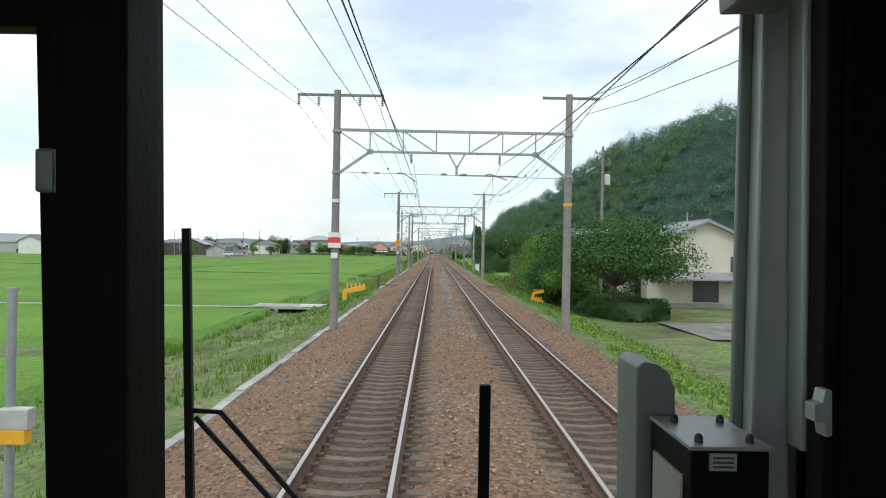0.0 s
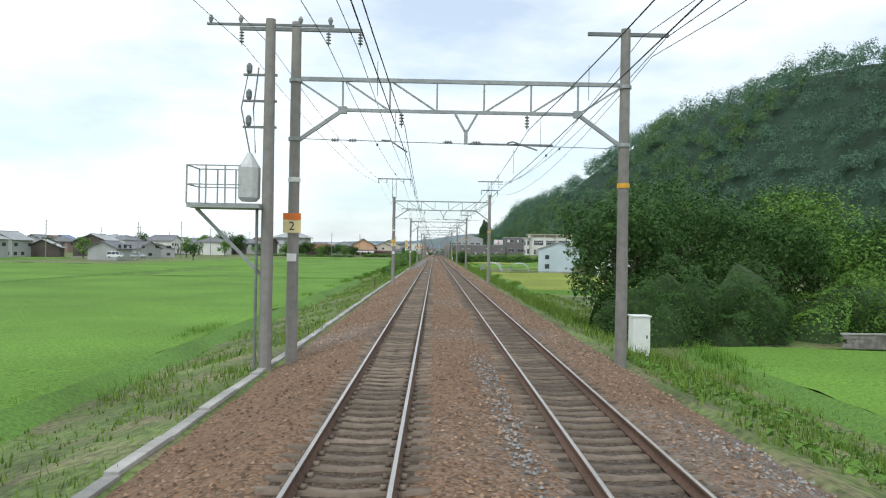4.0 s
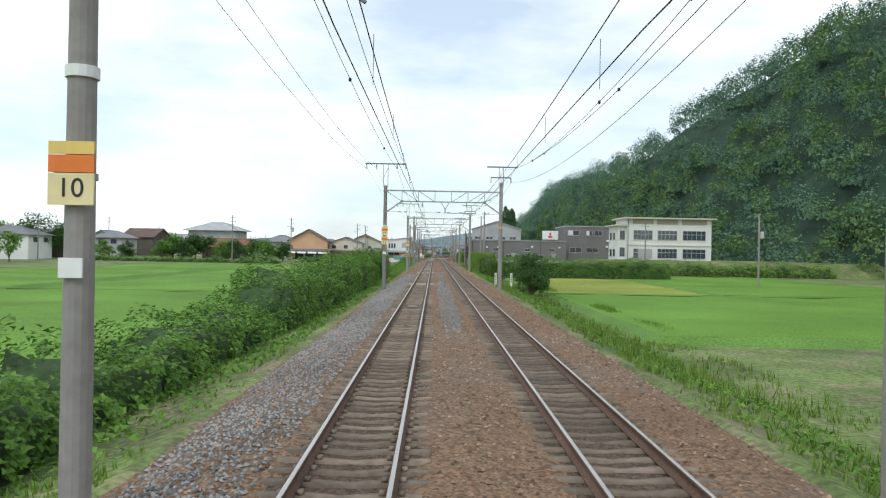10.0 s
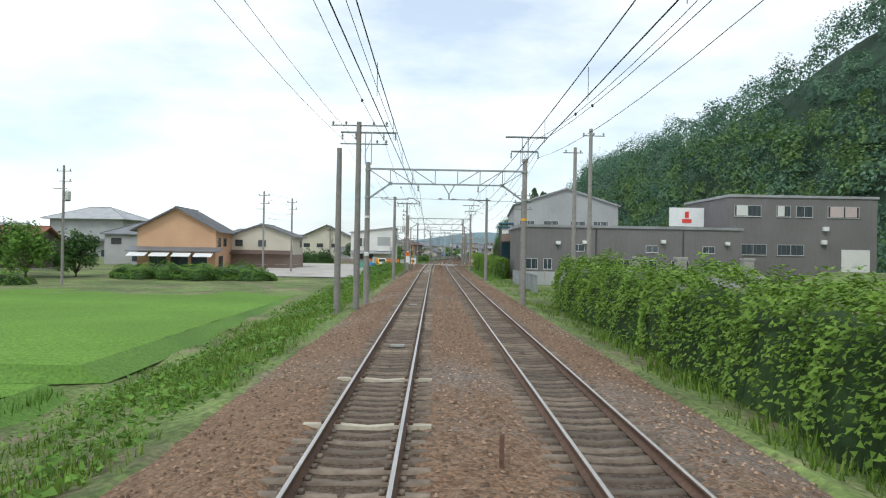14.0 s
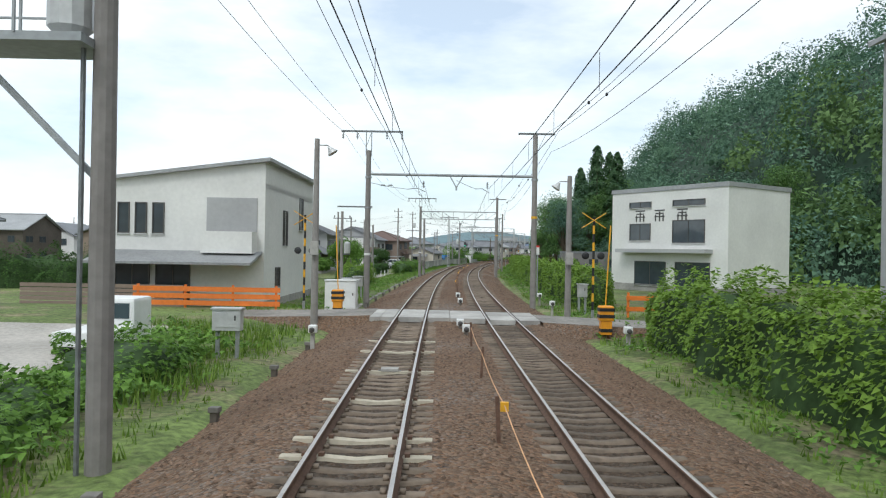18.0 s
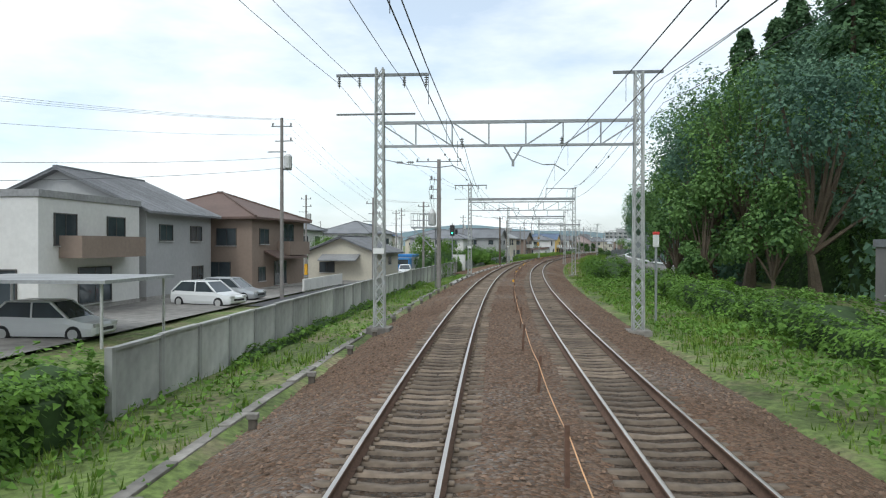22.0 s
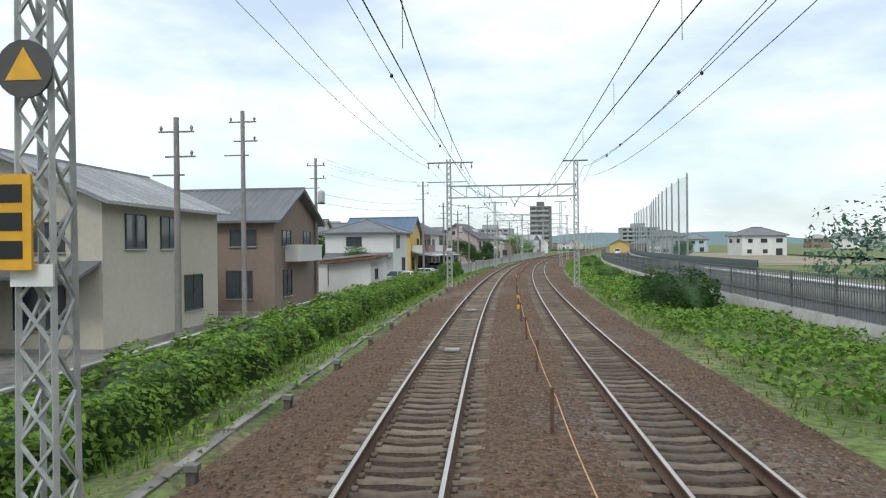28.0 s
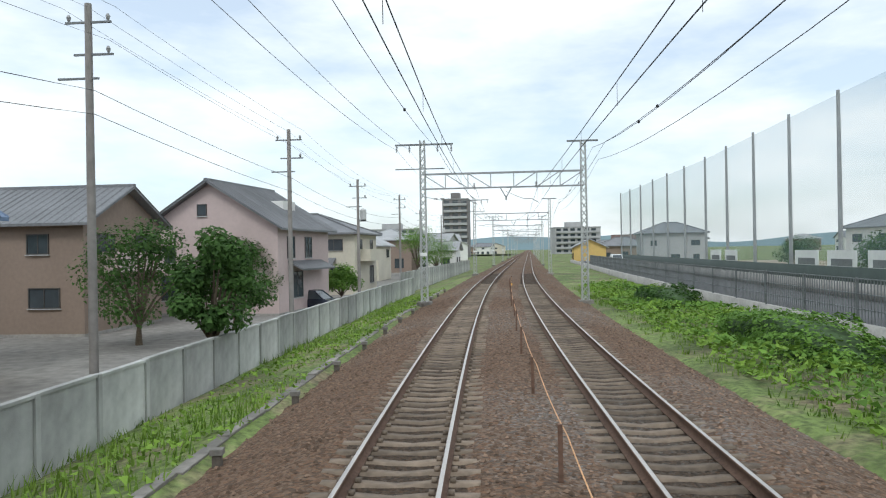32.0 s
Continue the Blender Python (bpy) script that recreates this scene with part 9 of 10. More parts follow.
part("kerb", block(0.3, -1.35, 0.55, 2.2, -1.1, 0.72), WHITE, cu)
# a black plate stands for the darkness inside the opening
part("shadow_gap", block(-1.3, 1.0, -0.6, 0.9, 1.1, 0.35), BLACK, cu, "black plate for the shade in the culvert mouth")


def height_gauge(s, o, zb, turn, label, k=1.0):
    """The folded yellow railing ends of an underpass."""
    g = empty("height_guard", M(s, o, zb, turn) @ Matrix.Scale(k, 4), label, "guard", "yellow guards")
    part("post", block(-0.3, -0.2, -0.3, -0.02, 0.2, 0.9, 0.05), YELLOW, g)
    bm = bmesh.new()
    bar(bm, (-0.2, 0, 0.85), (1.3, 0, 1.15), 0.38, 0.3)
    part("beam", bm, YELLOW, g)
    bm = bmesh.new()
    for i in range(5):
        bar(bm, (0.0 + i * 0.3, -0.1, 1.1), (0.0 + i * 0.3, -0.1, 1.45), 0.12)
    part("teeth", bm, YELLOW, g)


height_gauge(50.5, -5.2, -1.3, 15, "yellow painted steel girder guard beside the underpass"), height_gauge(57.5, 9.2, -1.3, 5, "yellow painted steel girder guard beside the underpass", 0.6), height_gauge(52.5, 9.0, -1.6, 185, "yellow painted steel girder guard beside the underpass", 0.6)
for s, o in ((61, -3.9), (63.5, 8.2)):
    mesh_fence(s, s + 3.9, o, -0.7, 1.0, "short rusty pipe railing on the bridge edge", RUSTPOST, 1.0, 2)
for o in (-2.6, 1.8, 6.0):
    g = empty("bridge_beam", M(56.5, o, -0.2), "dark timber cover over a small bridge opening", "cover", kind="structure")
    for i in range(3):
        part("plank", block(-0.75, -0.5 + i * 0.34, -0.05, 0.75, -0.2 + i * 0.34, 0.03, 0.01), RUSTPOST, g)
for s, o in ((331.0, 6.8), (331.3, 8.3)):
    g = empty("marker_board", M(s, o, -0.6), "white marker post with dark figures beside the line", "marker", "marker posts")
    part("board", block(-0.1, -0.04, -0.05, 0.1, 0.04, 1.15, 0.01), WHITE, g)
    part("post", block(-0.04, -0.035, -0.9, 0.04, 0.035, -0.05), CONCRETE, g)
    for i in range(4):
        part("figure_bar", block(-0.055, -0.046, 0.35 + i * 0.19, 0.055, -0.041, 0.44 + i * 0.19), BLACK, g)
# colour-light signal
sgn = empty("colour_signal", M(668, -6.7, -0.2), "black colour-light signal on a slim post showing green", "signal")
part("post", lathe(bmesh.new(), [(0.07, -0.9), (0.07, 3.4), (0.06, 5.4)], 10), STEEL, sgn)
part("second_head", block(0.3, 0.1, 4.1, 0.62, 0.3, 4.7, 0.06), BLACK, sgn, "small dark repeater head")
bm = bmesh.new()
for x in (-0.5, 0.5):
    for y in (0.05, 0.8):
        bar(bm, (x, y, 2.9), (x, y, 3.9), 0.04)
for z in (2.9, 3.4, 3.9):
    bar(bm, (-0.5, 0.8, z), (0.5, 0.8, z), 0.04), bar(bm, (-0.5, 0.05, z), (-0.5, 0.8, z), 0.04), bar(bm, (0.5, 0.05, z), (0.5, 0.8, z), 0.04)
part("maintenance_cage", bm, STEEL, sgn, "steel cage behind the signal")
bm = bmesh.new()
box(bm, -0.28, -0.12, 3.9, 0.28, 0.12, 5.2, 0.1)
hd = part("head", bm, BLACK, sgn, "rounded black signal head")
GREEN_LAMP = bpy.data.materials.new("green_lamp")
GREEN_LAMP.use_nodes = True
gb = GREEN_LAMP.node_tree.nodes["Principled BSDF"]
gb.inputs["Base Color"].default_value, gb.inputs["Emission Color"].default_value, gb.inputs["Emission Strength"].default_value = (0.05, 0.8, 0.45, 1), (0.1, 1.0, 0.55, 1), 2.5
q = lathe(bmesh.new(), [(0.10, 0), (0.09, 0.03), (0.04, 0.05)], 14)
bmesh.ops.transform(q, matrix=Matrix.Translation((0, -0.125, 4.2)) @ Matrix.Rotation(radians(90), 4, "X"), verts=q.verts)
part("green_lamp", q, GREEN_LAMP, hd)
for z in (4.5, 4.8):
    q = lathe(bmesh.new(), [(0.10, 0), (0.09, 0.03), (0.04, 0.05)], 14)
    bmesh.ops.transform(q, matrix=Matrix.Translation((0, -0.125, z)) @ Matrix.Rotation(radians(90), 4, "X"), verts=q.verts)
    part("dark_lamp", q, FRAME_DARK, hd)
# whistle/limit posts with a red-and-white top
for s, o, h in ((524.5, 7.4, 3.0), (612, 7.6, 3.1)):
    g = empty("lineside_beacon", M(s, o, -0.6), "slim post with a white lantern and red top", "beacon", "lantern posts")
    part("post", block(-0.04, -0.04, -0.1, 0.04, 0.04, h), STEEL, g)
    part("lantern", block(-0.11, -0.1, h, 0.11, 0.1, h + 0.5, 0.03), WHITE, g)
    part("lantern_top", block(-0.12, -0.11, h + 0.5, 0.12, 0.11, h + 0.62, 0.03), RED, g)

# ---- signs on the masts ----


def lettering(parent, txt, x, y, z, size, material, m=None):
    cu_ = bpy.data.curves.new("lettering", "FONT")
    cu_.body, cu_.size, cu_.align_x, cu_.align_y, cu_.extrude = txt, size, "CENTER", "CENTER", 0.002
    ob = bpy.data.objects.new("tmp", cu_)
    scene.collection.objects.link(ob)
    dg = bpy.context.evaluated_depsgraph_get()
    me = bpy.data.meshes.new_from_object(ob.evaluated_get(dg))
    bpy.data.objects.remove(ob)
    me.materials.clear()
    me.materials.append(material)
    c = new("lettering", me)
    c.parent = parent
    c.matrix_basis = Matrix.Translation((x, y, z)) @ Matrix.Rotation(radians(90), 4, "X")
    return c


def mast_sign(s, o, z, rows, label, w=0.47):
    """A yellow-and-orange stop board: rows of (height, material, text, letter size, letter material)."""
    g = empty("mast_sign", M(s, o, z), label, "sign", "signs on the masts")
    zz = 0.0
    for h, mm, txt, size, lm in rows:
        part("plate", block(-w / 2, -0.22, zz, w / 2, -0.19, zz + h - 0.01), mm, g)
        if txt:
            lettering(g, txt, 0, -0.224, zz + h / 2, size, lm)
        zz += h
    part("clamp", block(-0.2, -0.19, zz * 0.4, 0.2, 0.0, zz * 0.4 + 0.08), STEEL, g)


def clear_board(n):
    return ((0.27, SIGN_CREAM, n, 0.30, BLACK), (0.12, ORANGE, "", 0, None), (0.14, YELLOW_PALE, "クリア", 0.12, BLACK), (0.13, YELLOW_PALE, "セクション", 0.085, BLACK))


SIGN_CREAM, YELLOW_PALE = mat("sign_cream", (0.78, 0.66, 0.36), 0.5, 0, 0.06, 5, 0.1, 1, 0), mat("sign_yellow", (0.80, 0.58, 0.16), 0.5, 0, 0.06, 5, 0.1, 1, 0)
mast_sign(28.4, -3.0, 2.62, ((0.2, WHITE, "", 0, None), (0.22, RED, "", 0, None), (0.2, WHITE, "", 0, None)), "white board with a red band on a mast", 0.5)
mast_sign(77.4, -3.0, 3.0, ((0.34, YELLOW, "X", 0.34, BLACK), (0.2, ORANGE, "", 0, None), (0.14, YELLOW, "", 0, None)), "orange and yellow board with a black cross on a mast", 0.5)
mast_sign(126, -3.0, 3.0, ((0.36, SIGN_CREAM, "2", 0.34, BLACK), (0.2, ORANGE, "", 0, None)), "yellow board with the figure 2 on a mast", 0.5)
mast_sign(175, -3.0, 2.95, clear_board("4"), "yellow and orange section board with the figure 4")
mast_sign(224.2, -3.68, 3.56, clear_board("8"), "yellow and orange section board with the figure 8")
mast_sign(224.2, -3.68, 2.89, clear_board("6"), "yellow and orange section board with the figure 6")
mast_sign(273, -3.0, 3.0, ((0.36, SIGN_CREAM, "10", 0.3, BLACK), (0.2, ORANGE, "", 0, None), (0.15, YELLOW_PALE, "", 0, None)), "yellow board with the figure 10 on a mast", 0.5)
mast_sign(322, -3.0, 3.75, ((0.34, SIGN_CREAM, "14", 0.3, BLACK), (0.18, ORANGE, "", 0, None), (0.14, YELLOW_PALE, "", 0, None)), "yellow board with the figure 14 on a mast", 0.5)
mast_sign(322, -3.0, 3.0, ((0.34, SIGN_CREAM, "12", 0.3, BLACK), (0.18, ORANGE, "", 0, None), (0.14, YELLOW_PALE, "", 0, None)), "yellow board with the figure 12 on a mast", 0.5)
mast_sign(371, -3.0, 3.2, ((0.36, SIGN_CREAM, "O", 0.34, BLACK), (0.2, ORANGE, "", 0, None), (0.14, YELLOW_PALE, "", 0, None)), "yellow and orange board with a black ring on a mast", 0.5)
mast_sign(477, -3.0, 0.7, ((0.95, WHITE, "", 0, None), (0.62, ORANGE, "3", 0.5, BLACK)), "orange square board with the figure 3 above a white strip", 0.55)
for s, o, z in ((748.3, -3.15, 2.4), (748.3, -3.0, 4.18)):
    g = empty("mast_sign", M(s, o, z), "yellow warning plate with dark figures on a lattice mast" if z < 4 else "round dark warning disc with a yellow triangle", "sign", "signs on the masts")
    if z < 4:
        part("plate", block(-0.2, -0.3, 0, 0.2, -0.27, 0.85), YELLOW, g)
        for i in range(3):
            part("figure_bar", block(-0.12, -0.306, 0.1 + i * 0.25, 0.12, -0.301, 0.26 + i * 0.25), BLACK, g)
    else:
        q = lathe(bmesh.new(), [(0.26, 0), (0.26, 0.03)], 18)
        bmesh.ops.transform(q, matrix=Matrix.Translation((0, -0.27, 0)) @ Matrix.Rotation(radians(90), 4, "X"), verts=q.verts)
        part("disc", q, FRAME_DARK, g)
        bm = bmesh.new()
        a = [bm.verts.new(c) for c in ((-0.17, -0.306, -0.1), (0.17, -0.306, -0.1), (0, -0.306, 0.19))]
        b = [bm.verts.new((v.co.x, -0.301, v.co.z)) for v in a]
        bm.faces.new(a), bm.faces.new(b[::-1])
        part("triangle", bm, YELLOW, g)
g = empty("mast_sign", M(224.2, -3.0, 3.2), "round dark warning disc with a yellow triangle", "sign", "signs on the masts")
q = lathe(bmesh.new(), [(0.2, 0), (0.2, 0.03)], 18)
bmesh.ops.transform(q, matrix=Matrix.Translation((0, -0.2, 0)) @ Matrix.Rotation(radians(90), 4, "X"), verts=q.verts)
part("disc", q, FRAME_DARK, g)
bm = bmesh.new()
a = [bm.verts.new(c) for c in ((-0.14, -0.236, -0.08), (0.14, -0.236, -0.08), (0, -0.236, 0.15))]
bm.faces.new(a)
part("triangle", bm, YELLOW, g)

# ---- vehicles ----


def loft(bm, rings, cap=True):
    """A closed skin over rings of equal numbers of points."""
    vs = [[bm.verts.new(c) for c in r] for r in rings]
    k = len(vs[0])
    for a, b in zip(vs, vs[1:]):
        for i in range(k):
            bm.faces.new((a[i], a[(i + 1) % k], b[(i + 1) % k], b[i]))
    if cap:
        bm.faces.new(vs[0][::-1]), bm.faces.new(vs[-1])
    bmesh.ops.recalc_face_normals(bm, faces=bm.faces)
    return bm


def car(s, o, zb, turn, paint, label, L=4.2, W=1.7, H=1.5, van=False):
    """Front towards local -y: lower body, glasshouse, roof skin and pillars, wheels, lamps."""
    g = empty("car", M(s, o, zb - sink(s, o), turn), label, "car", "parked cars")
    hw = W / 2
    rings = []
    hood, belt, deck = (0.95, 0.98, 1.0) if van else (0.74, 0.9, 0.93)
    for y, zt, zl, q in ((-L / 2, 0.6, 0.34, 0.80), (-L / 2 + 0.12, hood - 0.04, 0.24, 0.92), (-L / 2 + 0.5, hood, 0.22, 0.98), (-L / 2 + (0.65 if van else 1.1), belt, 0.22, 1.0), (0.2, belt, 0.22, 1.0), (L / 2 - 0.5, deck, 0.22, 0.99), (L / 2 - 0.1, deck - 0.02, 0.26, 0.94), (L / 2, 0.7, 0.36, 0.84)):
        w = hw * q
        rings.append([(-w * 0.94, y, zl), (-w, y, zl + 0.16), (-w, y, zt - 0.2), (-w * 0.93, y, zt), (w * 0.93, y, zt), (w, y, zt - 0.2), (w, y, zl + 0.16), (w * 0.94, y, zl)])
    body = part("body", loft(bmesh.new(), rings), paint, g)
    f0, f1 = (-L / 2 + 0.55, -L / 2 + 1.05) if van else (-L / 2 + 1.0, -L / 2 + 1.75)
    r0, r1 = (L / 2 - 0.12, L / 2 - 0.02) if van else (L / 2 - 0.75, L / 2 - 0.12)
    lo = [(-hw * 0.92, f0, belt - 0.03), (-hw * 0.92, r1, belt - 0.03), (hw * 0.92, r1, belt - 0.03), (hw * 0.92, f0, belt - 0.03)]
    hi = [(-hw * 0.74, f1, H - 0.05), (-hw * 0.74, r0, H - 0.05), (hw * 0.74, r0, H - 0.05), (hw * 0.74, f1, H - 0.05)]
    part("window_glass", loft(bmesh.new(), [lo, hi]), GLASS, body, "dark window glass")
    roof = [[(x * 1.03, y + (0.06 if y == r0 else -0.04), z - 0.01) for x, y, z in hi], [(x * 0.99, y, z + 0.03) for x, y, z in hi], [(x * 0.8, y + (0.2 if y == f1 else -0.2), z + 0.06) for x, y, z in hi]]
    part("roof_skin", loft(bmesh.new(), roof), paint, body)
    bm = bmesh.new()
    for i in range(4):
        bar(bm, lo[i], hi[i], 0.09, 0.07)
    for x in (-1, 1):
        for u in ((0.42,) if not van else (0.3, 0.62)):
            bar(bm, (x * hw * 0.925, f0 + (r1 - f0) * u + 0.1, belt), (x * hw * 0.745, f1 + (r0 - f1) * u, H - 0.05), 0.06, 0.08)
    part("pillar", bm, paint, body)
    for x in (-hw + 0.3, hw - 0.3):
        part("headlight", block(x - 0.17, -L / 2 - 0.02, 0.56, x + 0.17, -L / 2 + 0.1, 0.7, 0.03), FRAME_PALE, body)
        part("tail_light", block(x - 0.1, L / 2 - 0.06, 0.62, x + 0.16, L / 2 + 0.02, 0.84, 0.03), RED, body)
    part("bumper_grille", block(-0.45, -L / 2 - 0.02, 0.4, 0.45, -L / 2 + 0.08, 0.52, 0.02), BLACK, body)
    for x in (-hw + 0.09, hw - 0.09):
        for y in (-L / 2 + 0.78, L / 2 - 0.72):
            q = lathe(bmesh.new(), [(0.2, -0.1), (0.29, -0.11), (0.31, -0.07), (0.31, 0.07), (0.29, 0.11), (0.2, 0.1)], 16)
            bmesh.ops.transform(q, matrix=Matrix.Translation((x, y, 0.31)) @ Matrix.Rotation(radians(90), 4, "Y"), verts=q.verts)
            w_ = part("wheel", q, BLACK, g, "black tyre")
            q = lathe(bmesh.new(), [(0.19, -0.115), (0.19, 0.115)], 12)
            bmesh.ops.transform(q, matrix=Matrix.Translation((x, y, 0.31)) @ Matrix.Rotation(radians(90), 4, "Y"), verts=q.verts)
            part("rim", q, FRAME_PALE, w_)
    return g


CAR_WHITE, CAR_SILVER, CAR_DARK, CAR_TEAL = mat("car_white", (0.75, 0.76, 0.76), 0.25, 0, 0.02, 3, 0.03, 0.5, 0), mat("car_silver", (0.45, 0.47, 0.49), 0.3, 0.4, 0.02, 3, 0.03, 0.5, 0), mat("car_navy", (0.02, 0.025, 0.04), 0.25, 0, 0.02, 3, 0.03, 0.5, 0), mat("car_teal", (0.06, 0.25, 0.27), 0.25, 0, 0.02, 3, 0.03, 0.5, 0)
for s, o, t_, pt, lb, vn in ((677, -14.6, 10, CAR_WHITE, "white car parked by shrubs", False), (683, -13.4, 15, CAR_SILVER, "silver car parked by shrubs", False),
                             (818, -9.6, 75, CAR_WHITE, "white car parked outside a house", False), (821, -11.6, 70, CAR_SILVER, "silver car parked outside a house", False), (829, -10.0, 80, CAR_WHITE, "white car parked behind the fence", False),
                             (841.5, -11.4, 80, CAR_SILVER, "silver car parked under a carport", False), (844.3, -11.6, 80, CAR_TEAL, "teal car parked under a carport", False), (847, -11.6, 80, CAR_WHITE, "white van parked under a carport", True), (851.5, -11.3, 75, CAR_WHITE, "white car parked beside a utility pole", False),
                             (898, -12.2, 80, CAR_DARK, "navy car parked before a house", False), (694, -15, 30, CAR_SILVER, "silver car parked in a yard", False),
                             (608, -15.2, 90, CAR_WHITE, "white car parked beside a house", False), (622, -15.4, 75, CAR_WHITE, "white car parked outside a house", False), (626, -15.8, 85, CAR_SILVER, "silver car parked outside a house", False), (300, -86, 90, CAR_WHITE, "white van beyond the fields", True), (310, -84, 90, CAR_SILVER, "silver car beyond the fields", False), (955, 16.5, 0, CAR_WHITE, "white van on the road", True)):
    car(s, o, -0.98 if s < 900 or o < 0 else -0.3, t_, pt, lb, van=vn, H=1.8 if vn else 1.5)
tk = empty("lorry", M(688, -17.0, -1.75, 0), "blue lorry with a blue canvas top", "lorry")
part("cab", block(-1.1, -3.0, 0.6, 1.1, -1.4, 2.4, 0.12), BLUE, tk), part("cargo_bed", block(-1.15, -1.3, 0.8, 1.15, 3.0, 2.5, 0.04), STEEL, tk), part("canvas_top", block(-1.18, -1.35, 2.5, 1.18, 3.05, 2.95, 0.1), BLUE, tk, "bright blue canvas")
part("windscreen", block(-0.95, -3.05, 1.45, 0.95, -2.98, 2.15), GLASS, tk)
kt = empty("kei_truck", M(497.6, -8.6, -0.75, 0), "small white flatbed truck parked on the gravel", "truck")
part("cab", block(-0.7, 0.3, 0.45, 0.7, 1.6, 1.75, 0.1), WHITE, kt), part("flatbed", block(-0.7, -1.6, 0.55, 0.7, 0.25, 0.95, 0.03), WHITE, kt), part("rear_window", block(-0.55, 0.27, 1.15, 0.55, 0.3, 1.6), GLASS, kt)
for g, wy in ((tk, (-2.2, 1.9)), (kt, (-1.0, 1.1))):
    for x in (-0.62, 0.62) if g is kt else (-1.0, 1.0):
        for y in wy:
            r = 0.27 if g is kt else 0.42
            q = lathe(bmesh.new(), [(r * 0.6, -0.1), (r, -0.1), (r, 0.1), (r * 0.6, 0.1)], 16)
            bmesh.ops.transform(q, matrix=Matrix.Translation((x, y, r)) @ Matrix.Rotation(radians(90), 4, "Y"), verts=q.verts)
            part("wheel", q, BLACK, g)
ex = empty("excavator", M(486.5, -8.9, -0.62, 30), "small blue excavator with yellow cab parked on the gravel", "excavator")
part("track", block(-0.75, -0.9, 0, -0.4, 0.9, 0.4, 0.1), BLACK, ex), part("track", block(0.4, -0.9, 0, 0.75, 0.9, 0.4, 0.1), BLACK, ex), part("body", block(-0.65, -0.6, 0.45, 0.65, 0.9, 1.0, 0.08), BLUE, ex), part("cab_frame", block(-0.1, -0.3, 1.0, 0.6, 0.5, 1.9, 0.04), FRAME_PALE, ex)
bm = bmesh.new()
bar(bm, (0, -0.6, 0.8), (0, -1.3, 1.8), 0.2), bar(bm, (0, -1.3, 1.8), (0, -1.9, 0.9), 0.16), box(bm, -0.25, -2.1, 0.45, 0.25, -1.7, 0.9)
part("boom", bm, YELLOW, ex)
dp = empty("skip_container", M(490, -10.6, -0.62), "green steel waste container on the gravel", "container")
part("body", block(-1.2, -0.9, 0, 1.2, 0.9, 1.2, 0.03), GREEN_NET, dp)

# ---- greenhouses ----
FILM = bpy.data.materials.new("greenhouse_film")
FILM.use_nodes = True
fn_, fl_ = FILM.node_tree.nodes, FILM.node_tree.links
ft, fd, fx = fn_.new("ShaderNodeBsdfTransparent"), fn_.new("ShaderNodeBsdfDiffuse"), fn_.new("ShaderNodeMixShader")
fd.inputs["Color"].default_value = (0.62, 0.70, 0.66, 1)
fx.inputs["Fac"].default_value = 0.33
fl_.new(ft.outputs["BSDF"], fx.inputs[1]), fl_.new(fd.outputs["BSDF"], fx.inputs[2]), fl_.new(fx.outputs["Shader"], fn_["Material Output"].inputs["Surface"])


def tunnel(s, o, turn, w, L, h, skin, label):
    g = empty("greenhouse", M(s, o, -1.9, turn), label, "greenhouse", "tunnel greenhouses")
    arc = [(w / 2 * math.cos(a), h * math.sin(a) ** 0.8) for a in np.linspace(0, math.pi, 13)]
    n = int(L / 1.0)
    hm = bm_mesh("hoop", tube(bmesh.new(), [(x, 0, z) for x, z in arc], 0.025, 5), FRAME_PALE)
    for i in range(n + 1):
        c = new("hoop", hm)
        c.parent, c.matrix_basis = g, Matrix.Translation((0, -L / 2 + L * i / n, 0))
    V = np.array([(x * 1.01, y, z + 0.03) for y in (-L / 2, L / 2) for x, z in arc])
    i = np.arange(12)
    part("film", mesh_of("film", V, np.stack([i, i + 1, i + 14, i + 13], -1), skin), None, g)
    for x, z in (arc[2], arc[6], arc[10]):
        bm = bmesh.new()
        bar(bm, (x, -L / 2, z), (x, L / 2, z), 0.03)
        part("purlin", bm, FRAME_PALE, g)


tunnel(273, 21.2, -8, 4.4, 12, 1.9, FILM, "tunnel greenhouse of bent pipes under pale green net")
tunnel(270, 14.4, -8, 4.6, 12, 2.0, FILM, "tunnel greenhouse of bent pipes under pale green net")
tunnel(240, 38, -60, 6.5, 22, 2.8, WHITE, "long tunnel greenhouse under opaque white sheet")

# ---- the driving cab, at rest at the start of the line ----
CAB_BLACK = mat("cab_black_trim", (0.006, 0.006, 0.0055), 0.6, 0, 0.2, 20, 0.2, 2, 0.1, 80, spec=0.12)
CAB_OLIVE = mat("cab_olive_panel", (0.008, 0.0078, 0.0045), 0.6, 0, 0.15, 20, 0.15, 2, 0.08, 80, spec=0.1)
CAB_GREY = mat("cab_grey_green_panel", (0.25, 0.275, 0.27), 0.42, 0.1, 0.08, 12, 0.12, 2, 0.03, 60)
CAB_PALE = mat("cab_pale_panel", (0.46, 0.49, 0.485), 0.34, 0.2, 0.08, 12, 0.12, 2, 0.03, 60)
CAB_CREAM = mat("cab_cream_panel", (0.55, 0.52, 0.44), 0.5, 0, 0.08, 12, 0.1, 2, 0.03, 60)
cab = empty("train_cab", Matrix.Identity(4), "dark train driving cab with windscreen pillars, a wiper and control boxes", "train cab")


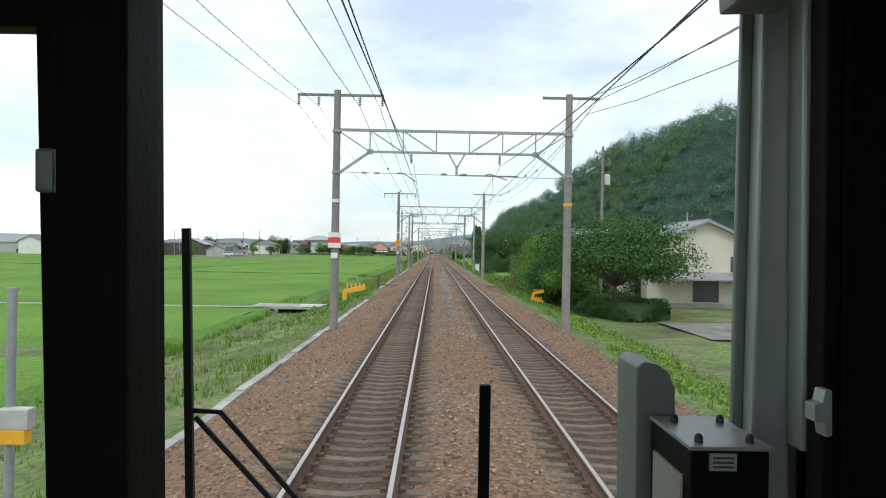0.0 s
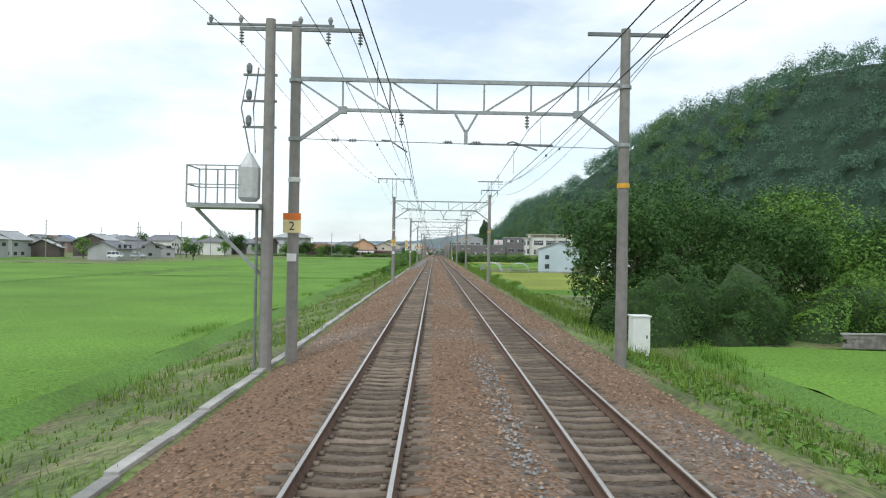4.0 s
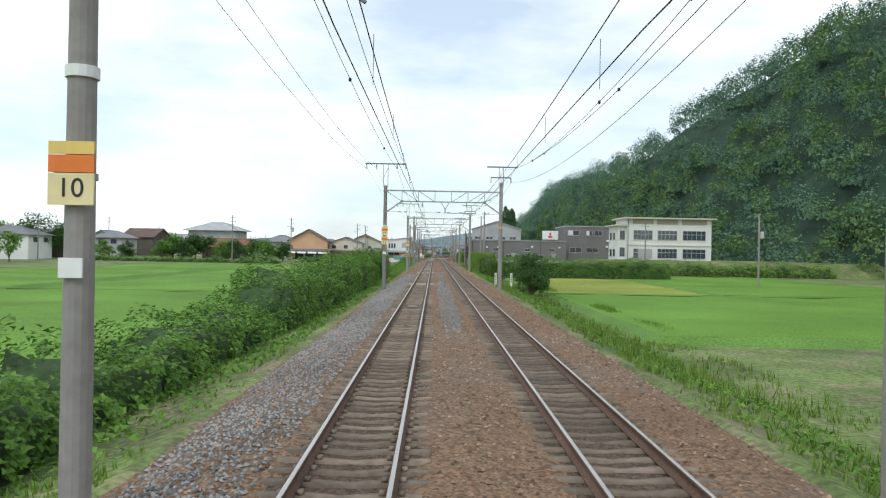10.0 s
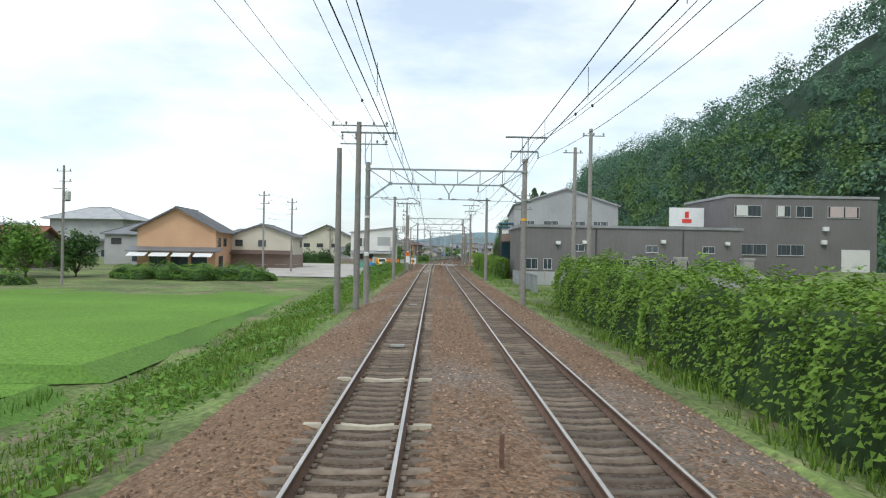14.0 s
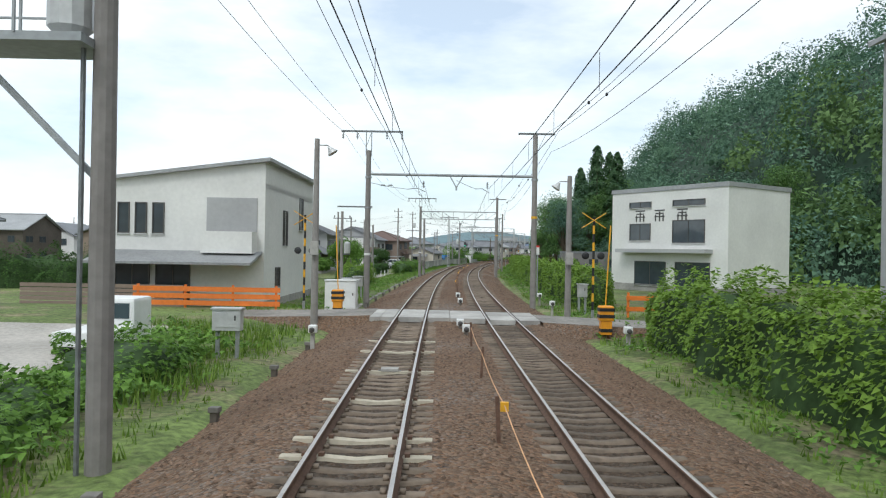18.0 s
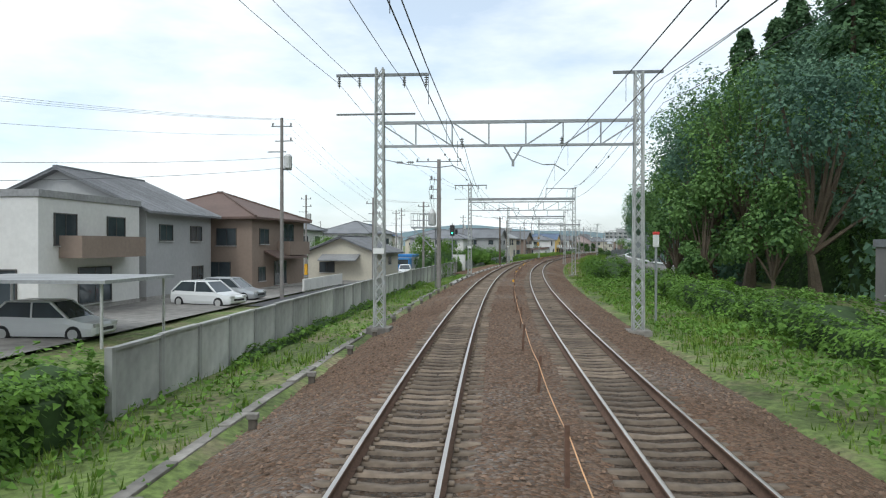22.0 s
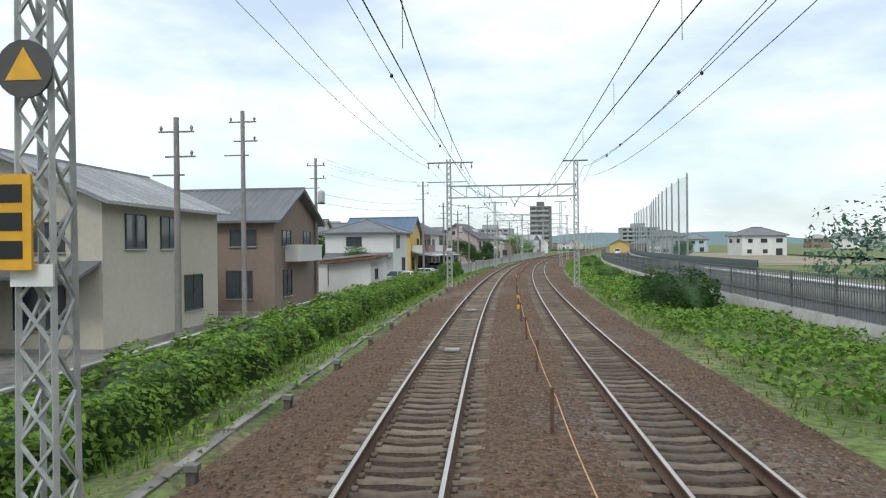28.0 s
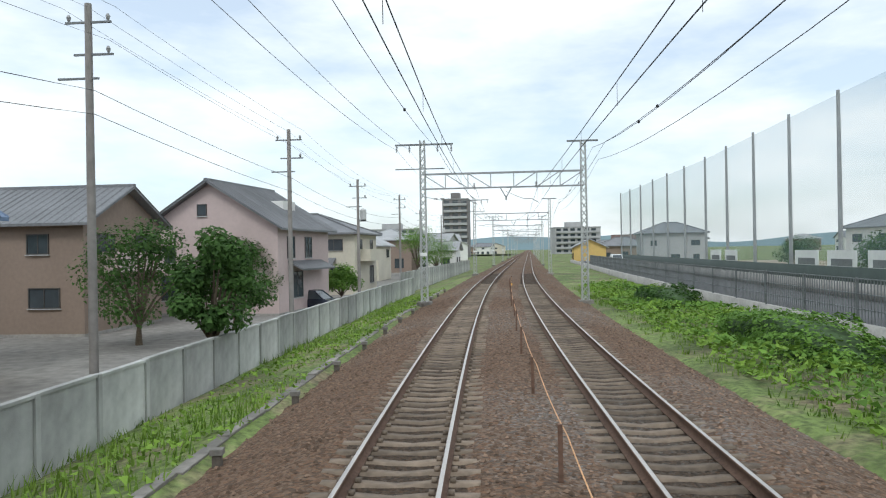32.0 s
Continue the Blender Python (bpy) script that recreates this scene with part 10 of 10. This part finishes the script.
def slab(name, pts, d0, d1, material, label="", parent=None, bevel=0.004):
    """An upright plate: its outline across the cab, between two distances ahead."""
    bm = bmesh.new()
    a = [bm.verts.new((x, d0, z)) for x, z in pts]
    b = [bm.verts.new((x, d1, z)) for x, z in pts]
    n = len(pts)
    for i in range(n):
        bm.faces.new((a[i], a[(i + 1) % n], b[(i + 1) % n], b[i]))
    bm.faces.new(a[::-1]), bm.faces.new(b)
    bmesh.ops.recalc_face_normals(bm, faces=bm.faces)
    if bevel:
        bmesh.ops.bevel(bm, geom=bm.edges[:], offset=bevel, segments=2, affect="EDGES", profile=0.6)
    return part(name, bm, material, parent or cab, label)


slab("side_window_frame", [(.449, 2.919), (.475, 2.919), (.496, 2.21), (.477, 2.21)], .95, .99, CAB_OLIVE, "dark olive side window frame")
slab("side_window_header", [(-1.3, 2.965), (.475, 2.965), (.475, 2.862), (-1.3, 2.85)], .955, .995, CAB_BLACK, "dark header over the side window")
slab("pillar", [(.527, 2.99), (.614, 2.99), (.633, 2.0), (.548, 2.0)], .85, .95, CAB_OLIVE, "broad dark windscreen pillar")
slab("pillar_strip", [(.570, 2.99), (.597, 2.99), (.614, 2.0), (.591, 2.0)], .952, .985, CAB_GREY, "grey-green pillar edge strip")
slab("pillar_gasket", [(.580, 2.99), (.593, 2.99), (.616, 2.0), (.598, 2.0)], .987, 1.02, CAB_BLACK, "black window gasket")
slab("hinge", [(.470, 2.694), (.494, 2.694), (.495, 2.637), (.471, 2.637)], .92, .949, CAB_GREY, "small grey hinge")
slab("right_pillar_edge", [(1.402, 2.99), (1.429, 2.99), (1.419, 2.0), (1.393, 2.0)], .95, .962, CAB_GREY, "dark pillar edge beside the windscreen")
slab("wall_panel", [(1.416, 2.99), (1.451, 2.99), (1.463, 2.0), (1.405, 2.0)], .92, .949, CAB_PALE, "grey painted wall panel")
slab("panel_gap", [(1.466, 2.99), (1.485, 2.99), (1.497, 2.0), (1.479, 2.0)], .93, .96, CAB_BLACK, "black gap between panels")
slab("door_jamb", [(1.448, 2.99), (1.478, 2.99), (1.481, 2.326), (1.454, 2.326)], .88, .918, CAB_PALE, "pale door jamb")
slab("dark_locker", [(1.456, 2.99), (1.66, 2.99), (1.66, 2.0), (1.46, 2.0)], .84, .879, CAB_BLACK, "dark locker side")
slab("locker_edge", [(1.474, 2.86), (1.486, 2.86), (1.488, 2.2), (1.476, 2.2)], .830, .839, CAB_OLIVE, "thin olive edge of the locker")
slab("visor", [(1.313, 2.92), (1.386, 2.92), (1.384, 2.853), (1.317, 2.850)], .74, .82, CAB_GREY, "grey folded sun visor")
slab("latch", [(1.435, 2.399), (1.444, 2.401), (1.447, 2.416), (1.455, 2.416), (1.456, 2.363), (1.449, 2.361), (1.446, 2.378), (1.435, 2.379)], .815, .838, CAB_PALE, "pale metal door latch", bevel=0.001)
slab("instrument_hood", [(1.237, 2.0), (1.234, 2.435), (1.243, 2.442), (1.260, 2.439), (1.273, 2.429), (1.281, 2.409), (1.284, 2.0)], .84, .93, CAB_GREY, "rounded grey instrument hood", bevel=0.003)
bx = part("control_box", block(1.249, .70, 2.0, 1.328, .83, 2.376, 0.003), CAB_BLACK, cab, "black control box")
part("box_lid", block(1.247, .698, 2.376, 1.332, .832, 2.380, 0.001), CAB_PALE, bx, "pale reflective lid")
for x, y in ((1.262, .715), (1.314, .715), (1.266, .80), (1.318, .80)):
    part("bolt", lathe(bmesh.new(), [(.0045, 2.380), (.0045, 2.386), (.002, 2.389)], 8, x, y), FRAME_DARK, bx)
part("maker_plate", block(1.266, .6955, 2.357, 1.293, .6985, 2.374), FRAME_PALE, bx, "small pale maker's plate")
for i in range(3):
    part("plate_line", block(1.269, .6945, 2.360 + i * .0045, 1.290, .6953, 2.3618 + i * .0045), FRAME_DARK, bx)
part("box_side_panel", block(1.2455, .72, 2.0, 1.2485, .81, 2.345), CAB_CREAM, bx, "cream side panel")
wp = empty("windscreen_wiper", Matrix.Identity(4), "black windscreen wiper standing upright", "wiper")
bm = bmesh.new()
bar(bm, (.605, 1.10, 2.598), (.620, 1.10, 2.13), .010, .012)
part("blade", bm, BLACK, wp)
bm = bmesh.new()
tube(bm, [(.620, 1.10, 2.316), (.663, 1.10, 2.314), (.82, 1.10, 2.14)], .0045, 6), tube(bm, [(.624, 1.10, 2.306), (.79, 1.10, 2.13)], .0045, 6)
part("arm", bm, BLACK, wp)
part("motor_rail", block(.58, 1.085, 2.10, 1.10, 1.115, 2.14), BLACK, wp)
part("centre_post", block(1.063, 1.075, 2.12, 1.080, 1.09, 2.366, 0.002), CAB_BLACK, cab, "short black upright post")
part("front_wall", block(-1.42, 1.00, 0.35, 1.42, 1.12, 2.10), WALLS["white"], cab, "plain front wall below the windscreen")
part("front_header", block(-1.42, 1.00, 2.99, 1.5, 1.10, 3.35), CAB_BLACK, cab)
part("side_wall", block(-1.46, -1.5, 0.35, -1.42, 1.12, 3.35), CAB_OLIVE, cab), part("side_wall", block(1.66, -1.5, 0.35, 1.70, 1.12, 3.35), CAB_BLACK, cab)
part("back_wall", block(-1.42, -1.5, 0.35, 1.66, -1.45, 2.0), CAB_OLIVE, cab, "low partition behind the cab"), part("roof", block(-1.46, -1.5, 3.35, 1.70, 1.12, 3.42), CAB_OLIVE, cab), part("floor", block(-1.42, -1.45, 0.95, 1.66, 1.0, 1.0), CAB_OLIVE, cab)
for r in (-0.566, 0.566):
    for y in (-1.0, 0.5):
        q = lathe(bmesh.new(), [(0.30, -0.06), (0.43, -0.06), (0.43, 0.06), (0.30, 0.06)], 24)
        bmesh.ops.transform(q, matrix=Matrix.Translation((r, y, 0.43)) @ Matrix.Rotation(radians(90), 4, "Y"), verts=q.verts)
        part("wheel", q, RAIL_RUST, cab)
